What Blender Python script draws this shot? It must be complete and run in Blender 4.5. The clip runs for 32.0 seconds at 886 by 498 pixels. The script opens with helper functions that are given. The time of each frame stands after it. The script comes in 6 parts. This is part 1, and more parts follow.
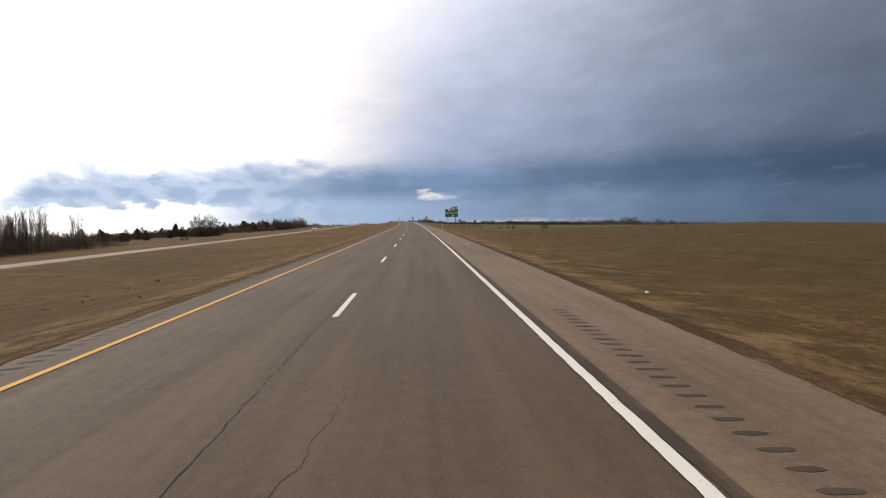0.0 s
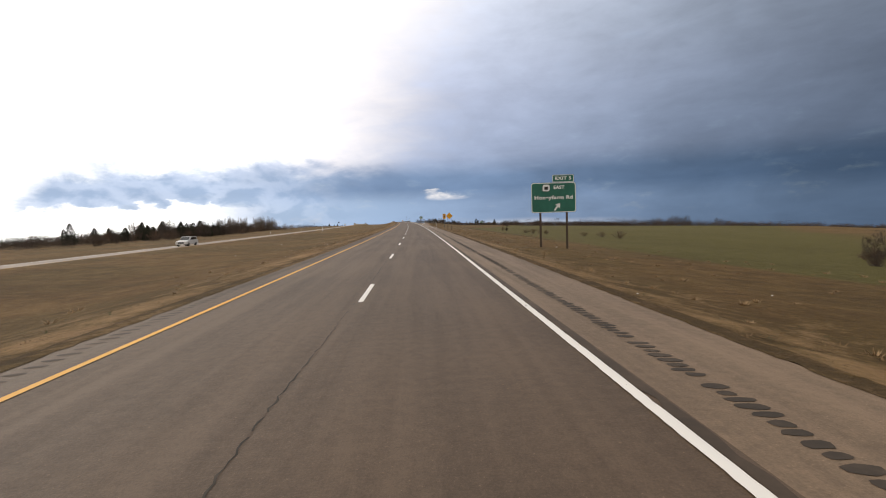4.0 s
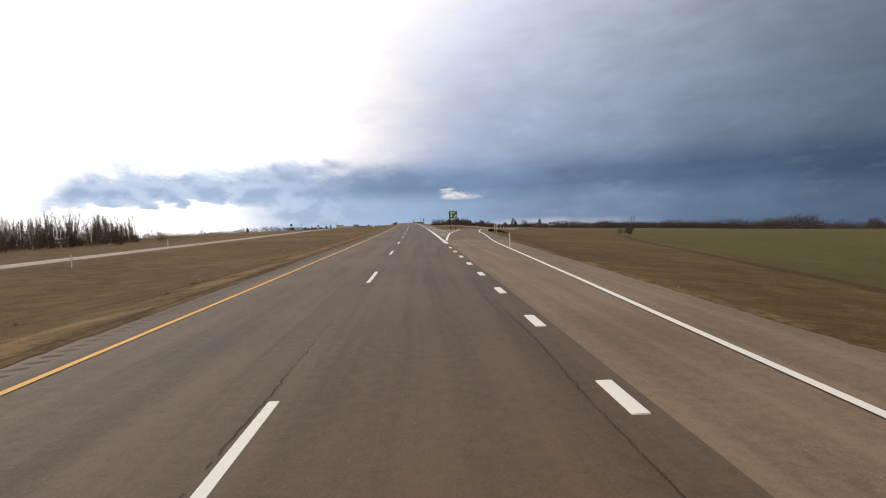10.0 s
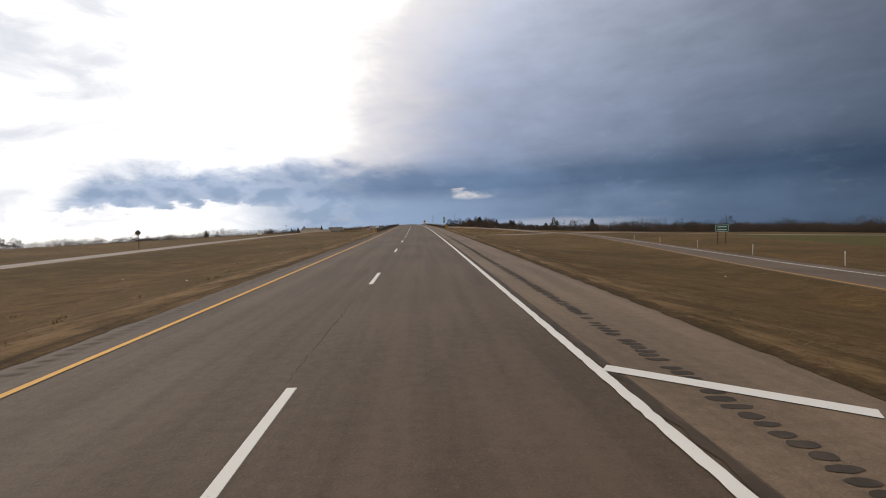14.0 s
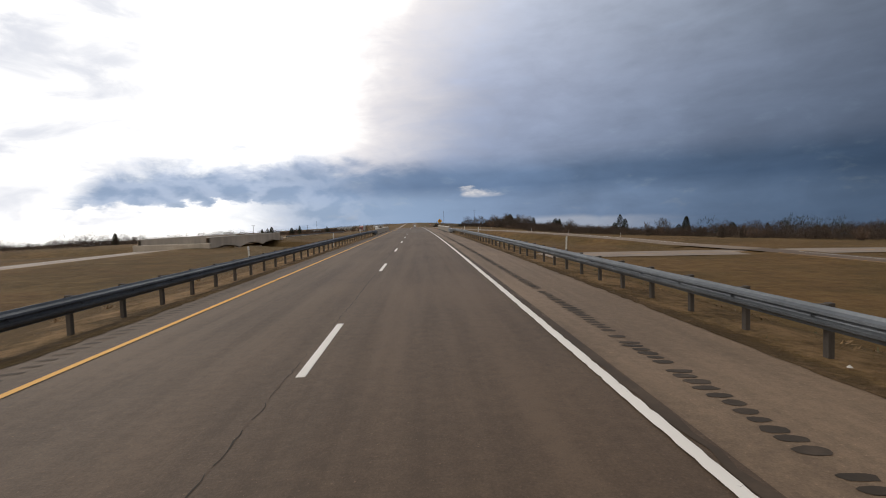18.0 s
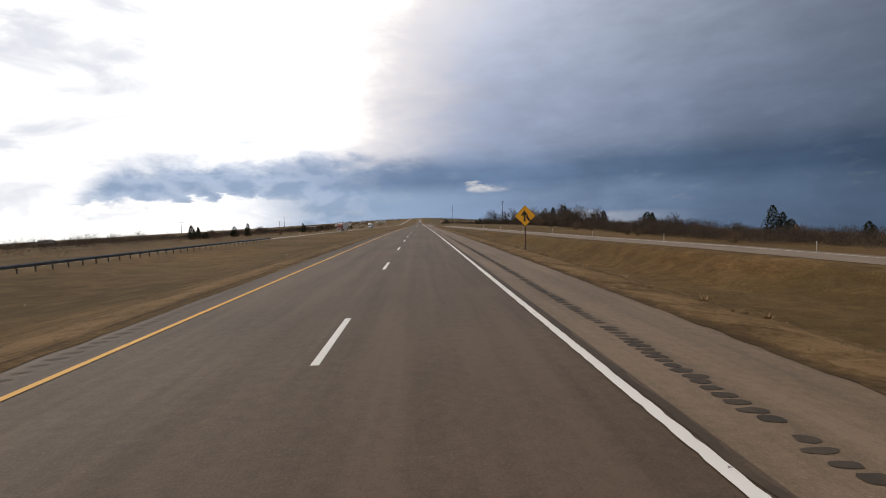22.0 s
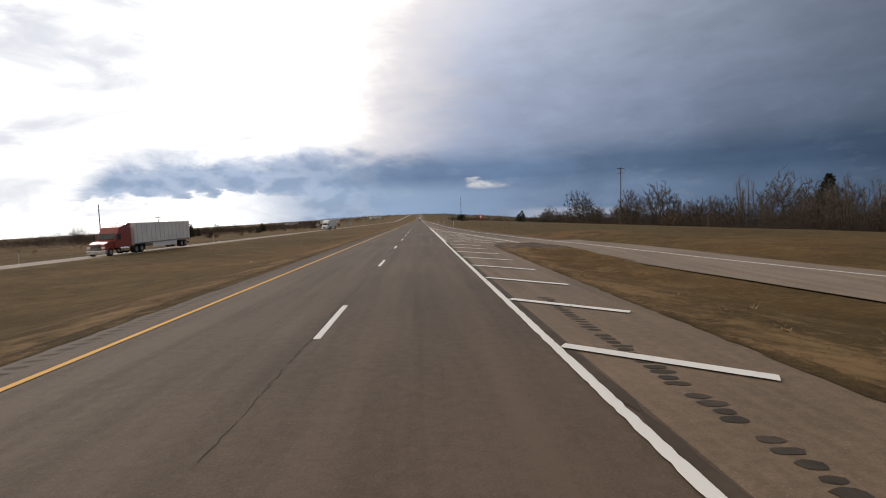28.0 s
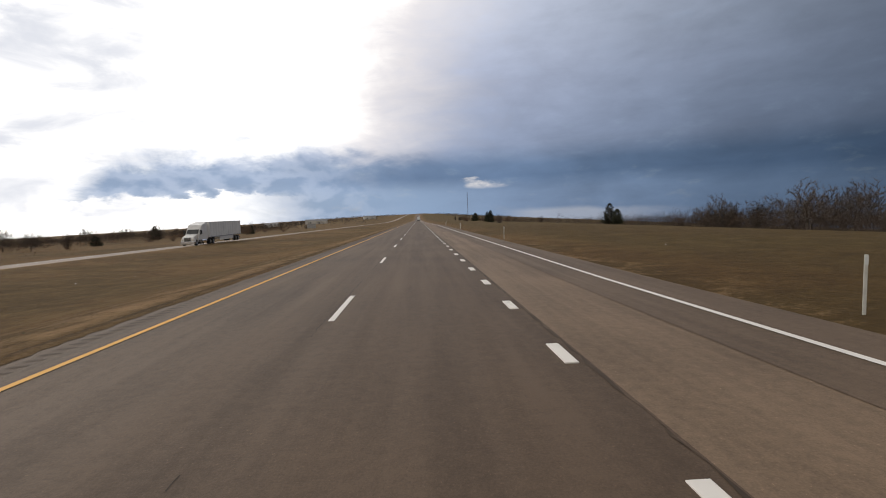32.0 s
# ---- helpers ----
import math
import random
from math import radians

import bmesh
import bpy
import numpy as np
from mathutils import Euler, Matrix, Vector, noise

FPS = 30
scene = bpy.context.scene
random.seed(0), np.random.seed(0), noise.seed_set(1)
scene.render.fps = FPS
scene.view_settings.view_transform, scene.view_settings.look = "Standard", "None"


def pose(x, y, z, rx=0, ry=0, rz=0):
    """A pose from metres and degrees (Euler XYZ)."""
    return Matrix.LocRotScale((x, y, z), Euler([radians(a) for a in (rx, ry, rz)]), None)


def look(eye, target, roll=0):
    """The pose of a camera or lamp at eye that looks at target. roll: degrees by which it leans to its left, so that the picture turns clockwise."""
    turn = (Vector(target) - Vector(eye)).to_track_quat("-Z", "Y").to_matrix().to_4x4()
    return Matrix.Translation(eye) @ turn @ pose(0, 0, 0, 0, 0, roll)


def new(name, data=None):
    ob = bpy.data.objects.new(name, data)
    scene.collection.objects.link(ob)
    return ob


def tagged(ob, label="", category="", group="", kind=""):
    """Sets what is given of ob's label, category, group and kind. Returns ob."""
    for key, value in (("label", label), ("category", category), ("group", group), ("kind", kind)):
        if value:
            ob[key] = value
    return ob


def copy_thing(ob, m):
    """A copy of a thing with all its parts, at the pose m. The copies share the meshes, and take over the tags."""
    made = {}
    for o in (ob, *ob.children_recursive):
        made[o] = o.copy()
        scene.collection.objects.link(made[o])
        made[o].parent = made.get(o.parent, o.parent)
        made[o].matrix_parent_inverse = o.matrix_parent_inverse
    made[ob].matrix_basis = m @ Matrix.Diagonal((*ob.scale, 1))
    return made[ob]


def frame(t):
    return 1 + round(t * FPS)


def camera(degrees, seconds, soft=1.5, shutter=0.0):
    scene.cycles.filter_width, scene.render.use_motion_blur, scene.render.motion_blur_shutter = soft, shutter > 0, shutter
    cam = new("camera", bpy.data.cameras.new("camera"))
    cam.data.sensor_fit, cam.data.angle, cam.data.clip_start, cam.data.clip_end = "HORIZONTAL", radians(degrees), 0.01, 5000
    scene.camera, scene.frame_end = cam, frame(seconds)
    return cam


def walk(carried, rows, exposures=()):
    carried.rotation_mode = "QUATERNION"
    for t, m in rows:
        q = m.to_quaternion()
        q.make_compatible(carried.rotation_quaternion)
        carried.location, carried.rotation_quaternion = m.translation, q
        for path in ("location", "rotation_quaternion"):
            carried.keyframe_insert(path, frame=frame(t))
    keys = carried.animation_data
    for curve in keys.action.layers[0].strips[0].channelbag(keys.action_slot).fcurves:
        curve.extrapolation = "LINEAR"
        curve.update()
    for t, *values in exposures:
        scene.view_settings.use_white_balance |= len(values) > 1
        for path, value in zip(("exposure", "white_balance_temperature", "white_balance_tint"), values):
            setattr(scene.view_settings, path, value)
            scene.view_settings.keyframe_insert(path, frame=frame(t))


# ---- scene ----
# ---- the road's line: u metres to the right of the lane stripe, s metres along it ----
CURVE = radians(0.0092)      # turn to the left for each metre
BEND_FROM, BEND_TO = -260.0, 620.0
STEP = 5.0
LINE = {0: (0.0, 0.0)}


def heading(s):
    return CURVE * min(max(s, BEND_FROM), BEND_TO)


for way_on in (1, -1):
    lx = ly = 0.0
    for i in range(0, 1100 if way_on > 0 else 130):
        h = heading(way_on * (i + 0.5) * STEP)
        lx, ly = lx - math.sin(h) * STEP * way_on, ly + math.cos(h) * STEP * way_on
        LINE[way_on * (i + 1)] = (lx, ly)


def interp(x, table):
    """Straight lines through the table's (x, value) pairs."""
    if x <= table[0][0]:
        return table[0][1]
    for (a, p), (b, q) in zip(table, table[1:]):
        if x <= b:
            return p + (q - p) * (x - a) / (b - a)
    return table[-1][1]


def ease(x, a, b):
    k = min(max((x - a) / (b - a), 0.0), 1.0)
    return k * k * (3 - 2 * k)


GRADE = [(500, 0.5), (770, -0.7), (1500, -0.7), (1950, 0.36), (3000, 0.3), (3400, -0.1), (6000, -0.1)]
RISE = {0: 0.0}
for i in range(0, 1100):
    RISE[i + 1] = RISE[i] + STEP * math.tan(radians(interp((i + 0.5) * STEP, GRADE)))
for i in range(0, -130, -1):
    RISE[i - 1] = RISE[i] - STEP * math.tan(radians(0.5))


def level(s):
    """The height of the road at s."""
    i = math.floor(s / STEP)
    f = s / STEP - i
    return RISE[i] + (RISE[i + 1] - RISE[i]) * f


def at(u, s, z=0.0):
    """The place u metres right of the stripe, s metres along, z metres over the road's height there."""
    i = math.floor(s / STEP)
    f = s / STEP - i
    (x0, y0), (x1, y1) = LINE[i], LINE[i + 1]
    h = heading(s)
    return Vector((x0 + (x1 - x0) * f + math.cos(h) * u, y0 + (y1 - y0) * f + math.sin(h) * u, level(s) + z))


# ---- camera: a van's windscreen, in the right lane at a steady 30.1 m/s ----
EYE, TILT, LEAN, SPEED, START = 1.876, -3.6, 1.8, 30.1, 2.02
SIDE = [(0, 1.72), (1, 1.62), (2, 1.55), (3, 1.46), (4.5, 1.36), (6, 1.28), (7, 1.24), (8, 1.3), (9, 1.5), (10, 1.59), (12, 1.55),
        (13, 1.5), (14, 1.53), (19, 1.52), (21, 1.46), (23, 1.43), (25, 1.52), (26, 1.65), (27.5, 1.73), (32, 1.72)]
SWING = [(0, -2.74), (3, -2.84), (6, -2.88), (7, -3.04), (8, -3.25), (9, -2.98), (10, -2.76), (11, -2.64), (12, -2.59), (14, -2.55),
         (17, -2.6), (19, -2.68), (21, -2.75), (23, -2.72), (25, -3.02), (26, -2.92), (28, -2.72), (30, -2.9), (32, -2.9)]
cam = camera(84.3, 32.0, soft=1.0)
ROWS = []
for i in range(0, 65):
    t = i * 0.5
    s = START + SPEED * t
    p = at(interp(t, SIDE), s, EYE)
    grade = math.degrees(math.atan2(level(s + 4) - level(s - 4), 8))
    ROWS.append((t, pose(p.x, p.y, p.z, 90 + TILT + grade, LEAN, math.degrees(heading(s)) + interp(t, SWING))))
walk(cam, ROWS, [(0, 0.36, 6730, 10), (3, 0.42, 6730, 10), (7, 0.36, 6730, 10), (9.5, 0.36, 6730, 10), (11, 0.2, 6670, 10), (12.5, 0.03, 6590, 10), (14, 0.0, 6590, 10), (32, 0.0, 6590, 10)])


# ---- sky and sun: a storm front ahead, the sun behind thin bright cloud to the left ----
class Nodes:
    """A short hand for node trees."""

    def __init__(self, tree):
        self.tree = tree
        tree.nodes.clear()

    def node(self, kind):
        return self.tree.nodes.new(kind)

    def put(self, value, socket):
        if isinstance(value, bpy.types.NodeSocket):
            self.tree.links.new(value, socket)
        elif isinstance(value, (tuple, list)) and len(value) == 3 and socket.type == "RGBA":
            socket.default_value = (*value, 1)
        else:
            socket.default_value = value

    def math(self, op, *values, clamp=False):
        n = self.node("ShaderNodeMath")
        n.operation, n.use_clamp = op, clamp
        for v, socket in zip(values, n.inputs):
            self.put(v, socket)
        return n.outputs[0]

    def step(self, x, a, b):
        n = self.node("ShaderNodeMapRange")
        n.interpolation_type = "SMOOTHSTEP"
        for v, key in ((x, "Value"), (a, "From Min"), (b, "From Max")):
            self.put(v, n.inputs[key])
        return n.outputs[0]

    def mix(self, f, a, b, blend="MIX"):
        n = self.node("ShaderNodeMix")
        n.data_type, n.blend_type = "RGBA", blend
        self.put(f, n.inputs[0])
        self.put(a, n.inputs[6])
        self.put(b, n.inputs[7])
        return n.outputs[2]

    def noise(self, where, scale, detail=4.0, rough=0.55, warp=0.0):
        n = self.node("ShaderNodeTexNoise")
        if where is not None:
            self.put(where, n.inputs["Vector"])
        for key, v in (("Scale", scale), ("Detail", detail), ("Roughness", rough), ("Distortion", warp)):
            n.inputs[key].default_value = v
        return n.outputs["Fac"]

    def ramp(self, x, stops):
        n = self.node("ShaderNodeValToRGB")
        r = n.color_ramp
        while len(r.elements) < len(stops):
            r.elements.new(0.5)
        for e, (where, colour) in zip(r.elements, stops):
            e.position, e.color = where, (*colour, 1)
        self.put(x, n.inputs[0])
        return n.outputs[0]

    def join(self, x, y, z):
        n = self.node("ShaderNodeCombineXYZ")
        for v, socket in zip((x, y, z), n.inputs):
            self.put(v, socket)
        return n.outputs[0]

    def split(self, v):
        n = self.node("ShaderNodeSeparateXYZ")
        self.put(v, n.inputs[0])
        return n.outputs


SUN_AZ, SUN_EL = -48.0, 30.0      # degrees: to the right of the first heading, over the horizon
world = bpy.data.worlds.new("world")
scene.world = world
world.use_nodes = True
w = Nodes(world.node_tree)
d = w.split(w.node("ShaderNodeTexCoord").outputs["Generated"])
deg = 180 / math.pi
az = w.math("MULTIPLY", w.math("ARCTAN2", d[0], d[1]), deg)
el = w.math("MULTIPLY", w.math("ARCSINE", d[2]), deg)
sky = w.node("ShaderNodeTexSky")
sky.sky_type, sky.sun_disc, sky.sun_elevation, sky.sun_rotation = "NISHITA", False, radians(SUN_EL), radians(SUN_AZ)
# slow billows and finer wisps, drawn out along the horizon
where = w.join(w.math("MULTIPLY", az, 0.032), w.math("MULTIPLY", el, 0.075), 0.3)
big = w.math("SUBTRACT", w.noise(where, 1.0, 5, 0.5, 0.3), 0.5)
mid = w.math("SUBTRACT", w.noise(where, 3.2, 6, 0.55, 0.5), 0.5)
fine = w.math("SUBTRACT", w.noise(where, 9.0, 6, 0.6, 0.2), 0.5)
# heaped cloud, in lumps of a few degrees, and long faint streaks
heaps = w.join(w.math("MULTIPLY", az, 0.15), w.math("MULTIPLY", el, 0.27), 1.7)
puff = w.math("SUBTRACT", w.noise(heaps, 1.0, 6, 0.58, 0.5), 0.5)
lumps = w.math("SUBTRACT", 0.42, w.math("ABSOLUTE", w.math("MULTIPLY", w.math("SUBTRACT", w.noise(heaps, 1.6, 4, 0.5, 0.2), 0.5), 3.2)))
streak_at = w.join(w.math("ADD", w.math("MULTIPLY", az, 0.05), w.math("MULTIPLY", el, 0.10)), w.math("SUBTRACT", w.math("MULTIPLY", el, 0.34), w.math("MULTIPLY", az, 0.03)), 4.0)
streak = w.math("SUBTRACT", w.noise(streak_at, 1.0, 5, 0.6, 0.8), 0.5)
# slate front: darker to the right, with a dark foot and a paler rim at the horizon
front = w.ramp(w.math("DIVIDE", w.math("ADD", el, w.math("MULTIPLY", big, 3.0)), 40.0),
               [(0.0, (0.158, 0.212, 0.306)), (0.05, (0.162, 0.217, 0.312)), (0.095, (0.106, 0.155, 0.240)), (0.13, (0.114, 0.163, 0.248)),
                (0.19, (0.215, 0.250, 0.335)), (0.36, (0.285, 0.31, 0.39)), (0.55, (0.40, 0.42, 0.49)), (0.72, (0.62, 0.63, 0.68))])
tone = w.math("ADD", 1.14, w.math("MULTIPLY", w.math("ADD", w.math("MULTIPLY", big, 0.7), w.math("ADD", w.math("MULTIPLY", mid, 0.6), w.math("ADD", w.math("MULTIPLY", fine, 0.18), w.math("ADD", w.math("MULTIPLY", puff, 0.32), w.math("MULTIPLY", streak, 0.32))))), 0.9))
tone = w.math("MULTIPLY", tone, w.math("ADD", 1.0, w.math("MULTIPLY", w.step(az, -4.0, -26.0), 0.75)))
side = w.step(w.math("ADD", az, w.math("MULTIPLY", big, 16.0)), -4.0, 46.0)
tone = w.math("MULTIPLY", tone, w.math("SUBTRACT", 1.22, w.math("MULTIPLY", side, 0.82)))
front = w.mix(1.0, front, w.join(tone, tone, tone), "MULTIPLY")
pale = w.math("MULTIPLY", w.step(w.math("ADD", el, w.math("MULTIPLY", mid, 2.0)), 4.0, 1.5), w.math("MULTIPLY", w.step(az, 8.0, -8.0), 0.8))
front = w.mix(pale, front, (0.30, 0.40, 0.55))
front = w.mix(w.math("MULTIPLY", w.step(az, -4.0, -24.0), 0.6), front, w.mix(w.step(lumps, -0.1, 0.4), (0.34, 0.40, 0.49), (0.58, 0.62, 0.70)))
front = w.mix(w.math("MULTIPLY", side, 0.35), front, w.mix(1.0, front, (0.62, 0.92, 1.12), "MULTIPLY"))
front = w.mix(1.0, front, (0.965, 1.0, 1.05), "MULTIPLY")
# the white side: thin cloud lit from behind
rim = w.math("ADD", w.math("MULTIPLY", w.step(el, 13.0, 28.0), 6.0), -9.0)
rim = w.math("ADD", rim, w.math("MULTIPLY", w.step(el, 9.0, 4.0), -8.0))
edge = w.math("ADD", w.math("SUBTRACT", az, rim), w.math("ADD", w.math("MULTIPLY", w.math("ADD", big, w.math("MULTIPLY", mid, 0.6)), 8.0), w.math("ADD", w.math("MULTIPLY", puff, 9.0), w.math("MULTIPLY", streak, 8.0))))
white = w.step(edge, 15.5, -9.0)
foot = w.math("ADD", w.math("ADD", el, w.math("MULTIPLY", mid, 5.5)), w.math("MULTIPLY", fine, 2.6))
foot = w.math("ADD", foot, w.math("MULTIPLY", w.step(az, -33.0, -43.0), 5.5))
foot = w.math("ADD", w.math("MULTIPLY", puff, 6.0), foot)
white = w.math("MULTIPLY", white, w.step(foot, 4.9, 8.4))
# the bright gap low on the left, under the dark shelf, and a small one ahead
low = w.math("MULTIPLY", w.step(w.math("ADD", az, w.math("MULTIPLY", mid, 10.0)), -17.0, -30.0),
             w.step(w.math("SUBTRACT", w.math("ADD", el, w.math("MULTIPLY", w.math("ADD", mid, fine), 2.0)), w.math("MULTIPLY", lumps, 1.5)), 2.5, 1.9))
white = w.math("MAXIMUM", white, low)
gap_az = w.math("DIVIDE", w.math("SUBTRACT", az, 2.6), 2.7)
gap_el = w.math("DIVIDE", w.math("ADD", w.math("SUBTRACT", el, 3.15), w.math("MULTIPLY", fine, 1.3)), 0.52)
gap = w.math("ADD", w.math("MULTIPLY", gap_az, gap_az), w.math("MULTIPLY", gap_el, gap_el))
gap = w.math("MULTIPLY", w.step(w.math("ADD", gap, w.math("ADD", w.math("MULTIPLY", fine, 5.0), w.math("MULTIPLY", puff, 3.0))), 1.6, -0.5), 0.7)
rim_low = w.math("MULTIPLY", w.math("MULTIPLY", w.step(w.math("ADD", el, w.math("MULTIPLY", mid, 1.4)), 0.3, -0.3), w.math("MULTIPLY", w.step(az, 3.0, 8.0), w.step(w.math("ADD", az, w.math("MULTIPLY", mid, 20.0)), 24.0, 14.0))), 0.2)
# a grey smear far up on the left
smear = w.math("MULTIPLY", w.step(w.math("ADD", az, w.math("MULTIPLY", big, 14.0)), -25.0, -38.0), w.step(w.math("ADD", mid, w.math("MULTIPLY", el, 0.006)), -0.08, 0.22))
glow = w.mix(w.math("MULTIPLY", smear, 0.8), w.mix(w.step(edge, 1.0, -9.0), (0.95, 0.90, 0.89), (1.35, 1.33, 1.30)), (0.62, 0.66, 0.76))
cover = w.mix(white, front, glow)
cover = w.mix(w.math("MAXIMUM", gap, rim_low), cover, (0.95, 0.90, 0.86))
# round the back the cloud is an even bright grey
back = w.step(w.math("ABSOLUTE", az), 60.0, 100.0)
back = w.math("MAXIMUM", back, w.step(el, 38.0, 62.0))
cover = w.mix(back, cover, w.mix(w.step(az, 40.0, -40.0), (0.37, 0.36, 0.36), (0.78, 0.74, 0.69)))
cover = w.mix(w.step(el, -6.0, -12.0), cover, (0.12, 0.11, 0.10))
thin = w.math("MULTIPLY", w.step(fine, 0.05, 0.35), 0.12)
skyc = w.mix(1.0, sky.outputs[0], (0.10, 0.10, 0.10), "MULTIPLY")
cover = w.mix(thin, cover, skyc)
shine = w.node("ShaderNodeBackground")
w.put(cover, shine.inputs[0])
shine.inputs[1].default_value = 1.0
w.tree.links.new(shine.outputs[0], w.node("ShaderNodeOutputWorld").inputs[0])

sun = new("sun", bpy.data.lights.new("sun", "SUN"))
sun.data.energy, sun.data.angle, sun.data.color = 0.72, radians(14), (1.0, 0.93, 0.84)
a, e = radians(SUN_AZ), radians(SUN_EL)
sun.matrix_world = look((0, 0, 200), Vector((0, 0, 200)) - Vector((math.sin(a) * math.cos(e), math.cos(a) * math.cos(e), math.sin(e))))


# ---- materials ----
def material(name, colours, scale=4.0, rough=0.85, metal=0.0, bump=0.0, bump_scale=40.0, spots=None, coat=0.0, per_object=0.0, stretch=None, uv=False):
    """A surface of mixed colours: colours are (dark, mid, light) of slow patches, with a finer grain over them."""
    m = bpy.data.materials.new(name)
    m.use_nodes = True
    n = Nodes(m.node_tree)
    out, body = n.node("ShaderNodeOutputMaterial"), n.node("ShaderNodeBsdfPrincipled")
    coords = n.node("ShaderNodeTexCoord").outputs["UV" if uv else "Object"]
    if stretch:
        grow = n.node("ShaderNodeVectorMath")
        grow.operation = "MULTIPLY"
        n.put(coords, grow.inputs[0])
        grow.inputs[1].default_value = stretch
        slow_at = grow.outputs[0]
    else:
        slow_at = coords
    slow = n.noise(slow_at, scale, 5, 0.55, 0.2)
    grain = n.noise(coords, bump_scale, 3, 0.6)
    mixed = n.math("ADD", n.math("MULTIPLY", slow, 0.72), n.math("MULTIPLY", grain, 0.28))
    colour = n.ramp(mixed, [(0.32, colours[0]), (0.5, colours[1]), (0.68, colours[2])])
    if spots:
        spot_colour, spot_scale, spot_from = spots
        colour = n.mix(n.step(n.noise(coords, spot_scale, 4, 0.6), spot_from, spot_from + 0.1), colour, spot_colour)
    if per_object:
        rnd = n.node("ShaderNodeObjectInfo").outputs["Random"]
        shade = n.math("ADD", 1 - per_object / 2, n.math("MULTIPLY", rnd, per_object))
        colour = n.mix(1.0, colour, n.join(shade, shade, shade), "MULTIPLY")
    n.put(colour, body.inputs["Base Color"])
    n.put(n.math("ADD", rough - 0.06, n.math("MULTIPLY", grain, 0.12), clamp=True), body.inputs["Roughness"])
    body.inputs["Metallic"].default_value = metal
    body.inputs["Coat Weight"].default_value = coat
    if bump:
        b = n.node("ShaderNodeBump")
        b.inputs["Strength"].default_value, b.inputs["Distance"].default_value = bump, 0.02
        n.put(grain, b.inputs["Height"])
        n.put(b.outputs[0], body.inputs["Normal"])
    n.tree.links.new(body.outputs[0], out.inputs[0])
    return m


def road_material(name, dark, light, tracks=0.0, warm=(1, 1, 1)):
    """Worn asphalt on metre coordinates (u, s): stone grain, long stains, polished wheel tracks, fine cracks."""
    m = bpy.data.materials.new(name)
    m.use_nodes = True
    n = Nodes(m.node_tree)
    out, body = n.node("ShaderNodeOutputMaterial"), n.node("ShaderNodeBsdfPrincipled")
    uv = n.node("ShaderNodeTexCoord").outputs["UV"]
    p = n.split(uv)
    long = n.join(n.math("MULTIPLY", p[0], 1.3), n.math("MULTIPLY", p[1], 0.05), 0.0)
    stains = n.noise(long, 1.6, 5, 0.6, 0.3)
    slow = n.noise(uv, 0.22, 4, 0.55)
    grain = n.noise(uv, 38.0, 3, 0.75)
    stone = n.noise(uv, 6.0, 4, 0.75)
    f = n.math("ADD", n.math("ADD", n.math("MULTIPLY", stains, 0.26), n.math("MULTIPLY", slow, 0.2)), n.math("ADD", n.math("MULTIPLY", grain, 0.28), n.math("MULTIPLY", stone, 0.26)))
    if tracks:
        # two pale wheel tracks in each lane
        lane = n.math("PINGPONG", n.math("ADD", p[0], 3.6), 1.8)
        worn = n.math("MULTIPLY", n.step(n.math("ABSOLUTE", n.math("SUBTRACT", lane, 0.9)), 0.55, 0.1), tracks)
        f = n.math("ADD", f, worn)
    colour = n.ramp(f, [(0.43, dark), (0.57, light)])
    colour = n.mix(1.0, colour, warm, "MULTIPLY")
    pale = n.step(n.noise(uv, 24.0, 3, 0.8), 0.63, 0.72)
    colour = n.mix(n.math("MULTIPLY", pale, 0.35), colour, tuple(min(1.0, 2.6 * c) for c in light))
    n.put(colour, body.inputs["Base Color"])
    n.put(n.math("SUBTRACT", 0.84, n.math("MULTIPLY", stains, 0.14)), body.inputs["Roughness"])
    body.inputs["Specular IOR Level"].default_value = 0.42
    b = n.node("ShaderNodeBump")
    b.inputs["Strength"].default_value, b.inputs["Distance"].default_value = 0.5, 0.01
    n.put(n.math("ADD", grain, stone), b.inputs["Height"])
    n.put(b.outputs[0], body.inputs["Normal"])
    n.tree.links.new(body.outputs[0], out.inputs[0])
    return m


def paint_material(name, colour, bare=0.56):
    """Road paint, worn through to the asphalt in chips."""
    m = bpy.data.materials.new(name)
    m.use_nodes = True
    n = Nodes(m.node_tree)
    out, body = n.node("ShaderNodeOutputMaterial"), n.node("ShaderNodeBsdfPrincipled")
    pos = n.node("ShaderNodeNewGeometry").outputs["Position"]
    worn = n.step(n.math("ADD", n.math("MULTIPLY", n.noise(pos, 14.0, 5, 0.7), 0.6), n.math("MULTIPLY", n.noise(pos, 1.1, 3, 0.6), 0.4)), bare, bare + 0.07)
    dull = n.mix(n.noise(pos, 0.8, 4, 0.6), colour, tuple(c * 0.84 for c in colour))
    n.put(n.mix(worn, dull, (0.085, 0.08, 0.075)), body.inputs["Base Color"])
    body.inputs["Roughness"].default_value = 0.7
    n.tree.links.new(body.outputs[0], out.inputs[0])
    return m


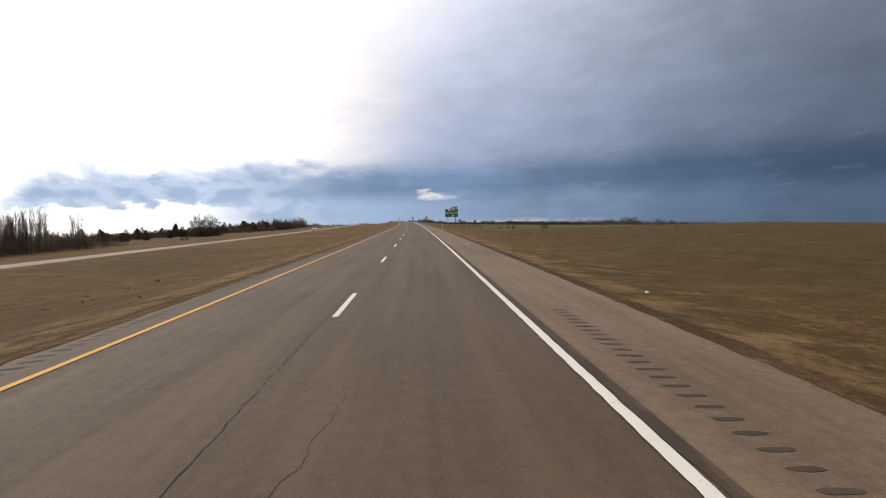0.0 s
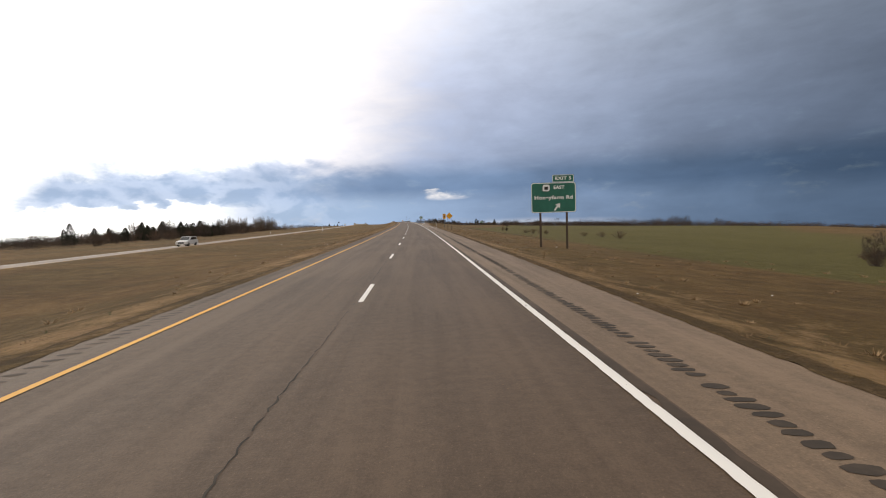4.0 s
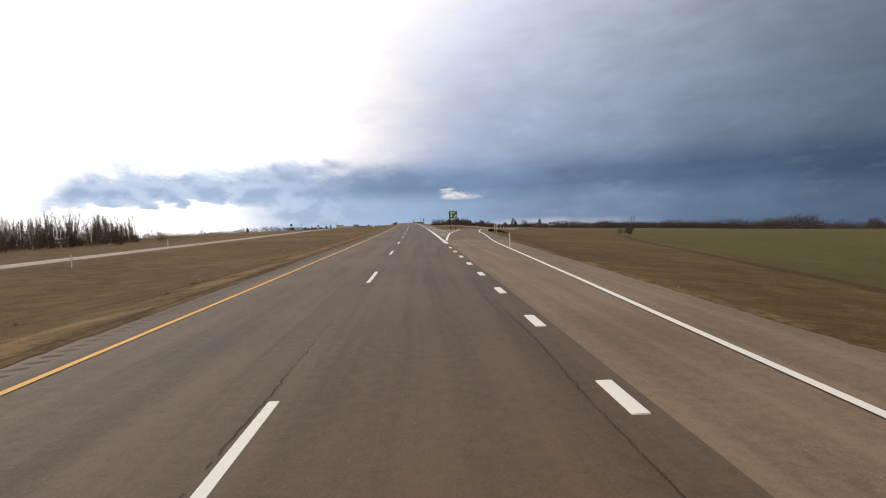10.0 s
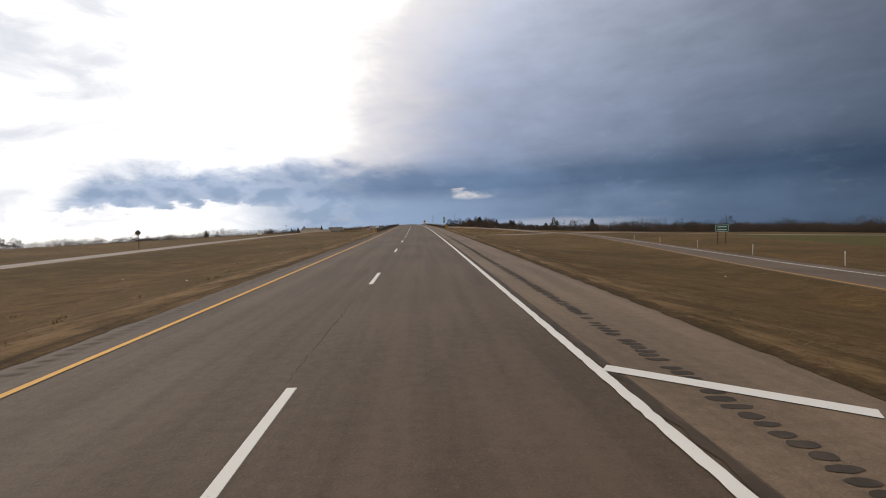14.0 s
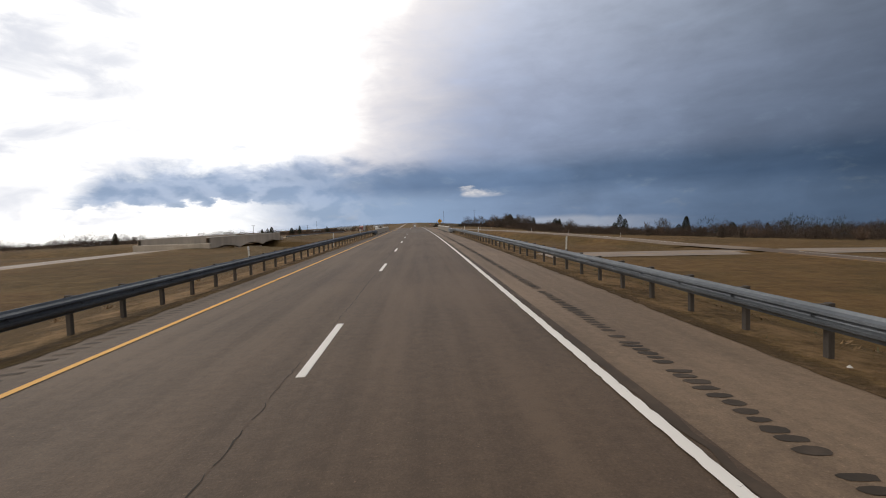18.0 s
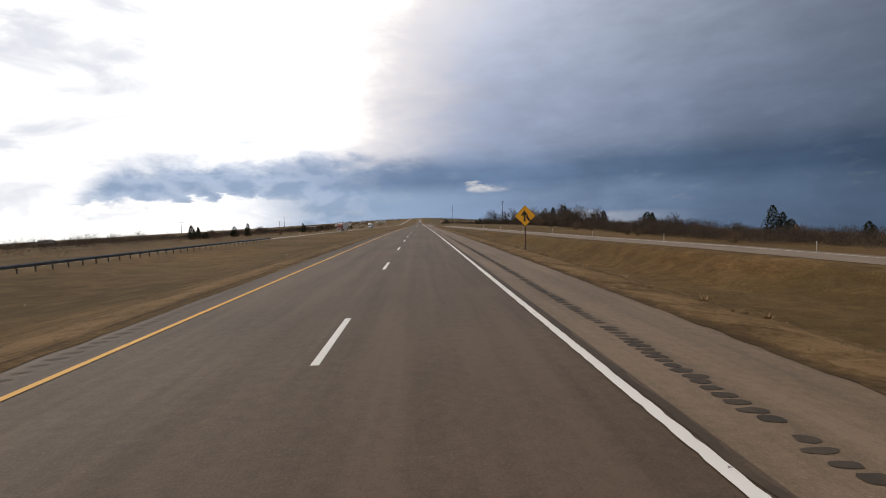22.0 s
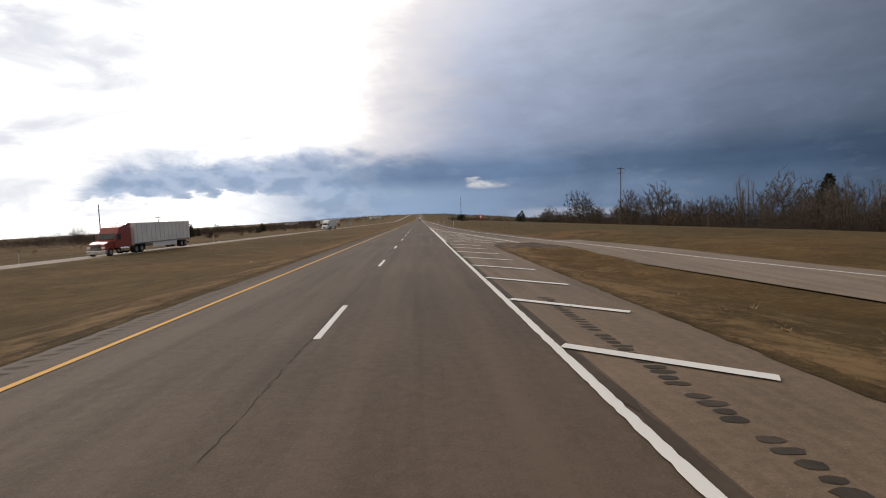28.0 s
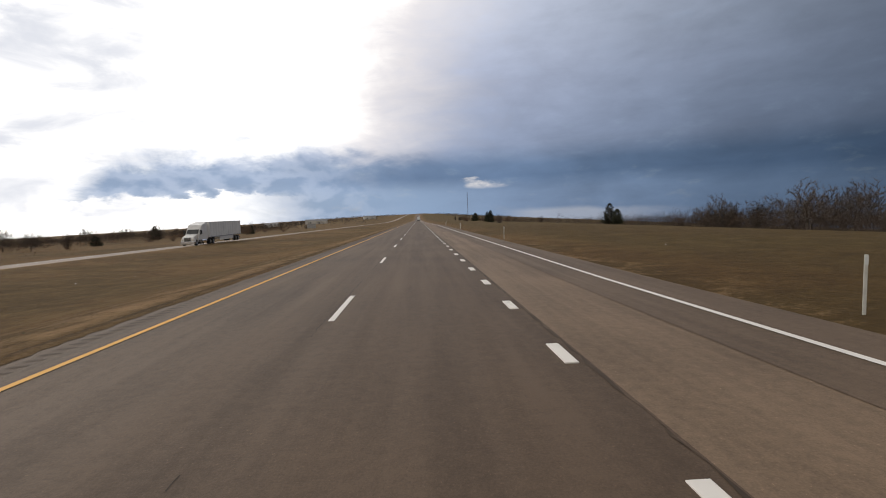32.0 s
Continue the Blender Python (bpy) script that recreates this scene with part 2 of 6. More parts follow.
def ground_material():
    """Winter grass: straw and brown, greener on the slopes and fields, bare earth along the verge; metre coordinates (u, s)."""
    m = bpy.data.materials.new("winter_grass")
    m.use_nodes = True
    n = Nodes(m.node_tree)
    out, body = n.node("ShaderNodeOutputMaterial"), n.node("ShaderNodeBsdfPrincipled")
    uv = n.node("ShaderNodeTexCoord").outputs["UV"]
    p = n.split(uv)
    pos = n.node("ShaderNodeNewGeometry").outputs["Position"]
    slow, patch, fine = n.noise(pos, 0.03, 4, 0.6, 0.5), n.noise(pos, 0.55, 7, 0.72, 0.4), n.noise(pos, 6.0, 5, 0.75)
    f = n.math("ADD", n.math("ADD", n.math("MULTIPLY", slow, 0.2), n.math("MULTIPLY", patch, 0.42)), n.math("MULTIPLY", fine, 0.38))
    straw = n.ramp(f, [(0.36, (0.056, 0.032, 0.0118)), (0.46, (0.112, 0.064, 0.0235)), (0.54, (0.174, 0.102, 0.0385)), (0.65, (0.295, 0.184, 0.077))])
    green = n.ramp(f, [(0.34, (0.0328, 0.0254, 0.0086)), (0.5, (0.0657, 0.0508, 0.0168)), (0.66, (0.116, 0.0857, 0.0318))])
    lush = n.math("MULTIPLY", n.step(n.math("ADD", n.noise(pos, 0.05, 4, 0.6), n.math("MULTIPLY", patch, 0.25)), 0.53, 0.71), 0.45)
    lush = n.math("MAXIMUM", lush, n.math("MULTIPLY", n.step(n.math("ADD", p[0], n.math("MULTIPLY", patch, 6.0)), 13.0, 20.0), n.math("MULTIPLY", n.math("MAXIMUM", n.step(p[1], 170.0, 120.0), n.step(p[1], 860.0, 900.0)), n.math("ADD", 0.2, n.math("MULTIPLY", slow, 0.8)))))
    colour = n.mix(lush, straw, green)
    # red-brown bare earth close to the pavement
    off = n.math("MINIMUM", n.math("ABSOLUTE", n.math("SUBTRACT", p[0], 8.0)), n.math("ABSOLUTE", n.math("ADD", p[0], 7.0)))
    earth = n.math("MULTIPLY", n.step(off, 4.5, 1.0), n.step(n.math("ADD", n.math("MULTIPLY", patch, 0.7), n.math("MULTIPLY", fine, 0.3)), 0.50, 0.62))
    colour = n.mix(n.math("MULTIPLY", earth, 0.8), colour, n.mix(fine, (0.16, 0.09, 0.046), (0.40, 0.255, 0.135)))
    # a dark line of washed-down soil along the pavement, then matted straw
    ragged = n.math("MULTIPLY", n.math("SUBTRACT", n.noise(pos, 1.4, 4, 0.65), 0.5), 0.7)
    soil = n.math("MINIMUM", n.math("ABSOLUTE", n.math("SUBTRACT", p[0], 6.35)), n.math("ABSOLUTE", n.math("ADD", p[0], 4.95)))
    strip = n.math("MULTIPLY", n.step(n.math("ADD", n.math("MINIMUM", n.math("ABSOLUTE", n.math("SUBTRACT", p[0], 7.6)), n.math("ABSOLUTE", n.math("ADD", p[0], 6.3))), ragged), 1.3, 0.2), n.step(n.math("ADD", patch, n.math("MULTIPLY", fine, 0.3)), 0.5, 0.75))
    colour = n.mix(n.math("MULTIPLY", strip, 0.7), colour, n.mix(n.noise(pos, 0.7, 4, 0.6), (0.20, 0.105, 0.044), (0.42, 0.28, 0.14)))
    colour = n.mix(n.math("MULTIPLY", n.step(n.math("ADD", soil, ragged), 0.34, 0.06), 0.55), colour, (0.050, 0.032, 0.019))
    # the sown field beyond the fence
    wob = n.math("MULTIPLY", n.math("SUBTRACT", n.noise(pos, 0.02, 3, 0.5), 0.5), 26.0)
    brink = n.math("SUBTRACT", n.math("ADD", p[0], n.math("MULTIPLY", wob, 0.12)), n.math("MULTIPLY", n.math("MAXIMUM", n.math("SUBTRACT", p[1], 325.0), 0.0), 0.33))
    field = n.math("MULTIPLY", n.step(brink, 24.0, 26.5), n.math("MULTIPLY", n.step(n.math("SUBTRACT", p[1], n.math("MULTIPLY", p[0], 1.3)), 55.0, 105.0), n.step(n.math("ADD", p[1], wob), 640.0, 610.0)))
    ditch = n.math("MULTIPLY", n.step(n.math("ABSOLUTE", n.math("SUBTRACT", brink, 24.2)), 1.3, 0.4), n.math("MULTIPLY", n.step(p[1], 150.0, 230.0), n.step(p[1], 480.0, 440.0)))
    colour = n.mix(n.math("MULTIPLY", ditch, n.math("ADD", 0.35, n.math("MULTIPLY", fine, 0.6))), colour, (0.032, 0.024, 0.011))
    field = n.math("MULTIPLY", field, n.step(n.math("ADD", p[0], wob), 420.0, 390.0))
    # a band of raw reddish earth on the bank past the entry ramp
    raw = n.math("MULTIPLY", n.step(n.math("ABSOLUTE", n.math("SUBTRACT", p[0], 18.0)), 7.0, 3.0), n.step(n.math("ABSOLUTE", n.math("SUBTRACT", p[1], 897.0)), 9.0, 3.0))
    raw = n.math("MULTIPLY", raw, n.step(n.math("ADD", patch, n.math("MULTIPLY", fine, 0.4)), 0.62, 0.74))
    colour = n.mix(n.math("MULTIPLY", raw, 0.8), colour, (0.21, 0.105, 0.045))
    crop = n.ramp(f, [(0.36, (0.058, 0.051, 0.013)), (0.5, (0.094, 0.082, 0.0225)), (0.64, (0.138, 0.115, 0.037))])
    colour = n.mix(field, colour, crop)
    n.put(colour, body.inputs["Base Color"])
    body.inputs["Roughness"].default_value = 0.95
    body.inputs["Specular IOR Level"].default_value = 0.15
    body.inputs["Sheen Weight"].default_value, body.inputs["Sheen Roughness"].default_value = 0.045, 0.4
    body.inputs["Sheen Tint"].default_value = (0.9, 0.68, 0.42, 1)
    b = n.node("ShaderNodeBump")
    b.inputs["Strength"].default_value, b.inputs["Distance"].default_value = 0.9, 0.15
    n.put(n.math("ADD", fine, n.math("MULTIPLY", patch, 1.5)), b.inputs["Height"])
    n.put(b.outputs[0], body.inputs["Normal"])
    n.tree.links.new(body.outputs[0], out.inputs[0])
    return m


GRASS = ground_material()
ASPHALT = road_material("worn_asphalt", (0.072, 0.0465, 0.0285), (0.127, 0.083, 0.0515), tracks=0.03)
SHOULDER = road_material("shoulder_asphalt", (0.137, 0.093, 0.0585), (0.245, 0.168, 0.107))
DECK = road_material("bridge_deck", (0.075, 0.0541, 0.0378), (0.1344, 0.0965, 0.0679), tracks=0.05)
RAMP_PALE = road_material("pale_ramp_asphalt", (0.17, 0.124, 0.086), (0.285, 0.212, 0.15))
PALE_ROAD = road_material("pale_road", (0.2128, 0.1658, 0.129), (0.336, 0.2681, 0.2107))
WHITE = paint_material("white_road_paint", (0.90, 0.86, 0.80), 0.605)
YELLOW = paint_material("yellow_road_paint", (0.80, 0.40, 0.045), 0.62)
EARTH = material("bare_brown_earth", [(0.035, 0.021, 0.012), (0.082, 0.050, 0.027), (0.17, 0.108, 0.055)], 1.3, 0.95, bump=0.6, bump_scale=9)
MERGE = road_material("newer_asphalt", (0.098, 0.066, 0.0425), (0.172, 0.118, 0.076))
TAR = material("tar", [(0.012, 0.011, 0.010), (0.02, 0.018, 0.016), (0.03, 0.027, 0.024)], 3, 0.8)
STAIN = material("damp_stain", [(0.0426, 0.0283, 0.0181), (0.0605, 0.041, 0.0267), (0.0851, 0.0585, 0.0387)], 1.5, 0.85)
SOIL = material("damp_soil", [(0.022, 0.016, 0.011), (0.034, 0.026, 0.018), (0.055, 0.042, 0.031)], 1.5, 0.9, bump_scale=14)
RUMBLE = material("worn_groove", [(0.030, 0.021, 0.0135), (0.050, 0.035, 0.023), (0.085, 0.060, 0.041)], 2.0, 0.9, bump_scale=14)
SEAM = material("seam_brown", [(0.0403, 0.0263, 0.0163), (0.065, 0.0439, 0.0284), (0.0986, 0.0673, 0.0439)], 1.1, 0.9, bump_scale=14)
CONCRETE = material("concrete", [(0.2912, 0.2291, 0.1634), (0.4032, 0.3169, 0.2322), (0.4928, 0.3949, 0.2967)], 0.7, 0.9, bump=0.3, bump_scale=25, stretch=(1, 1, 0.35))
PARAPET = material("parapet_concrete", [(0.17, 0.145, 0.115), (0.235, 0.203, 0.164), (0.30, 0.262, 0.215)], 0.9, 0.9, bump=0.15, bump_scale=60, stretch=(1, 1, 0.3))
# lighter concrete: brightness missing on the far bridge's dim side is put into the colour
BRIDGE_PALE = material("weathered_pale_concrete", [(0.42, 0.365, 0.30), (0.53, 0.465, 0.385), (0.62, 0.55, 0.46)], 0.5, 0.9, bump=0.3, bump_scale=20, stretch=(1, 1, 0.3))
PALE_CAP = material("pale_concrete", [(0.58, 0.55, 0.50), (0.68, 0.65, 0.60), (0.76, 0.73, 0.68)], 0.9, 0.85)
GALV = material("galvanised_steel", [(0.072, 0.080, 0.090), (0.110, 0.121, 0.134), (0.16, 0.174, 0.19)], 1.2, 0.55, metal=0.5, bump_scale=18)
WOOD_POST = material("weathered_post", [(0.055, 0.045, 0.037), (0.085, 0.071, 0.059), (0.125, 0.106, 0.089)], 5, 0.9, bump=0.4, bump_scale=30, per_object=0.4, stretch=(1, 1, 0.2))
STEEL_BROWN = material("rusty_steel", [(0.06, 0.042, 0.032), (0.10, 0.07, 0.052), (0.14, 0.10, 0.075)], 4, 0.75, metal=0.3)
SIGN_GREEN = material("green_sheeting", [(0.012, 0.105, 0.075), (0.016, 0.135, 0.095), (0.022, 0.16, 0.115)], 0.9, 0.45)
SIGN_YELLOW = material("amber_sheeting", [(0.80, 0.36, 0.012), (0.90, 0.43, 0.018), (0.95, 0.50, 0.03)], 0.9, 0.45)
SIGN_WHITE = material("white_sheeting", [(0.72, 0.74, 0.74), (0.8, 0.82, 0.82), (0.86, 0.88, 0.88)], 1.2, 0.45)
SIGN_BLACK = material("black_sheeting", [(0.012, 0.010, 0.010), (0.02, 0.017, 0.016), (0.035, 0.03, 0.028)], 2, 0.5)
SIGN_RED = material("red_sheeting", [(0.42, 0.03, 0.02), (0.55, 0.045, 0.03), (0.62, 0.07, 0.05)], 2, 0.45)
SIGN_BACK = material("bare_aluminium", [(0.25, 0.25, 0.25), (0.34, 0.34, 0.34), (0.42, 0.42, 0.42)], 2, 0.45, metal=0.7)
WHITE_POST = material("white_plastic", [(0.55, 0.54, 0.50), (0.68, 0.67, 0.63), (0.78, 0.77, 0.73)], 3, 0.6)
BARK = material("bark", [(0.045, 0.034, 0.026), (0.08, 0.062, 0.048), (0.13, 0.105, 0.085)], 5, 0.95, per_object=0.5)
TWIG = material("bare_twigs", [(0.056, 0.041, 0.032), (0.092, 0.069, 0.054), (0.145, 0.112, 0.088)], 0.6, 0.95, per_object=0.6)
TWIG_GREY = material("grey_twigs", [(0.105, 0.083, 0.067), (0.16, 0.130, 0.106), (0.24, 0.198, 0.163)], 0.6, 0.95, per_object=0.5)
CEDAR = material("cedar_foliage", [(0.016, 0.019, 0.011), (0.034, 0.038, 0.021), (0.065, 0.066, 0.036)], 1.2, 0.95, per_object=0.5)
BRUSH = material("brown_brush", [(0.0952, 0.0585, 0.0378), (0.1624, 0.1014, 0.0654), (0.2464, 0.1609, 0.1032)], 0.25, 0.95, per_object=0.4)
BRUSH_DARK = material("dark_brush", [(0.038, 0.026, 0.020), (0.066, 0.046, 0.035), (0.108, 0.077, 0.058)], 0.2, 0.95)
BLADE = material("dry_blades", [(0.0952, 0.0536, 0.0224), (0.168, 0.0994, 0.043), (0.2912, 0.1823, 0.086)], 0.5, 0.9)
STRAW = material("dead_straw", [(0.1904, 0.117, 0.0559), (0.3024, 0.195, 0.0989), (0.4256, 0.2876, 0.1591)], 0.5, 0.9)
BLADE_GREEN = material("green_blades", [(0.05, 0.047, 0.019), (0.082, 0.075, 0.031), (0.125, 0.11, 0.05)], 0.5, 0.9)
TRUCK_RED = material("red_truck_paint", [(0.20, 0.028, 0.018), (0.27, 0.038, 0.024), (0.32, 0.05, 0.03)], 1.5, 0.35, coat=0.4)
TRUCK_WHITE = material("white_truck_paint", [(0.62, 0.62, 0.61), (0.72, 0.72, 0.71), (0.8, 0.8, 0.79)], 0.8, 0.4, coat=0.3)
TRAILER = material("white_trailer_sheet", [(0.66, 0.66, 0.65), (0.76, 0.76, 0.75), (0.82, 0.82, 0.81)], 0.6, 0.5)
RUBBER = material("rubber", [(0.012, 0.012, 0.012), (0.02, 0.02, 0.02), (0.03, 0.03, 0.03)], 8, 0.85)
CHROME = material("chrome", [(0.5, 0.5, 0.5), (0.6, 0.6, 0.6), (0.7, 0.7, 0.7)], 3, 0.22, metal=1.0)
GLASS_DARK = material("dark_window", [(0.015, 0.018, 0.02), (0.022, 0.026, 0.03), (0.035, 0.04, 0.045)], 2, 0.12)
CHASSIS = material("chassis_black", [(0.015, 0.015, 0.015), (0.025, 0.025, 0.025), (0.04, 0.038, 0.035)], 3, 0.7)
LAMP_LENS = material("lamp_lens", [(0.6, 0.58, 0.52), (0.72, 0.70, 0.64), (0.8, 0.78, 0.73)], 3, 0.25)
LAMP_RED = material("red_lens", [(0.35, 0.015, 0.01), (0.45, 0.02, 0.015), (0.5, 0.03, 0.02)], 3, 0.3)
POLE_WOOD = material("creosoted_pole", [(0.05, 0.042, 0.036), (0.085, 0.07, 0.06), (0.12, 0.1, 0.085)], 2, 0.9, stretch=(1, 1, 0.1))
ROOF_GREY = material("grey_roofing", [(0.16, 0.16, 0.165), (0.22, 0.22, 0.225), (0.28, 0.28, 0.285)], 1, 0.8)
WALL_PALE = material("pale_siding", [(0.5, 0.49, 0.46), (0.6, 0.59, 0.56), (0.68, 0.67, 0.64)], 1, 0.85)


# ---- building helpers ----
def part(name, bm, mat, parent=None, label=""):
    """Links a bmesh as one mesh object, under a thing or a part."""
    me = bpy.data.meshes.new(name)
    bm.to_mesh(me)
    bm.free()
    me.materials.append(mat)
    ob = new(name, me)
    ob.parent = parent
    if label:
        tagged(ob, label)
    return ob


def mesh_part(name, verts, faces, mat, parent=None, label="", uvs=None, smooth=False):
    """The same from lists of corners and faces; uvs: metre coordinates for each corner."""
    me = bpy.data.meshes.new(name)
    me.from_pydata([tuple(v) for v in verts], [], faces)
    if uvs is not None:
        layer = me.uv_layers.new(name="UVMap")
        index = np.empty(len(me.loops), dtype=np.int32)
        me.loops.foreach_get("vertex_index", index)
        layer.data.foreach_set("uv", np.asarray(uvs, dtype=np.float32)[index].ravel())
    if smooth:
        me.polygons.foreach_set("use_smooth", [True] * len(me.polygons))
    me.materials.append(mat)
    me.update()
    ob = new(name, me)
    ob.parent = parent
    if label:
        tagged(ob, label)
    return ob


def empty(name, m=None):
    ob = new(name)
    ob.empty_display_size = 0.2
    if m is not None:
        ob.matrix_world = m
    return ob


def stand(u, s, z=0.0, turn=0.0):
    """A pose on the ground at (u, s), z over the road's height, its y axis along the road, turned left by turn degrees."""
    p = at(u, s, z)
    return pose(p.x, p.y, p.z, 0, 0, math.degrees(heading(s)) + turn)


def box(bm, x0, y0, z0, x1, y1, z1, bevel=0.0):
    made = bmesh.ops.create_cube(bm, size=1.0, matrix=Matrix.LocRotScale(((x0 + x1) / 2, (y0 + y1) / 2, (z0 + z1) / 2), None, (x1 - x0, y1 - y0, z1 - z0)))
    if bevel:
        edges = {e for v in made["verts"] for e in v.link_edges}
        bmesh.ops.bevel(bm, geom=list(edges), offset=bevel, segments=1, affect="EDGES")
    return bm


def tube(bm, p, q, r0, r1, sides=8, caps=True):
    p, q = Vector(p), Vector(q)
    m = Matrix.Translation((p + q) / 2) @ (q - p).to_track_quat("Z", "Y").to_matrix().to_4x4()
    bmesh.ops.create_cone(bm, cap_ends=caps, segments=sides, radius1=r0, radius2=r1, depth=(q - p).length, matrix=m)
    return bm


# ---- the lie of the land ----
RAMP_OUT = [(262, 3.0), (290, 4.2), (325, 5.6), (344, 6.2), (360, 7.3), (370, 8.0), (380, 9.3), (390, 11.0), (400, 12.8), (430, 19.6), (460, 27.5), (500, 39.5), (540, 50), (580, 58), (628, 62)]
RAMP_OUT_Z = [(340, -0.1), (370, -0.2), (400, -0.6), (430, -1.4), (460, -2.4), (500, -3.7), (540, -4.6), (580, -5.0), (634, -5.2)]
RAMP_IN = [(630, 63), (644, 59.5), (658, 55), (675, 48.5), (695, 41), (720, 35), (750, 30.5), (785, 27.3), (830, 22), (862, 16.3), (883, 11.8), (912, 8.4), (950, 6.2), (980, 5.5), (1110, 5.5), (1250, 1.7)]
RAMP_IN_Z = [(630, -5.25), (648, -4.95), (662, -4.2), (690, -3.0), (720, -2.3), (785, -1.8), (830, -1.3), (862, -0.75), (890, -0.25), (912, -0.12), (3000, -0.12)]
RIGHT_MID = [(6.15, -0.17), (7, -0.32), (10, -0.95), (20, -2.0), (50, -4.5), (70, -5.2), (100, -6.2), (200, -11), (400, -20), (1000, -46), (2600, -115)]
RIGHT_LATE = [(6.15, -0.17), (8.5, -0.3), (12, -0.25), (25, -0.05), (45, -0.7), (100, -4.2), (200, -11.5), (400, -26), (1000, -66), (2600, -170)]
RIGHT_EARLY = [(6.15, -0.17), (8, -0.45), (12, -0.7), (30, -0.2), (55, -0.1), (90, -2.0), (200, -9.0), (400, -19.5), (1000, -46), (2600, -115)]
RIGHT_BRIDGE = [(6.15, -0.17), (8.5, -0.35), (20, -4.6), (50, -5.4), (82, -5.6), (100, -6.4), (138, -8.2), (200, -10.6), (256, -12.8), (400, -18), (1000, -50), (2600, -130)]
LEFT_OPEN = [(4.6, -0.1), (7, -0.4), (12, -1.4), (18, -1.9), (28, -1.7), (36, -1.45), (43.6, -1.72), (47, -2.1), (60, -2.3), (90, -2.5), (240, -6.5), (600, -20), (1200, -42), (2600, -80)]
LEFT_BRIDGE = [(4.6, -0.1), (6.5, -0.3), (12, -2.6), (19, -4.2), (27, -3.6), (32.4, -1.6), (36, -1.5), (43.6, -1.75), (47, -2.4), (60, -4.5), (90, -4.8), (240, -7), (600, -20), (1200, -42), (2600, -80)]
FLOOR_Z = -5.4          # the road that passes under the bridges


def floor_z(u):
    """The side road's height: level under the bridges, then down with the fields."""
    return interp(u, [(82, FLOOR_Z), (100, -6.2), (138, -8.0), (200, -10.0), (256, -11.8)])


def cross_s(u):
    return 641.0 - 0.24 * u


SPAN0, SPAN1 = 620.0, 654.5


def land(u, s):
    """The ground's height over the road's own height at s."""
    if u >= 0:
        if u < 6.15:
            z = -0.4
        else:
            early = 1 - ease(s, 70, 160)
            late = ease(s, 760, 900)
            bridge = ease(s, 430, 560) * (1 - ease(s, 720, 840))
            rest = max(0.0, 1 - early - late - bridge)
            z = interp(u, RIGHT_EARLY) * early + interp(u, RIGHT_LATE) * late + interp(u, RIGHT_BRIDGE) * bridge + interp(u, RIGHT_MID) * rest
    elif u > -4.6:
        z = -0.4
    else:
        bridge = 0.15 * ease(s, 610, 630) * (1 - ease(s, 668, 700))
        z = interp(-u, LEFT_OPEN) * (1 - bridge) + interp(-u, LEFT_BRIDGE) * bridge
        if 36.1 < -u < 43.6:
            z -= 0.3
    # rolling ground away from the roads
    far = ease(abs(u), 60, 300)
    if far > 0:
        z += far * 3.0 * (noise.noise(Vector((u * 0.004, s * 0.004, 0.0)))) + far * 0.6 * noise.noise(Vector((u * 0.02, s * 0.02, 3.0)))
    if 12 < abs(u) < 32 or abs(u) > 47:
        z += 0.12 * noise.noise(Vector((u * 0.15, s * 0.08, 7.0)))
    # the road below, and the slopes down to it under the spans
    off = 9.0 if u < -20 else 0.0
    if off + SPAN0 - 3 < s < off + SPAN1 + 3 and (-44.5 < u < -31.5 or -5.5 < u < 7.5):
        k = ease(s, off + SPAN0 - 2, off + SPAN0 + 9) * (1 - ease(s, off + SPAN1 - 9, off + SPAN1 + 2))
        z += (FLOOR_Z - 0.3 - z) * k
    if -170 < u < 260:
        k = 1 - ease(abs(s - cross_s(u)), 6 if -31 < u < -6 else 8, 10 if -31 < u < -6 else 22 if abs(u - 8) > 52 else 16)
        if k > 0 and floor_z(u) - 0.1 < z + 0.6:
            z += (floor_z(u) - 0.1 - z) * k
    # the ramps' beds
    for line, height, s0, s1 in ((RAMP_OUT, RAMP_OUT_Z, 345, 634), (RAMP_IN, RAMP_IN_Z, 630, 1260)):
        if s0 <= s <= s1:
            k = 1 - ease(abs(u - interp(s, line)), 4.2, 9.5)
            if k > 0 and u > 6.2:
                z += (interp(s, height) - 0.22 - z) * k
    return z


def ground_at(u, s, over=0.0, turn=0.0):
    return stand(u, s, land(u, s) + over, turn)


US = [-2600, -2000, -1500, -1100, -800, -600, -450, -340, -260, -200, -160, -130, -110, -95, -82, -72, -64, -57, -51, -47, -43.6, -43.3, -39, -36.3, -36.0, -32.4, -30, -27, -23, -19, -16, -13, -11, -9, -7.5, -6.5, -5.6, -4.6, -4.3, -2,
      2, 5.9, 6.15, 7, 8, 9, 10, 11, 12.5, 14, 16, 18, 20, 22.5, 25, 28, 31, 34, 37, 40, 44, 48, 53, 58, 64, 70, 78, 88, 100, 115, 135, 160, 200, 250, 320, 400, 500, 650, 850, 1100, 1500, 2000, 2600]
SS = [-560, -460, -360, -280, -210, -160, -120, -90, -60, -40, -20] + [6.0 * i for i in range(0, 100)] + [600 + 2.5 * i for i in range(0, 33)] + [684 + 6.0 * i for i in range(0, 70)]
SS += [1110 + 15 * i for i in range(0, 30)] + [1570 + 50 * i for i in range(0, 30)] + [3100, 3200, 3300, 3500, 3800, 4200, 4700, 5300]
verts, uvs, faces = [], [], []
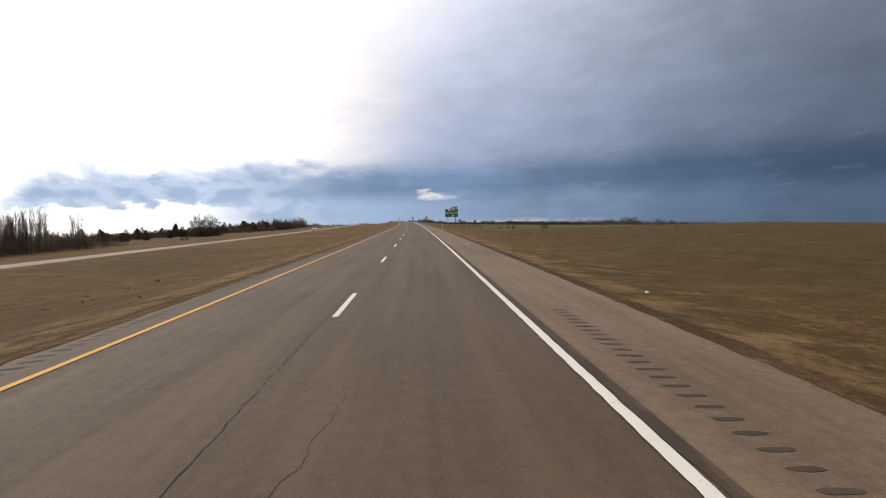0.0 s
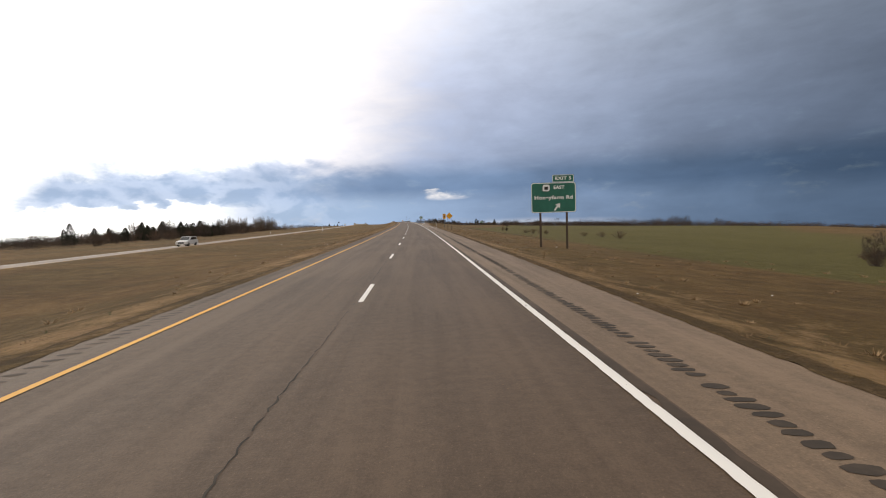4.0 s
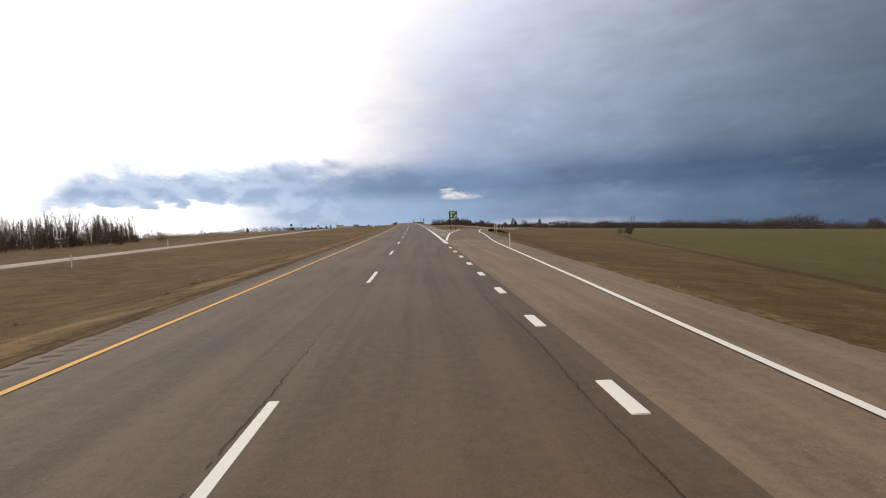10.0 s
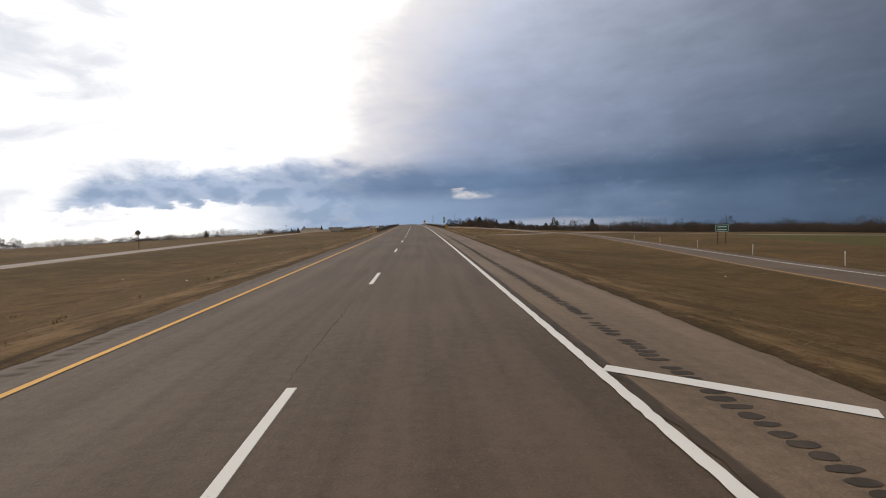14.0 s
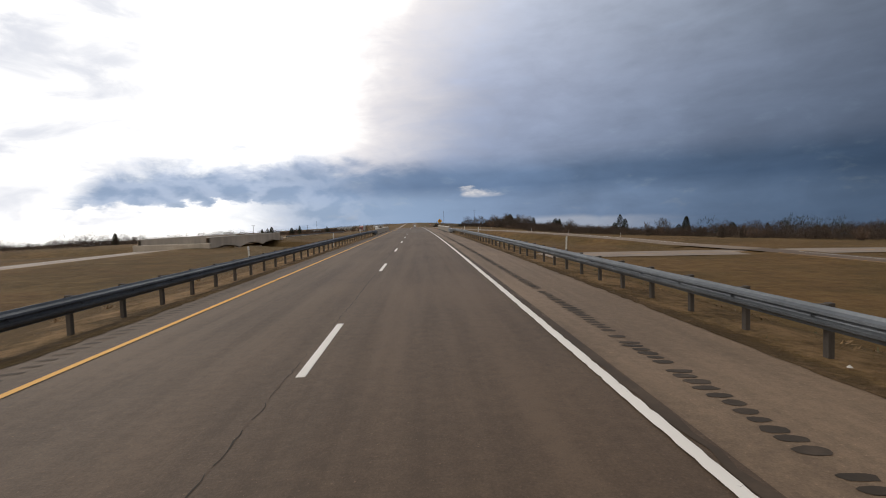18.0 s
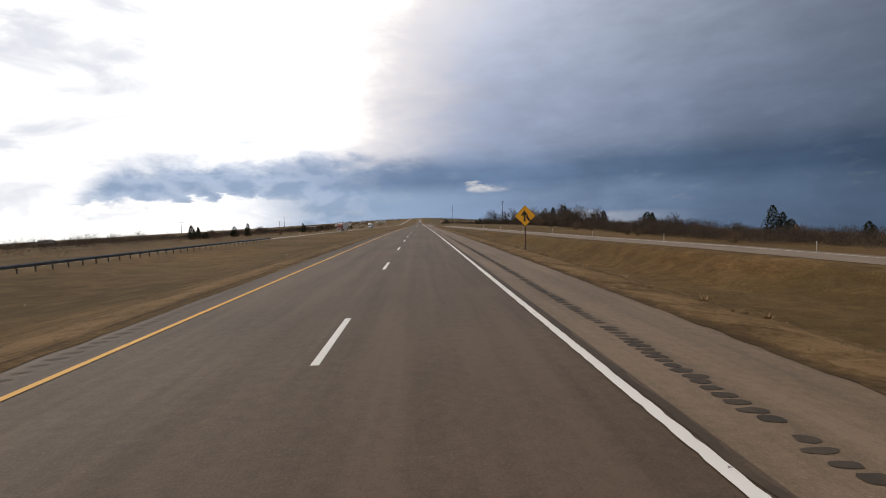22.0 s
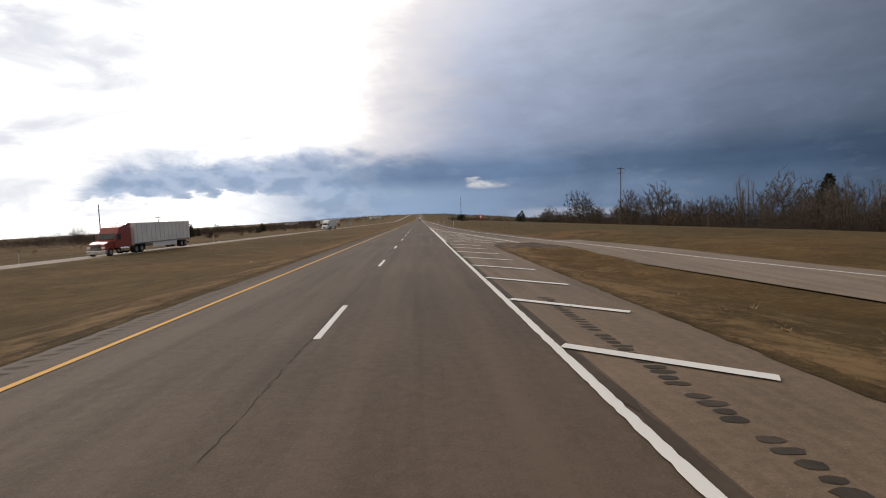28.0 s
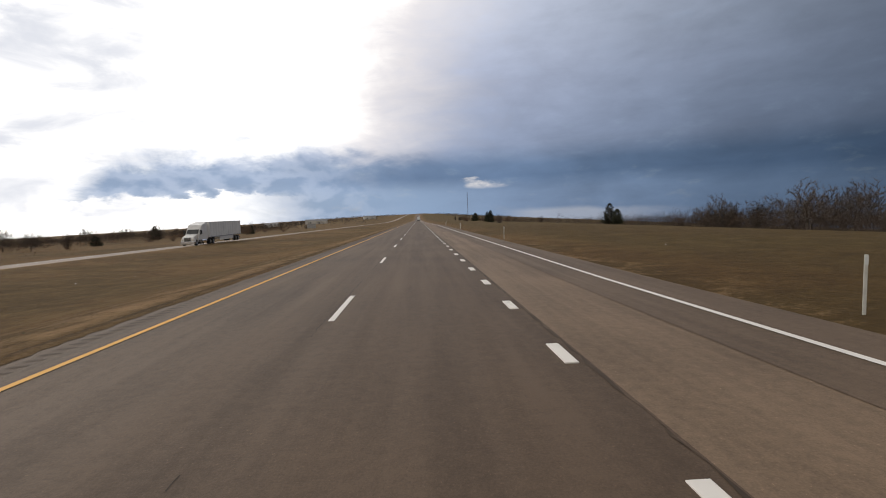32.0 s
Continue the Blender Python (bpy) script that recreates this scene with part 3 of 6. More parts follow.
for s in SS:
    for u in US:
        verts.append(at(u, s, land(u, s)))
        uvs.append((u, s))
nu = len(US)
for i in range(len(SS) - 1):
    for j in range(nu - 1):
        k = i * nu + j
        faces.append((k, k + 1, k + nu + 1, k + nu))
ground = mesh_part("ground", verts, faces, GRASS, uvs=uvs, smooth=True)
tagged(ground, "rolling winter grassland, straw brown with green patches", "ground", kind="structure")


# ---- roads ----
def ribbon(name, s0, s1, left, right, height, mat, parent=None, label="", step=6.0, across=2, lift=0.0, jag=0.0):
    """A strip along the road from s0 to s1; left, right and height are numbers, tables over s, or functions (height of u and s)."""
    def val(x, s):
        return interp(s, x) if isinstance(x, list) else x
    n = max(1, math.ceil((s1 - s0) / step))
    vs, uv, fs = [], [], []
    for i in range(n + 1):
        s = s0 + (s1 - s0) * i / n
        a, b = val(left, s), val(right, s)
        if jag:
            a += jag * (random.random() ** 3 - 0.2 * random.random())
            b -= jag * (random.random() ** 3 - 0.2 * random.random())
        for j in range(across + 1):
            u = a + (b - a) * j / across
            z = height(u, s) if callable(height) else val(height, s)
            vs.append(at(u, s, z + lift))
            uv.append((u, s))
    m = across + 1
    for i in range(n):
        for j in range(across):
            k = i * m + j
            fs.append((k, k + 1, k + m + 1, k + m))
    return mesh_part(name, vs, fs, mat, parent, label, uv)


def shift(table, d):
    return [(s, v + d) for s, v in table]


def crown(u, s=0):
    """The carriageway's cross fall: level lanes, shoulders that fall away."""
    if u > 6.2:
        return -0.143 - 0.02 * (u - 6.2)
    if u > 3.6:
        return -0.055 * (u - 3.6)
    if u < -3.4:
        return -0.06 * (-3.4 - u)
    return 0.0


road = ribbon("road", -260, 3300, -4.5, 3.85, crown, ASPHALT, across=8, step=8)
tagged(road, "worn grey asphalt carriageway with two lanes and long cracks", "road", kind="structure")
EDGE = [(-260, 6.2), (262, 6.2), (300, 7.6), (325, 8.6), (342, 9.3), (352, 9.9), (388, 6.6), (396, 6.3), (845, 6.4), (862, 6.5), (879, 6.75), (882, 7.6), (883.5, 12.8), (887, 13.2), (893, 12.6), (903, 11.5), (913, 10.4), (923, 9.9), (940, 9.3), (980, 9.0), (1110, 9.0), (1250, 6.2), (3300, 6.2)]
shoulder = ribbon("shoulder", -260, 3300, 3.85, EDGE, crown, SHOULDER, road, "paler brown-grey asphalt shoulder", across=9, step=2, lift=0.0)
# washed soil and matted roots creeping over the pavement's ragged edges
for s0, s1 in ((-60, 345), (398, 616), (668, 876)):
    ribbon("ragged_soil", s0, s1, shift(EDGE, -0.07), shift(EDGE, 0.35), crown, GRASS, ground, "", step=0.3, across=2, lift=0.008, jag=0.1)
for s0, s1 in ((-60, 616), (668, 1150)):
    ribbon("ragged_soil", s0, s1, -4.95, -4.4, crown, GRASS, ground, "", step=0.3, across=2, lift=0.008, jag=0.12)
# exit and entry ramps


def out_height(u, s):
    """The exit ramp leaves the shoulder's fall and sinks to its own level."""
    k = ease(s, 384, 412)
    return (crown(u) + 0.003) * (1 - k) + interp(s, RAMP_OUT_Z) * k


def in_height(u, s):
    """The entry ramp rises to meet the shoulder's fall."""
    k = ease(s, 866, 883)
    return interp(s, RAMP_IN_Z) * (1 - k) + (crown(u) - 0.012) * k


exit_ramp = ribbon("exit_ramp", 346, 630, [(t, v - 2.9 + 1.2 * ease(t, 380, 410)) for t, v in RAMP_OUT], shift(RAMP_OUT, 3.6), out_height, MERGE, across=10, step=2)
tagged(exit_ramp, "single-lane asphalt exit ramp falling away to a side road", "road", kind="structure")
entry_ramp = ribbon("entry_ramp", 630, 886, shift(RAMP_IN, -2.7), shift(RAMP_IN, 3.6), in_height, RAMP_PALE, across=3, step=3, lift=0.02)
tagged(entry_ramp, "single-lane asphalt entry ramp climbing to the carriageway", "road", kind="structure")
for ramp, line, height, a, b in ((exit_ramp, RAMP_OUT, out_height, 389, 622), (entry_ramp, RAMP_IN, in_height, 642, 879)):
    for u0, u1 in ((3.6, 8.2), (-1.75, -6.4) if ramp is exit_ramp else (-2.9, -7.5)):
        def bank(u, s, line=line, height=height, u0=u0):
            k = ease(abs(u - interp(s, line) - u0), 0, 4.6)
            return (height(interp(s, line) + u0, s) + 0.006) * (1 - k) + (land(u, s) - 0.12) * k
        lo, hi = sorted((u0, u1))
        ribbon("verge", a, b, shift(line, lo), shift(line, hi), bank, GRASS, ramp, "grass bank at the ramp's edge", across=4, step=5)


def nose_height(u, s):
    """Soil filling the wedge between the shoulder and a ramp, a little under both."""
    a, b = min(interp(s, EDGE), 7.6), interp(s, RAMP_IN) - 2.7
    f = min(1.0, max(0.0, (u - a) / max(b - a, 0.1)))
    sag = 1.5 * math.sin(math.pi * f) * (1 - ease(s, 846, 878))
    heap = ease(s, 866, 876) * (1 - ease(s, 879.5, 883)) * ease(f, 0.05, 0.4) * (0.16 + 0.1 * noise.noise(Vector((u * 1.3, s * 1.3, 2.0))))
    return crown(a) * (1 - f) + in_height(b, s) * f - 0.012 - sag + heap


NOSE_LEFT = [(t, min(v, 7.6) - 0.05) for t, v in EDGE if t < 883] + [(890, 7.55)]
NOSE_RIGHT = [(830, 19.6), (862, 13.9), (883, 9.6), (890, 9.2)]
ribbon("verge", 838, 875, NOSE_LEFT, NOSE_RIGHT, nose_height, GRASS, entry_ramp, "grass nose between the shoulder and the ramp", across=10, step=1)
ribbon("verge", 875, 886, NOSE_LEFT, NOSE_RIGHT, nose_height, EARTH, entry_ramp, "dark bare earth at the tip of the nose", across=10, step=0.5)
oncoming_road = ribbon("oncoming_road", -260, 3300, -43.3, -36.2, lambda u, s: -1.4 - 0.03 * (-32.7 - u), PALE_ROAD, across=4, step=8)
tagged(oncoming_road, "pale grey opposite carriageway beyond the grass median", "road", kind="structure")
for u0, mat, name in ((-36.7, YELLOW, "yellow_edge_line"), (-42.0, WHITE, "white_edge_line")):
    ribbon(name, -260, 3000, u0 - 0.07, u0 + 0.07, lambda u, s: -1.4 - 0.03 * (-32.7 - u), mat, oncoming_road, step=10, across=1, lift=0.01)


def side_strip(name, u0, u1, d0, d1, mat, parent=None, lift=0.0, label=""):
    """A strip of the side road below: it crosses under the highway, from u0 to u1, between d0 and d1 metres past its middle."""
    vs, uv, fs = [], [], []
    n = math.ceil((u1 - u0) / 10)
    for i in range(n + 1):
        u = u0 + (u1 - u0) * i / n
        for dd in (d0, d1):
            vs.append(at(u, cross_s(u) + dd, floor_z(u) + lift + level(cross_s(u)) - level(cross_s(u) + dd)))
            uv.append((dd, u))
    for i in range(n):
        fs.append((2 * i, 2 * i + 2, 2 * i + 3, 2 * i + 1))
    return mesh_part(name, vs, fs, mat, parent, label, uv)


side_road = side_strip("side_road", -165, 255, -6.0, 6.0, PALE_ROAD)
tagged(side_road, "pale two-lane side road passing under the highway bridges", "road", kind="structure")
side_strip("yellow_centre_line", -165, 255, -0.07, 0.07, YELLOW, side_road, 0.008)

# ---- road paint ----
PAINT = 0.006
ribbon("yellow_edge_line", -260, 3000, -3.385, -3.265, 0.0, YELLOW, road, "ochre yellow edge line", step=8, across=1, lift=PAINT)
ribbon("white_edge_line", -30, 266, 3.52, 3.655, 0.0, WHITE, road, "worn white edge line", step=0.12, across=1, lift=PAINT, jag=0.012)
ribbon("white_edge_line", 391, 884, 3.52, 3.66, 0.0, WHITE, road, "worn white edge line", step=0.12, across=1, lift=PAINT, jag=0.018)
ribbon("white_edge_line", 1250, 3000, 3.51, 3.66, 0.0, WHITE, road, "worn white edge line", step=8, across=1, lift=PAINT)
ribbon("gore_line", 339, 391, 3.52, 3.84, crown, WHITE, road, "broad white gore line", step=0.12, across=1, lift=PAINT, jag=0.016)
ribbon("gore_line", 884, 950, 3.52, 3.82, crown, WHITE, road, "broad worn white gore line", step=0.12, across=1, lift=PAINT, jag=0.018)
# outer edge lines of the exit and entry lanes
OUT_LINE = [(266, 3.6), (276, 4.15), (285, 4.7), (300, 5.45), (312.7, 6.15), (320, 6.55), (335, 7.3), (342.4, 7.72), (347, 8.1), (353.4, 8.8), (366, 10.0)] + [(s, c + 2.1) for s, c in RAMP_OUT if s > 365]


OUT_INNER = [(344, 3.85), (350, 4.3), (360, 5.1), (367.4, 5.8), (376, 7.15), (387, 8.9)] + [(s, c - 2.35) for s, c in RAMP_OUT if s > 392]
ribbon("ramp_edge_line", 266, 352, OUT_LINE, shift(OUT_LINE, 0.16), crown, WHITE, road, "white edge line of the exit lane", step=2, across=1, lift=0.022)
ribbon("ramp_edge_line", 352, 620, OUT_LINE, shift(OUT_LINE, 0.16), out_height, WHITE, exit_ramp, "white edge line of the exit ramp", step=1, across=1, lift=0.014)
ribbon("yellow_edge_line", 396, 620, [(t, v - 2.3 + 0.9 * ease(t, 392, 440)) for t, v in RAMP_OUT], [(t, v - 2.17 + 0.9 * ease(t, 392, 440)) for t, v in RAMP_OUT], out_height, YELLOW, exit_ramp, "yellow edge line of the exit ramp", step=2, across=1, lift=0.014)
ribbon("gore_line", 344, 390, OUT_INNER, shift(OUT_INNER, 0.22), out_height, WHITE, road, "white inner gore line", step=1, across=1, lift=0.014)
IN_LINE = [(s, c + 2.1) for s, c in RAMP_IN if s < 870] + [(876, 14.2), (883, 12.5), (887.6, 11.8), (893, 11.2), (903, 10.3), (912.6, 9.35), (922, 8.85), (939, 8.05), (980, 7.35), (1110, 7.3), (1250, 3.6)]
IN_INNER = [(s, c - 2.2) for s, c in RAMP_IN if s < 870] + [(882.4, 9.2), (885, 9.0), (891, 8.45), (901, 7.45), (910, 6.5), (916.8, 5.9), (923.7, 5.1), (938, 4.15), (948, 3.85)]
ribbon("ramp_edge_line", 645, 885, IN_LINE, shift(IN_LINE, 0.16), in_height, WHITE, entry_ramp, "white edge line of the entry ramp", step=4, across=1, lift=0.028)
ribbon("ramp_edge_line", 885, 1250, IN_LINE, shift(IN_LINE, 0.16), crown, WHITE, road, "white edge line of the merging lane", step=4, across=1, lift=0.02)
ribbon("gore_line", 872, 950, IN_INNER, shift(IN_INNER, 0.2), in_height, WHITE, road, "white inner gore line", step=2, across=1, lift=0.03)


ribbon("lane_patch", 893, 1110, shift(IN_LINE, -1.3), shift(IN_LINE, 1.55), crown, MERGE, road, "darker strip of newer asphalt in the merging lane", step=2, across=3, lift=0.008)


def painted_bar(points, width, name="gore_bar", mat=None):
    """A bar of paint through (u, s) points, as one mesh."""
    vs, fs = [], []
    for i, (u, s) in enumerate(points):
        a = points[max(i - 1, 0)]
        b = points[min(i + 1, len(points) - 1)]
        du, ds = b[0] - a[0], b[1] - a[1]
        k = width / 2 / math.hypot(du, ds)
        if len(points) > 2 and i == len(points) - 1 and name == "chevron_bar":
            k *= 0.7
        for side_of in (-1, 1):
            uu, ss = u - ds * k * side_of, s + du * k * side_of
            vs.append(at(uu, ss, (out_height(uu, ss) if ss < 420 and name == "chevron_bar" else crown(uu)) + PAINT + 0.004 + (0.006 if name == "chevron_bar" else 0) + (0.012 if ss > 840 else 0)))
    for i in range(len(points) - 1):
        fs.append((2 * i, 2 * i + 1, 2 * i + 3, 2 * i + 2))
    return mesh_part(name, vs, fs, mat or WHITE, road)


for first, count, gap_s in ((223.6, 12, 3.62), (389.9, 6, 3.86), (413.4, 5, 3.95), (843.46, 10, 4.07)):
    for i in range(count):
        s = first + i * gap_s
        painted_bar([(3.7, s), (4.7, s - 0.65), (5.85, s - 1.4)], 0.26, "hatch_bar")
for first, last, inner, gap_s, lean_l, lean_r, bend_at in ((352.85, 390.0, OUT_INNER, 2.66, 0.82, 1.12, 0.42), (884.4, 932.0, IN_INNER, 2.564, 0.56, 1.24, 0.57)):
    s = first
    while s < last:
        r = interp(s + 0.3, inner) + 0.1
        if r - 3.7 > 0.45:
            vtx = 3.7 + (r - 3.7) * (bend_at - (0.0052 * (s - first) if first > 500 else 0.0))
            painted_bar([(3.7, s), (vtx, s - lean_l * (vtx - 3.7)), (r, s - lean_l * (vtx - 3.7) + lean_r * (r - vtx))], 0.26, "chevron_bar")
        s += gap_s

# lane stripes, their spacing a little uneven
SLIP = [(0, 0.5), (33, 0.1), (64, 1.5), (93, 0), (108, 0.7), (167, -0.9), (183, -0.3), (213, -0.2), (243, -0.5), (274, 0.6), (303, -0.9), (334, 0.3), (363, -1.3), (394, 0.1), (425, 1.2), (438, -0.9),
        (500, 0.2), (514, -0.1), (544, -1.5), (576, 0.8), (604, -0.9), (636, 0.4), (665, -0.2), (695, -0.4), (726, 0.7), (756, -0.1), (771, 0.6), (847, 0.8), (875, 0.9), (905, 1.0), (935, 2.1), (950, 1.4), (965, 0.8), (1000, 0.8)]
dash_me = None
for k in range(-10, 170):
    s = 12.192 * k - interp(12.192 * k - 13, SLIP)
    if dash_me is None:
        bm = bmesh.new()
        box(bm, -0.06, 0, -0.02, 0.06, 3.05, 0.0, 0.003)
        ob = part("lane_dash", bm, WHITE, road)
        dash_me = ob.data
    else:
        ob = new("lane_dash", dash_me)
        ob.parent = road
    g = math.degrees(math.atan2(level(s + 3) - level(s), 3))
    p = at(0, s, PAINT)
    ob.matrix_world = pose(p.x, p.y, p.z, g, 0, math.degrees(heading(s + 1.5)))
bm = bmesh.new()
box(bm, -0.09, 0, -0.02, 0.09, 0.95, 0.0, 0.003)
short_me = part("short_dash", bm, WHITE, road)
short_me.matrix_world = stand(3.6, 268.5, PAINT)
for first, last in ((270.0, 337), (952.5, 1235)):
    s = first
    while s < last:
        ob = new("short_dash", short_me.data)
        ob.parent = road
        g = math.degrees(math.atan2(level(s + 3) - level(s), 3))
        p = at(3.6, s, PAINT)
        ob.matrix_world = pose(p.x, p.y, p.z, g, 0, math.degrees(heading(s)))
        s += 3.74


# ---- bridges ----
def extrude_profile(name, profile, path, mat, parent=None, label="", closed=True):
    """A profile of (across, up) points swept along world frames (matrices)."""
    vs, fs = [], []
    n = len(profile)
    for m in path:
        vs += [m @ Vector((x, 0, z)) for x, z in profile]
    for i in range(len(path) - 1):
        for j in range(n if closed else n - 1):
            k, l = i * n + j, i * n + (j + 1) % n
            fs.append((k, l, l + n, k + n))
    if closed:
        fs.append(tuple(range(n - 1, -1, -1)))
        fs.append(tuple((len(path) - 1) * n + j for j in range(n)))
    return mesh_part(name, vs, fs, mat, parent, label)


def parapet(u, s0, s1, base, facing, panels, mat, label):
    """A concrete bridge parapet with a pale cap, in cast panels; facing 1 if its traffic is on its left."""
    thing = empty("bridge_parapet")
    tagged(thing, label, "barrier", "bridge parapets", "structure")
    f = facing
    prof = [(0.0, -0.5), (0.0, 0.05), (0.03 * f, 0.08), (0.045 * f, 0.69), (0.33 * f, 0.69), (0.36 * f, -0.5)]
    cap = [(0.015 * f, 0.69), (0.015 * f, 0.755), (0.03 * f, 0.77), (0.345 * f, 0.77), (0.36 * f, 0.755), (0.36 * f, 0.69)]
    if f < 0:
        prof, cap = prof[::-1], cap[::-1]
    length = (s1 - s0) / panels
    for i in range(panels):
        a, b = s0 + i * length + 0.012, s0 + (i + 1) * length - 0.012
        extrude_profile("panel", prof, [stand(u, a + (b - a) * k / 2, base) for k in range(3)], mat, thing)
        extrude_profile("cap", cap, [stand(u, a + (b - a) * k / 2, base) for k in range(3)], PALE_CAP, thing)
    for i in range(3):
        s = s0 + 3 + i * (s1 - s0 - 6) / 2
        bm = bmesh.new()
        box(bm, -0.05, -0.02, 0.0, 0.05, 0.02, 0.2, 0.006)
        o = part("reflector", bm, WHITE_POST, thing, "small white reflector tab")
        o.matrix_world = stand(u + 0.27 * f, s, base + 0.775)
    return thing




def deck_level(u, s=0):
    """The bridge deck lies flatter than the road on the banks."""
    return crown(u) * (1 - 0.85 * ease(s, SPAN0 - 1, SPAN0 + 8) * (1 - ease(s, SPAN1 - 6, SPAN1 + 1))) + 0.003


parapet(6.35, SPAN0, SPAN1, -0.03, 1, 6, PARAPET, "flat dark grey-tan concrete bridge parapet with a white cap")
parapet(-4.7, SPAN0 + 1, SPAN1 + 1, 0.0, -1, 6, BRIDGE_PALE, "flat pale beige concrete bridge parapet beside the yellow line")
deck = ribbon("bridge_deck", SPAN0 - 1, SPAN1 + 1, -4.65, 6.4, deck_level, DECK, None, "", step=2, across=12, lift=0.003)
tagged(deck, "grey asphalt bridge deck with dark joints and damp stains", "bridge", kind="structure")
ribbon("deck_shoulder", SPAN0 - 1, SPAN1 + 1, 3.92, 6.38, deck_level, SHOULDER, deck, "paler shoulder across the bridge", step=2, across=4, lift=0.005)
for s in (SPAN0 - 0.8, SPAN0 + 14, SPAN1 - 10, SPAN1 + 0.6):
    ribbon("deck_joint", s, s + 0.09, -4.5, 6.3, deck_level, TAR, deck, step=1, across=12, lift=0.008)
bm = bmesh.new()
box(bm, -4.9, 0, -1.1, 6.6, SPAN1 - SPAN0, -0.45, 0.05)
slab = part("deck_slab", bm, CONCRETE, deck)
slab.matrix_world = stand(0, SPAN0, 0)


def far_bridge():
    """The other carriageway's bridge, seen from the side: parapets, haunched girders, piers and abutments."""
    s0, s1 = 625.5, 667.5
    thing = empty("highway_bridge")
    tagged(thing, "tan concrete highway bridge with arched girders on piers", "bridge", kind="structure")
    n = 24
    for u in (-32.6, -43.4):
        vs, fs = [], []
        for i in range(n + 1):
            s = s0 + (s1 - s0) * i / n
            f = (i / n * 3) % 1.0 if i < n else 1.0
            deep = 0.5 + 0.7 * (2 * f - 1) ** 2
            for uu in (u - 0.25, u + 0.25):
                vs.append(at(uu, s, -0.85 - deep))
                vs.append(at(uu, s, 0.1))
        for i in range(n):
            k = 4 * i
            fs += [(k, k + 4, k + 5, k + 1), (k + 2, k + 3, k + 7, k + 6), (k + 1, k + 5, k + 7, k + 3), (k, k + 2, k + 6, k + 4)]
        mesh_part("girder", vs, fs, BRIDGE_PALE, thing, "haunched concrete girder with a solid parapet")
        extrude_profile("cap", [(-0.3, 0.1), (-0.3, 0.21), (0.3, 0.21), (0.3, 0.1)], [stand(u, s0 + (s1 - s0) * i / 6, 0) for i in range(7)], PALE_CAP, thing)
    bm = bmesh.new()
    box(bm, -4.6, 0, -0.3, 4.6, s1 - s0, -0.1, 0.04)
    o = part("deck_slab", bm, BRIDGE_PALE, thing)
    o.matrix_world = stand(-38, s0, -1.55)
    for k in (1, 2):
        for u in (-33.2, -38, -42.8):
            bm = bmesh.new()
            box(bm, -0.45, -0.4, -4.2, 0.45, 0.4, 0, 0.06)
            o = part("pier", bm, BRIDGE_PALE, thing)
            o.matrix_world = stand(u, s0 + (s1 - s0) * k / 3, -2.3)
    for s in (s0 - 0.4, s1 + 0.4):
        bm = bmesh.new()
        box(bm, -6.0, -0.5, -3.2, 6.0, 0.5, 0, 0.05)
        o = part("abutment", bm, BRIDGE_PALE, thing)
        o.matrix_world = stand(-38, s, -0.75)
    ribbon("deck_surface", s0 - 1, s1 + 1, -43.1, -32.9, lambda u, s: -1.38 - 0.03 * (-32.7 - u), PALE_ROAD, thing, step=6, across=3)
    return thing


far_bridge()


# ---- guard rails ----
WBEAM = [(0.0, 0.0), (0.02, 0.045), (0.075, 0.075), (0.08, 0.115), (0.02, 0.145), (0.012, 0.165), (0.02, 0.185), (0.08, 0.215), (0.075, 0.255), (0.02, 0.285), (0.0, 0.33),
         (-0.012, 0.33), (0.005, 0.28), (0.06, 0.25), (0.065, 0.22), (0.005, 0.19), (-0.004, 0.165), (0.005, 0.14), (0.065, 0.11), (0.06, 0.08), (0.005, 0.05), (-0.012, 0.0)]


def post_meshes():
    bm = bmesh.new()
    box(bm, -0.045, -0.055, -0.6, 0.045, 0.055, 0.75, 0.008)
    a = part("post", bm, WOOD_POST)
    bm = bmesh.new()
    box(bm, -0.075, -0.045, 0.43, 0.075, 0.045, 0.74, 0.008)
    b = part("spacer_block", bm, WOOD_POST)
    bm = bmesh.new()
    tube(bm, (0, 0, 0), (0.03, 0, 0), 0.02, 0.014, 6)
    c = part("bolt", bm, GALV)
    made = a.data, b.data, c.data
    for o in (a, b, c):
        bpy.data.objects.remove(o)
    return made


POST_ME, BLOCK_ME, BOLT_ME = post_meshes()


def guard_rail(u_of, s0, s1, facing, base, gap, label, beam=3.81):
    """A W-beam rail on wooden posts; u_of gives its line, facing 1 if the traffic passes on its left side."""
    thing = empty("guard_rail")
    tagged(thing, label, "guard rail", "guard rails")
    f = -facing
    prof = [(x * f, z + 0.42) for x, z in WBEAM]
    if f < 0:
        prof = prof[::-1]
    n = max(1, round((s1 - s0) / beam))
    for i in range(n):
        a, b = s0 + (s1 - s0) * i / n, s0 + (s1 - s0) * (i + 1) / n + 0.06
        extrude_profile("rail_beam", prof, [stand(u_of(a + (b - a) * k / 2), a + (b - a) * k / 2, base) for k in range(3)], GALV, thing)
    s = s0 + 0.3
    while s < s1 - 0.2:
        for me, du in ((POST_ME, 0.22 * facing), (BLOCK_ME, 0.09 * facing), (BOLT_ME, -0.03 * facing)):
            o = new(me.name, me)
            o.parent = thing
            m = stand(u_of(s) + du, s, base + (0.585 if me is BOLT_ME else 0), random.uniform(-3, 3))
            o.matrix_world = m if facing < 0 or me is not BOLT_ME else m @ pose(0, 0, 0, 0, 0, 180)
        s += gap
    return thing


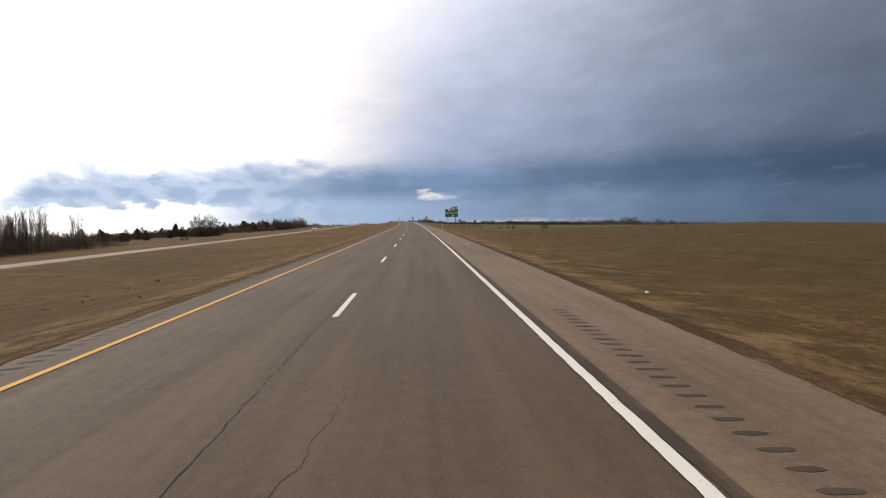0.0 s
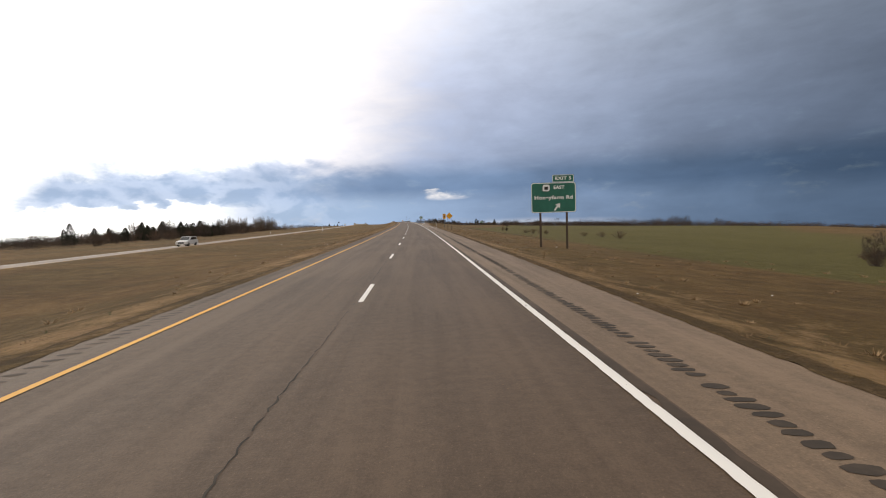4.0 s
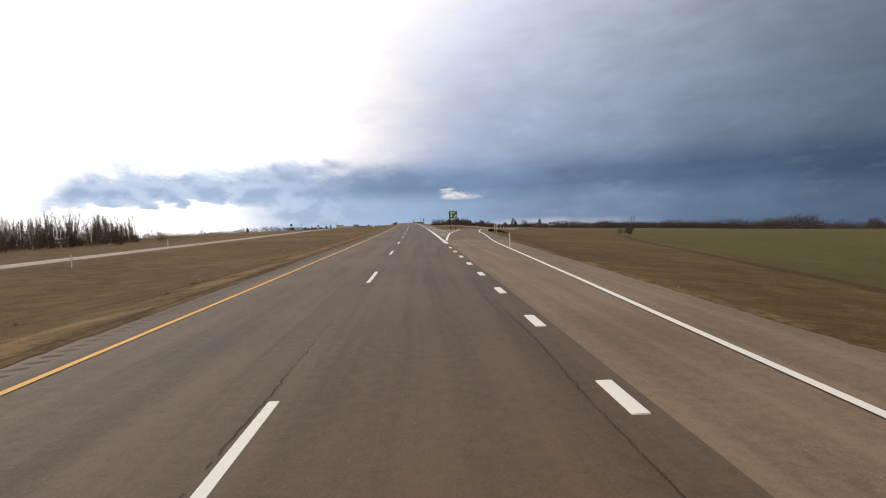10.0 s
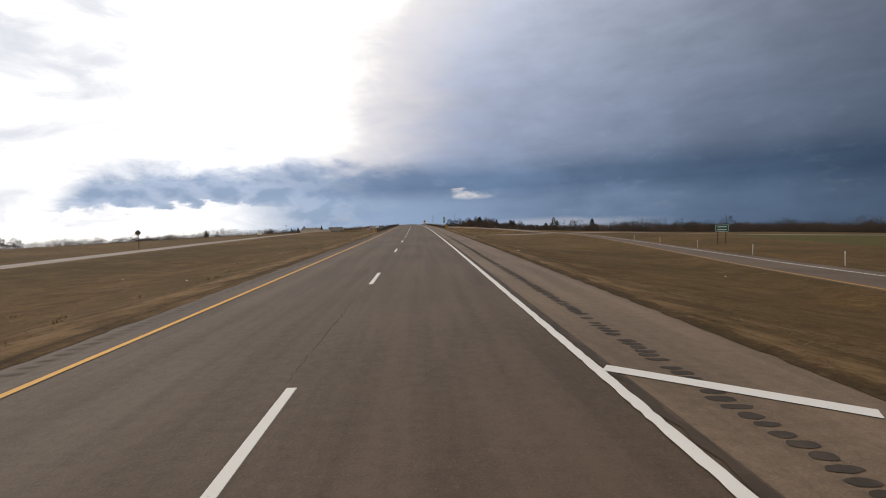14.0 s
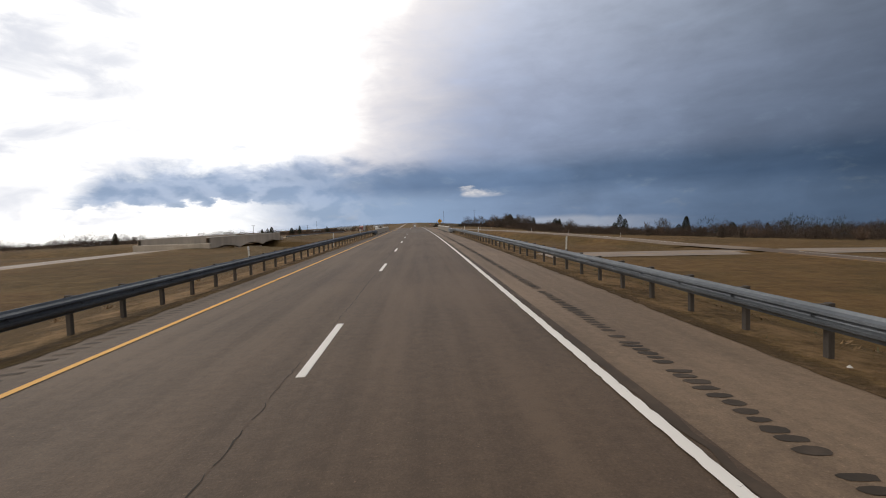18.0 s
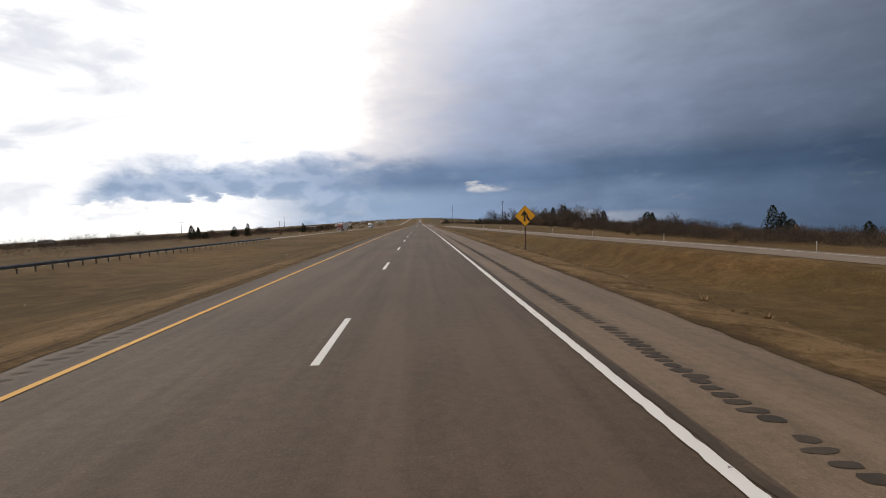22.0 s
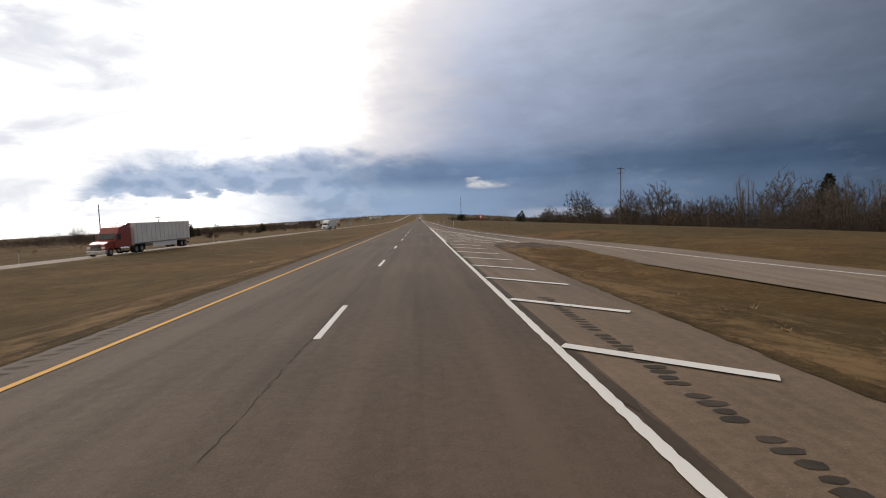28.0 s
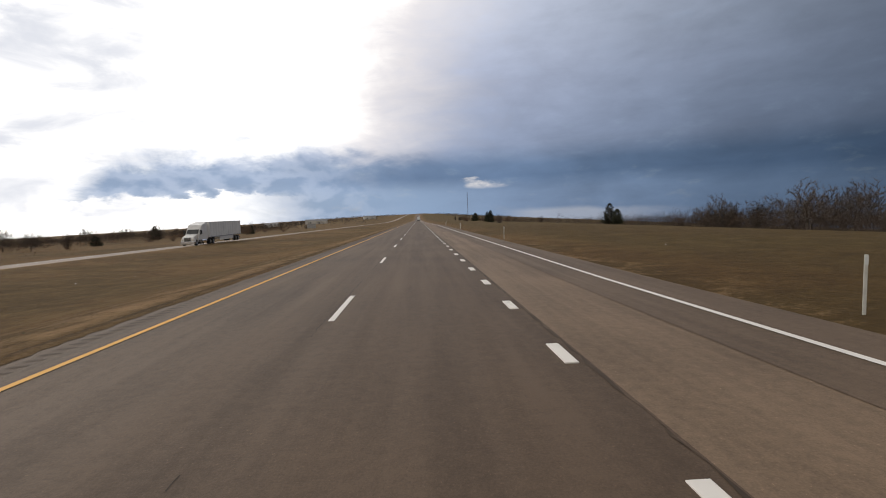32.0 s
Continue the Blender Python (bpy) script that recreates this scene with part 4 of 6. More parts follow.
def stripes_plate(w, h, parent, place):
    """A black and yellow striped marker plate."""
    bm = bmesh.new()
    box(bm, -w / 2, -0.006, 0, w / 2, 0.006, h, 0.003)
    o = part("marker_plate", bm, SIGN_YELLOW, parent, "yellow and black slanted stripes")
    o.matrix_world = place
    bm = bmesh.new()
    for i in range(-4, 6):
        c = [(x, z) for x, z in ((i * 0.17, 0), (i * 0.17 + 0.085, 0), (i * 0.17 + 0.085 + h * 0.6, h), (i * 0.17 + h * 0.6, h))]
        pts = []
        for x, z in c:
            pts.append((x, z))
        # keep the stripe on the plate
        poly = clip_poly(pts, -w / 2 + 0.01, w / 2 - 0.01)
        if len(poly) > 2:
            bm.faces.new([bm.verts.new((x, -0.0095, z * 0.98 + 0.005)) for x, z in poly])
    s = part("stripes", bm, SIGN_BLACK, o)
    s.matrix_world = place


def clip_poly(pts, lo, hi):
    for sign_of, lim in ((1, lo), (-1, -hi)):
        out = []
        for i, (x, z) in enumerate(pts):
            px, pz = pts[i - 1]
            a, b = sign_of * px - lim, sign_of * x - lim
            if (a < 0) != (b < 0):
                k = a / (a - b)
                out.append((px + (x - px) * k, pz + (z - pz) * k))
            if b >= 0:
                out.append((x, z))
        pts = out
    return pts


def rail_end(u, s, facing, base):
    """The rail's crash terminal: a steel head on a post, a ground strut and a striped plate."""
    thing = empty("rail_terminal", stand(u, s, base))
    tagged(thing, "grey steel crash terminal with a striped yellow and black plate", "crash terminal", "rail terminals")
    m = stand(u, s, base)
    for name, b, mat in (("head", (-0.12, -0.2, 0.36, 0.12, 0.1, 0.74), GALV), ("terminal_post", (-0.09, -0.08, -0.4, 0.09, 0.08, 0.3), GALV),
                         ("ground_strut", (-0.03, 0.1, 0.05, 0.03, 1.95, 0.12), GALV), ("feeder_channel", (-0.05, 0.1, 0.46, 0.08, 1.5, 0.74), GALV)):
        bm = bmesh.new()
        box(bm, *b, 0.02)
        o = part(name, bm, mat, thing)
        o.matrix_world = m
    bm = bmesh.new()
    box(bm, 0.02, -0.3, 0.72, 0.56, 0.1, 0.75, 0.01)
    o = part("top_shelf", bm, SIGN_BACK, thing)
    o.matrix_world = m if facing > 0 else m @ Matrix.Scale(-1, 4, (1, 0, 0))
    stripes_plate(0.45, 0.5, thing, m @ Matrix.Translation((0.36 * facing, -0.33, 0.2)))


def right_line(s):
    return 6.98 - 0.62 * ease(s, SPAN0 - 9, SPAN0 - 0.2)


def left_line(s):
    return -5.28 + 0.45 * ease(s, SPAN0 - 9, SPAN0)


guard_rail(right_line, 523.8, SPAN0 + 0.4, 1, -0.22, 1.75, "grey galvanised guard rail on weathered posts beside the shoulder")
rail_end(6.98, 522.9, 1, -0.22)
guard_rail(left_line, 508.0, SPAN0 + 1.3, -1, -0.16, 1.75, "grey galvanised guard rail on weathered posts along the median")
rail_end(-5.28, 507.2, -1, -0.16)
guard_rail(lambda s: right_line(s) + 0.02, SPAN0 - 4.4, SPAN0 + 0.3, 1, -0.46, 0.95, "lower transition rail on close-set posts, bolted to the parapet", 4.7)
guard_rail(lambda s: left_line(s) - 0.02, SPAN0 - 3.4, SPAN0 + 1.2, -1, -0.40, 0.95, "lower transition rail on close-set posts, bolted to the parapet", 4.6)
guard_rail(lambda s: -31.9, 672.0, 775.0, -1, -1.5, 2.0, "dark guard rail beside the opposite carriageway", 7.62)
guard_rail(lambda s: 15.0, 626.2, 632.2, 1, FLOOR_Z + 0.2, 1.9, "short guard rail beside the side road")


# ---- signs ----
def rounded(bm, w, h, r, y, thick=0.0):
    """A rounded rectangle plate, centred, facing -y."""
    pts = []
    for cx, cz, a0 in ((w / 2 - r, h / 2 - r, 0), (-w / 2 + r, h / 2 - r, 90), (-w / 2 + r, -h / 2 + r, 180), (w / 2 - r, -h / 2 + r, 270)):
        for k in range(4):
            a = radians(a0 + 30 * k)
            pts.append((cx + r * math.cos(a), cz + r * math.sin(a)))
    face = bm.faces.new([bm.verts.new((x, y, z)) for x, z in pts])
    if thick:
        ext = bmesh.ops.extrude_face_region(bm, geom=[face])
        bmesh.ops.translate(bm, vec=(0, thick, 0), verts=[v for v in ext["geom"] if isinstance(v, bmesh.types.BMVert)])
        bmesh.ops.recalc_face_normals(bm, faces=bm.faces[:])
    return bm


def words(text, size, mat, parent, m, bold=0.012, width=None):
    """Lettering as a thin mesh, centred on m and facing its -y."""
    cu = bpy.data.curves.new("lettering", "FONT")
    cu.body, cu.size, cu.align_x, cu.align_y, cu.offset, cu.extrude, cu.space_character = text, size, "CENTER", "CENTER", bold * size / 0.3, 0.002, 1.12
    tmp = new("lettering_curve", cu)
    bpy.context.view_layer.update()
    me = bpy.data.meshes.new_from_object(tmp)
    wide = tmp.dimensions.x
    bpy.data.objects.remove(tmp)
    me.materials.clear()
    me.materials.append(mat)
    ob = new("lettering", me)
    ob.parent = parent
    k = width / wide if width else 1.0
    ob.matrix_world = m @ pose(0, 0, 0, 90, 0, 0) @ Matrix.Diagonal((k, 1, 1, 1))
    return ob


def plate(name, w, h, r, mat, border, thing, m, edge=0.04):
    bm = rounded(bmesh.new(), w, h, r, 0.0, 0.012)
    o = part(name, bm, mat, thing)
    o.matrix_world = m
    if border:
        bm = bmesh.new()
        rounded(bm, w - edge * 0.4, h - edge * 0.4, r * 0.95, -0.004)
        inner = bmesh.new()
        outer_pts = [v.co.copy() for v in bm.verts]
        bm.free()
        ring = bmesh.new()
        k = [ring.verts.new(p) for p in outer_pts]
        g = [ring.verts.new((p.x * (w - 2.4 * edge) / (w - 0.4 * edge), p.y, p.z * (h - 2.4 * edge) / (h - 0.4 * edge))) for p in outer_pts]
        inner.free()
        for i in range(len(k)):
            j = (i + 1) % len(k)
            ring.faces.new((k[i], k[j], g[j], g[i]))
        b = part("border", ring, border, o)
        b.matrix_world = m
    return o


def post(thing, u_off, top, m, mat, w=0.09, d=0.1, foot=-0.6, name="post"):
    bm = bmesh.new()
    # an I section
    box(bm, -w / 2, 0.02, foot, w / 2, 0.032, top)
    box(bm, -w / 2, 0.02 + d - 0.012, foot, w / 2, 0.02 + d, top)
    box(bm, -0.008, 0.032, foot, 0.008, 0.02 + d - 0.012, top)
    o = part(name, bm, mat, thing)
    o.matrix_world = m @ Matrix.Translation((u_off, 0, 0))
    return o


def arrow(size, mat, thing, m, angle):
    bm = bmesh.new()
    s = size
    pts = [(-0.09, -0.5), (0.09, -0.5), (0.09, 0.08), (0.30, 0.0), (0.30, 0.1), (0.0, 0.5), (-0.30, 0.1), (-0.30, 0.0), (-0.09, 0.08)]
    bm.faces.new([bm.verts.new((x * s, -0.006, z * s)) for x, z in pts])
    o = part("arrow", bm, mat, thing)
    o.matrix_world = m @ pose(0, 0, 0, 0, angle, 0)
    return o


def guide_sign():
    g = land(15.2, 171)
    m = stand(15.2, 171, g)
    thing = empty("guide_sign", m)
    tagged(thing, "large green exit guide sign with white letters on two posts", "road sign")
    c = 3.6 - g
    up = lambda x, z: m @ Matrix.Translation((x, 0, c + z))
    plate("sign_panel", 4.55, 3.0, 0.22, SIGN_GREEN, SIGN_WHITE, thing, up(0, 0), 0.07)
    plate("exit_tab", 2.2, 0.75, 0.1, SIGN_GREEN, SIGN_WHITE, thing, up(1.0, 1.5 + 0.39), 0.05)
    words("EXIT 5", 0.42, SIGN_WHITE, thing, up(1.0, 1.9) @ Matrix.Translation((0, -0.008, 0)), width=1.65)
    words("EAST", 0.46, SIGN_WHITE, thing, up(0.55, 1.0) @ Matrix.Translation((0, -0.008, 0)), width=1.1)
    words("Honeyfarm Rd", 0.5, SIGN_WHITE, thing, up(0.0, 0.0) @ Matrix.Translation((0, -0.008, 0)), width=3.9)
    o = plate("route_shield", 0.8, 0.72, 0.2, SIGN_WHITE, SIGN_BLACK, thing, up(-0.75, 0.98) @ Matrix.Translation((0, -0.02, 0)), 0.03)
    bm = rounded(bmesh.new(), 0.36, 0.3, 0.03, -0.008)
    b = part("shield_bars", bm, SIGN_BLACK, o)
    b.matrix_world = up(-0.75, 0.95) @ Matrix.Translation((0, -0.02, 0))
    arrow(0.95, SIGN_WHITE, thing, up(0.35, -0.93), 40)
    for x in (-1.35, 1.35):
        post(thing, x, c + 1.3, m, STEEL_BROWN, 0.15, 0.25)


def diamond_sign(u, s, side, top_c, lines, label, two_posts, back=False, turn=0.0, mat=None, arrow_up=False):
    g = land(u, s)
    m = stand(u, s, g, turn)
    thing = empty("warning_sign", m)
    tagged(thing, label, "road sign", "warning signs")
    c = top_c - g
    face = m @ Matrix.Translation((0, 0, c))
    plate("sign_panel", side, side, 0.08, mat or SIGN_YELLOW, None if mat else SIGN_BLACK, thing, face @ pose(0, 0, 0, 0, 45, 0), 0.022)
    for text, size, z, width in lines:
        words(text, size, SIGN_BLACK, thing, face @ Matrix.Translation((0, -0.006, z)), width=width)
    if arrow_up:
        arrow(0.8, SIGN_BLACK, thing, face @ Matrix.Translation((-0.05, 0, 0)), 0)
        bm = bmesh.new()
        bm.faces.new([bm.verts.new((x, -0.006, z)) for x, z in ((0.05, -0.1), (0.28, -0.42), (0.4, -0.34), (0.13, 0.06))])
        o = part("merge_stroke", bm, SIGN_BLACK, thing)
        o.matrix_world = face
    if two_posts:
        for x in (-0.4, 0.4):
            post(thing, x, c + 0.35, m, STEEL_BROWN, 0.07, 0.07)
    else:
        post(thing, 0, c + side * 0.6, m, STEEL_BROWN, 0.07, 0.07)
    return thing


def speed_sign():
    u, s = 12.1, 285.0
    g = land(u, s)
    m = stand(u, s, g)
    thing = empty("exit_speed_sign", m)
    tagged(thing, "amber exit advisory speed sign on a single post", "road sign")
    c = 2.5 - g
    up = lambda z: m @ Matrix.Translation((0, 0, c + z))
    plate("exit_panel", 1.02, 0.56, 0.05, SIGN_YELLOW, SIGN_BLACK, thing, up(0.57), 0.018)
    plate("speed_panel", 1.02, 1.12, 0.06, SIGN_YELLOW, SIGN_BLACK, thing, up(-0.29), 0.02)
    for text, size, z, width in (("EXIT", 0.31, 0.57, 0.62), ("40", 0.58, -0.17, 0.68), ("MPH", 0.22, -0.65, 0.5)):
        words(text, size, SIGN_BLACK, thing, up(z) @ Matrix.Translation((0, -0.006, 0)), 0.016, width)
    post(thing, 0, c + 0.8, m, GALV, 0.1, 0.1)


def gore_sign():
    u, s = 9.1, 400.6
    g = land(u, s)
    m = stand(u, s, g)
    thing = empty("gore_exit_sign", m)
    tagged(thing, "green exit sign with white arrow on two brown posts", "road sign")
    c = 2.5 - g
    up = lambda x, z: m @ Matrix.Translation((x, 0, c + z))
    plate("sign_panel", 1.72, 1.62, 0.13, SIGN_GREEN, SIGN_WHITE, thing, up(0, 0), 0.05)
    words("EXIT", 0.42, SIGN_WHITE, thing, up(-0.02, 0.42) @ Matrix.Translation((0, -0.006, 0)), 0.014, 1.12)
    words("5", 0.68, SIGN_WHITE, thing, up(-0.3, -0.18) @ Matrix.Translation((0, -0.006, 0)), 0.016, 0.42)
    arrow(0.78, SIGN_WHITE, thing, up(0.45, -0.28), 42)
    for x in (-0.5, 0.5):
        post(thing, x, c + 0.5, m, STEEL_BROWN, 0.13, 0.13)


def mile_sign():
    u, s = 8.5, 546.2
    g = land(u, s)
    m = stand(u, s, g)
    thing = empty("mile_marker_sign", m)
    tagged(thing, "tall narrow green mile marker with white figures", "road sign")
    c = 1.5 - g
    up = lambda z: m @ Matrix.Translation((0, 0, c + z))
    plate("sign_panel", 0.45, 1.42, 0.04, SIGN_GREEN, SIGN_WHITE, thing, up(0), 0.022)
    words("5", 0.3, SIGN_WHITE, thing, up(-0.5) @ Matrix.Translation((0, -0.006, 0)), 0.014)
    for z, wide, high in ((0.5, 0.3, 0.09), (0.2, 0.26, 0.2), (-0.18, 0.32, 0.1)):
        bm = rounded(bmesh.new(), wide, high, 0.04, -0.006)
        o = part("text_bar", bm, SIGN_WHITE, thing)
        o.matrix_world = up(z)
    post(thing, 0, c + 0.6, m, GALV, 0.06, 0.06)


def yield_sign():
    u, s = 13.6, 940.0
    g = land(u, s)
    m = stand(u, s, g)
    thing = empty("yield_sign", m)
    tagged(thing, "red and white triangular yield sign on a thin post", "road sign")
    c = 1.95 - g
    for name, k, y, mat in (("sign_panel", 0.62, 0.0, SIGN_RED), ("white_centre", 0.34, -0.006, SIGN_WHITE)):
        bm = bmesh.new()
        f = bm.faces.new([bm.verts.new((x * k, y, z * k)) for x, z in ((-0.92, 0.52), (-0.88, 0.6), (0.88, 0.6), (0.92, 0.52), (0.05, -1.0), (-0.05, -1.0))])
        if y == 0:
            ext = bmesh.ops.extrude_face_region(bm, geom=[f])
            bmesh.ops.translate(bm, vec=(0, 0.01, 0), verts=[v for v in ext["geom"] if isinstance(v, bmesh.types.BMVert)])
            bmesh.ops.recalc_face_normals(bm, faces=bm.faces[:])
        o = part(name, bm, mat, thing)
        o.matrix_world = m @ Matrix.Translation((0, 0, c))
    post(thing, 0, c + 0.3, m, GALV, 0.06, 0.06)


def board_sign(u, s, w, h, zc, mat, label, turn=0.0, name="guide_sign"):
    g = land(u, s)
    m = stand(u, s, g, turn)
    thing = empty(name, m)
    tagged(thing, label, "road sign")
    c = zc - g
    plate("sign_panel", w, h, 0.1, mat, SIGN_WHITE if mat is SIGN_GREEN else None, thing, m @ Matrix.Translation((0, 0, c)), 0.06)
    if mat is SIGN_GREEN:
        bm = bmesh.new()
        for z in (h * 0.2, -h * 0.2):
            box(bm, -w * 0.34, -0.012, z - h * 0.06, w * 0.34, -0.004, z + h * 0.06)
        o = part("text_bars", bm, SIGN_WHITE, thing)
        o.matrix_world = m @ Matrix.Translation((0, 0, c))
    else:
        for z in (-h * 0.3, h * 0.3):
            bm = bmesh.new()
            box(bm, -w * 0.48, 0.012, z - 0.05, w * 0.48, 0.06, z + 0.05)
            o = part("stiffener", bm, SIGN_BACK, thing)
            o.matrix_world = m @ Matrix.Translation((0, 0, c))
    for x in (-w * 0.3, w * 0.3):
        post(thing, x, c + h * 0.4, m, STEEL_BROWN, 0.12, 0.12)


guide_sign()
diamond_sign(9.65, 236.5, 1.1, 2.36, (("BRIDGE", 0.155, 0.22, 0.56), ("ICES BEFORE", 0.155, 0.0, 0.9), ("ROAD", 0.155, -0.23, 0.44)), "amber diamond sign warning of ice on the bridge", True)
speed_sign()
gore_sign()
board_sign(67.0, 525.0, 3.0, 1.5, -2.1, SIGN_GREEN, "green direction sign beside the exit ramp")
mile_sign()
diamond_sign(9.1, 699.5, 1.1, 1.9, (), "amber diamond merge sign with a black arrow", False, arrow_up=True)
yield_sign()
diamond_sign(-49.0, 515.0, 0.85, 0.95, (), "back of a dark diamond warning sign for oncoming traffic", False, mat=STEEL_BROWN)
diamond_sign(-46.0, 1076.8, 1.22, 0.6, (), "pale back of a diamond sign for oncoming traffic", False, mat=SIGN_BACK)
board_sign(-50.0, 1205.0, 4.2, 2.2, 0.2, SIGN_BACK, "bare metal back of a large sign for oncoming traffic")
board_sign(-50.0, 590.0, 1.5, 1.0, -0.9, SIGN_WHITE, "small white sign beside the opposite carriageway")


# ---- delineator posts ----
def delineator(m, label="thin white plastic delineator post in the grass"):
    thing = empty("delineator", m)
    tagged(thing, label, "delineator", "delineator posts")
    bm = bmesh.new()
    box(bm, -0.038, -0.012, -0.3, 0.038, 0.012, 1.22, 0.008)
    part("stake", bm, WHITE_POST, thing).matrix_world = m
    bm = bmesh.new()
    box(bm, -0.038, -0.017, 1.02, 0.038, -0.0125, 1.2, 0.002)
    part("reflector", bm, SIGN_WHITE, thing).matrix_world = m
    return thing


one = None
spots = [(7.17, 102.6), (7.35, 251.2), (7.6, 335), (8.2, 548), (8.2, 566), (8.4, 600), (8.6, 617.5), (-6.6, 528), (-7.0, 549), (-6.8, 568), (-6.5, 590), (-6.5, 612), (10.6, 974.5), (9.9, 1012), (9.8, 1060), (9.8, 1110), (-30.5, 300), (-30.5, 350),
         (-46, 230), (-46, 290), (-46, 340), (-46, 400), (-46, 705), (-46, 860), (-46, 905), (-46, 960)]
spots += [(interp(s, RAMP_OUT) + 4.6, s) for s in (372, 386, 399, 412, 426, 440, 456, 472, 492, 515, 540)]
spots += [(interp(s, RAMP_IN) + 4.7, s) for s in (670, 690, 712, 735, 757, 778, 800, 822, 842)]
for u, s in spots:
    m = ground_at(u, s, 0.0, random.uniform(-8, 8)) @ pose(0, 0, 0, random.uniform(-2, 2), random.uniform(-2, 2), 0)
    if one is None:
        one = delineator(m)
    else:
        copy_thing(one, m)


# ---- rumble strips, cracks and stains ----
def patches(name, items, mat, parent, label="", lift=0.004, rise=0.0):
    """Thin uneven blots on the pavement: items are (u, s, half width, half length)."""
    vs, fs = [], []
    for u, s, hu, hs in items:
        k = len(vs)
        n = 10
        for i in range(n):
            a = 2 * math.pi * (i + 0.5) / n
            r = random.uniform(0.82, 1.1)
            ca, sa = math.cos(a), math.sin(a)
            uu, ss = u + hu * math.copysign(abs(ca) ** 0.85, ca) * r, s + hs * math.copysign(abs(sa) ** 0.85, sa) * r
            vs.append(at(uu, ss, crown(uu) + lift + rise * (len(fs) % 60)))
        fs.append(tuple(range(k, k + n)))
    o = mesh_part(name, vs, fs, mat, parent, label)
    return tagged(o, kind="stuff")


# the shoulder's rumble grooves, drawn as flat dark blots without depth
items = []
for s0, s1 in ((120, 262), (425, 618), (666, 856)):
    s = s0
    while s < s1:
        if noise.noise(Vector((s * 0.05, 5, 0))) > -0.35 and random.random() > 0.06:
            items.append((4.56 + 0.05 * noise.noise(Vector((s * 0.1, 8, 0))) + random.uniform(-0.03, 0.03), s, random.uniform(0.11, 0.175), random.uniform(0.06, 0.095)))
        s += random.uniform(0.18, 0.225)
patches("rumble_strip", items, RUMBLE, road, "dark blotted rumble grooves along the shoulder", rise=0.00003)
items = [(4.5, -18 + 0.3 * i, random.uniform(0.15, 0.2), 0.045) for i in range(100)]
patches("rumble_strip", items, SEAM, road, "faint worn rumble grooves along the shoulder")
items = []
s = -20
while s < 1100:
    if not 618 < s < 666:
        items.append((-4.05 + random.uniform(-0.02, 0.02), s, random.uniform(0.16, 0.21), random.uniform(0.05, 0.075)))
    s += 0.33
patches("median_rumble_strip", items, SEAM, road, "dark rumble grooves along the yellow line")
# longitudinal cracks beside the lane stripe, and forking ones
vs, fs = [], []


def crack(u, s, length, wander, width):
    k = len(vs)
    n = max(3, int(length / 0.11))
    x, heading_off = u, random.uniform(-0.05, 0.05)
    for i in range(n + 1):
        w_here = width * random.uniform(0.3, 1.0) * (1 - 0.6 * abs(2 * i / n - 1))
        ss = s + length * i / n
        jag = random.uniform(-0.022, 0.022)
        vs.append(at(x + jag - w_here, ss, 0.0035))
        vs.append(at(x + jag + w_here, ss, 0.0035))
        if i and random.random() > 0.12:
            fs.append((k + 2 * i - 2, k + 2 * i - 1, k + 2 * i + 1, k + 2 * i))
        heading_off = 0.6 * heading_off + random.uniform(-wander, wander)
        x = u + 0.05 * noise.noise(Vector((ss * 0.35, u, 4.0))) if wander < 0.15 else x + heading_off * 0.11


s = -10.0
while s < 1080:
    length = random.uniform(5, 16)
    if not 618 < s < 664:
        crack(random.uniform(-0.16, -0.08), s, length, 0.025, 0.016)
        if random.random() < 0.22:
            crack(random.uniform(-3.0, 3.4), s, random.uniform(2, 6), 0.35, 0.007)
    s += length + random.uniform(0, 5)
for s in np.arange(300, 340, 6.0):
    crack(3.2 + random.uniform(-0.15, 0.15), float(s), 7, 0.05, 0.012)
tagged(mesh_part("crack", vs, fs, SOIL, road, "thin black cracks along the lane joint"), kind="stuff")
# dark seam where the shoulder meets the lane, damp patches by the bridge
for s0, s1 in ((-200, 266), (396, 884), (955, 1240)):
    ribbon("pavement_seam", s0, s1, 3.675 if s0 < 900 else 3.76, 3.82, crown, SEAM, road, "dark seam beside the edge line", step=0.3, across=1, lift=0.003, jag=0.07)
damp = []
s = 621.0
while s < 654:
    damp.append((s, 6.12 - 0.75 * max(0.0, noise.noise(Vector((s * 0.4, 2.0, 0))) + 0.25) - 0.35 * max(0.0, noise.noise(Vector((s * 1.7, 5.0, 0)))) - 0.25 * random.random() ** 2))
    s += 0.22
ribbon("damp_patch", 621, 653.8, damp, 6.33, deck_level, SOIL, deck, "dark damp dirt at the foot of the parapet", step=0.11, across=4, lift=0.0105, jag=0.05)
damp = [(s, -4.3 + 0.12 * noise.noise(Vector((s * 0.6, 9.0, 0)))) for s in range(621, 656)]
ribbon("damp_patch", 622, 655, -4.66, damp, deck_level, STAIN, deck, "dark dirt at the foot of the parapet", step=0.3, across=2, lift=0.0075, jag=0.05)


# ---- trees and brush ----
def stick(vs, fs, p, q, r0, r1, sides=4):
    """A tapered twig or limb from p to q."""
    d = (q - p).normalized()
    a = d.orthogonal().normalized()
    b = d.cross(a)
    k = len(vs)
    for c, r in ((p, r0), (q, r1)):
        for i in range(sides):
            t = 2 * math.pi * i / sides
            vs.append(c + a * (r * math.cos(t)) + b * (r * math.sin(t)))
    for i in range(sides):
        j = (i + 1) % sides
        fs.append((k + i, k + j, k + sides + j, k + sides + i))


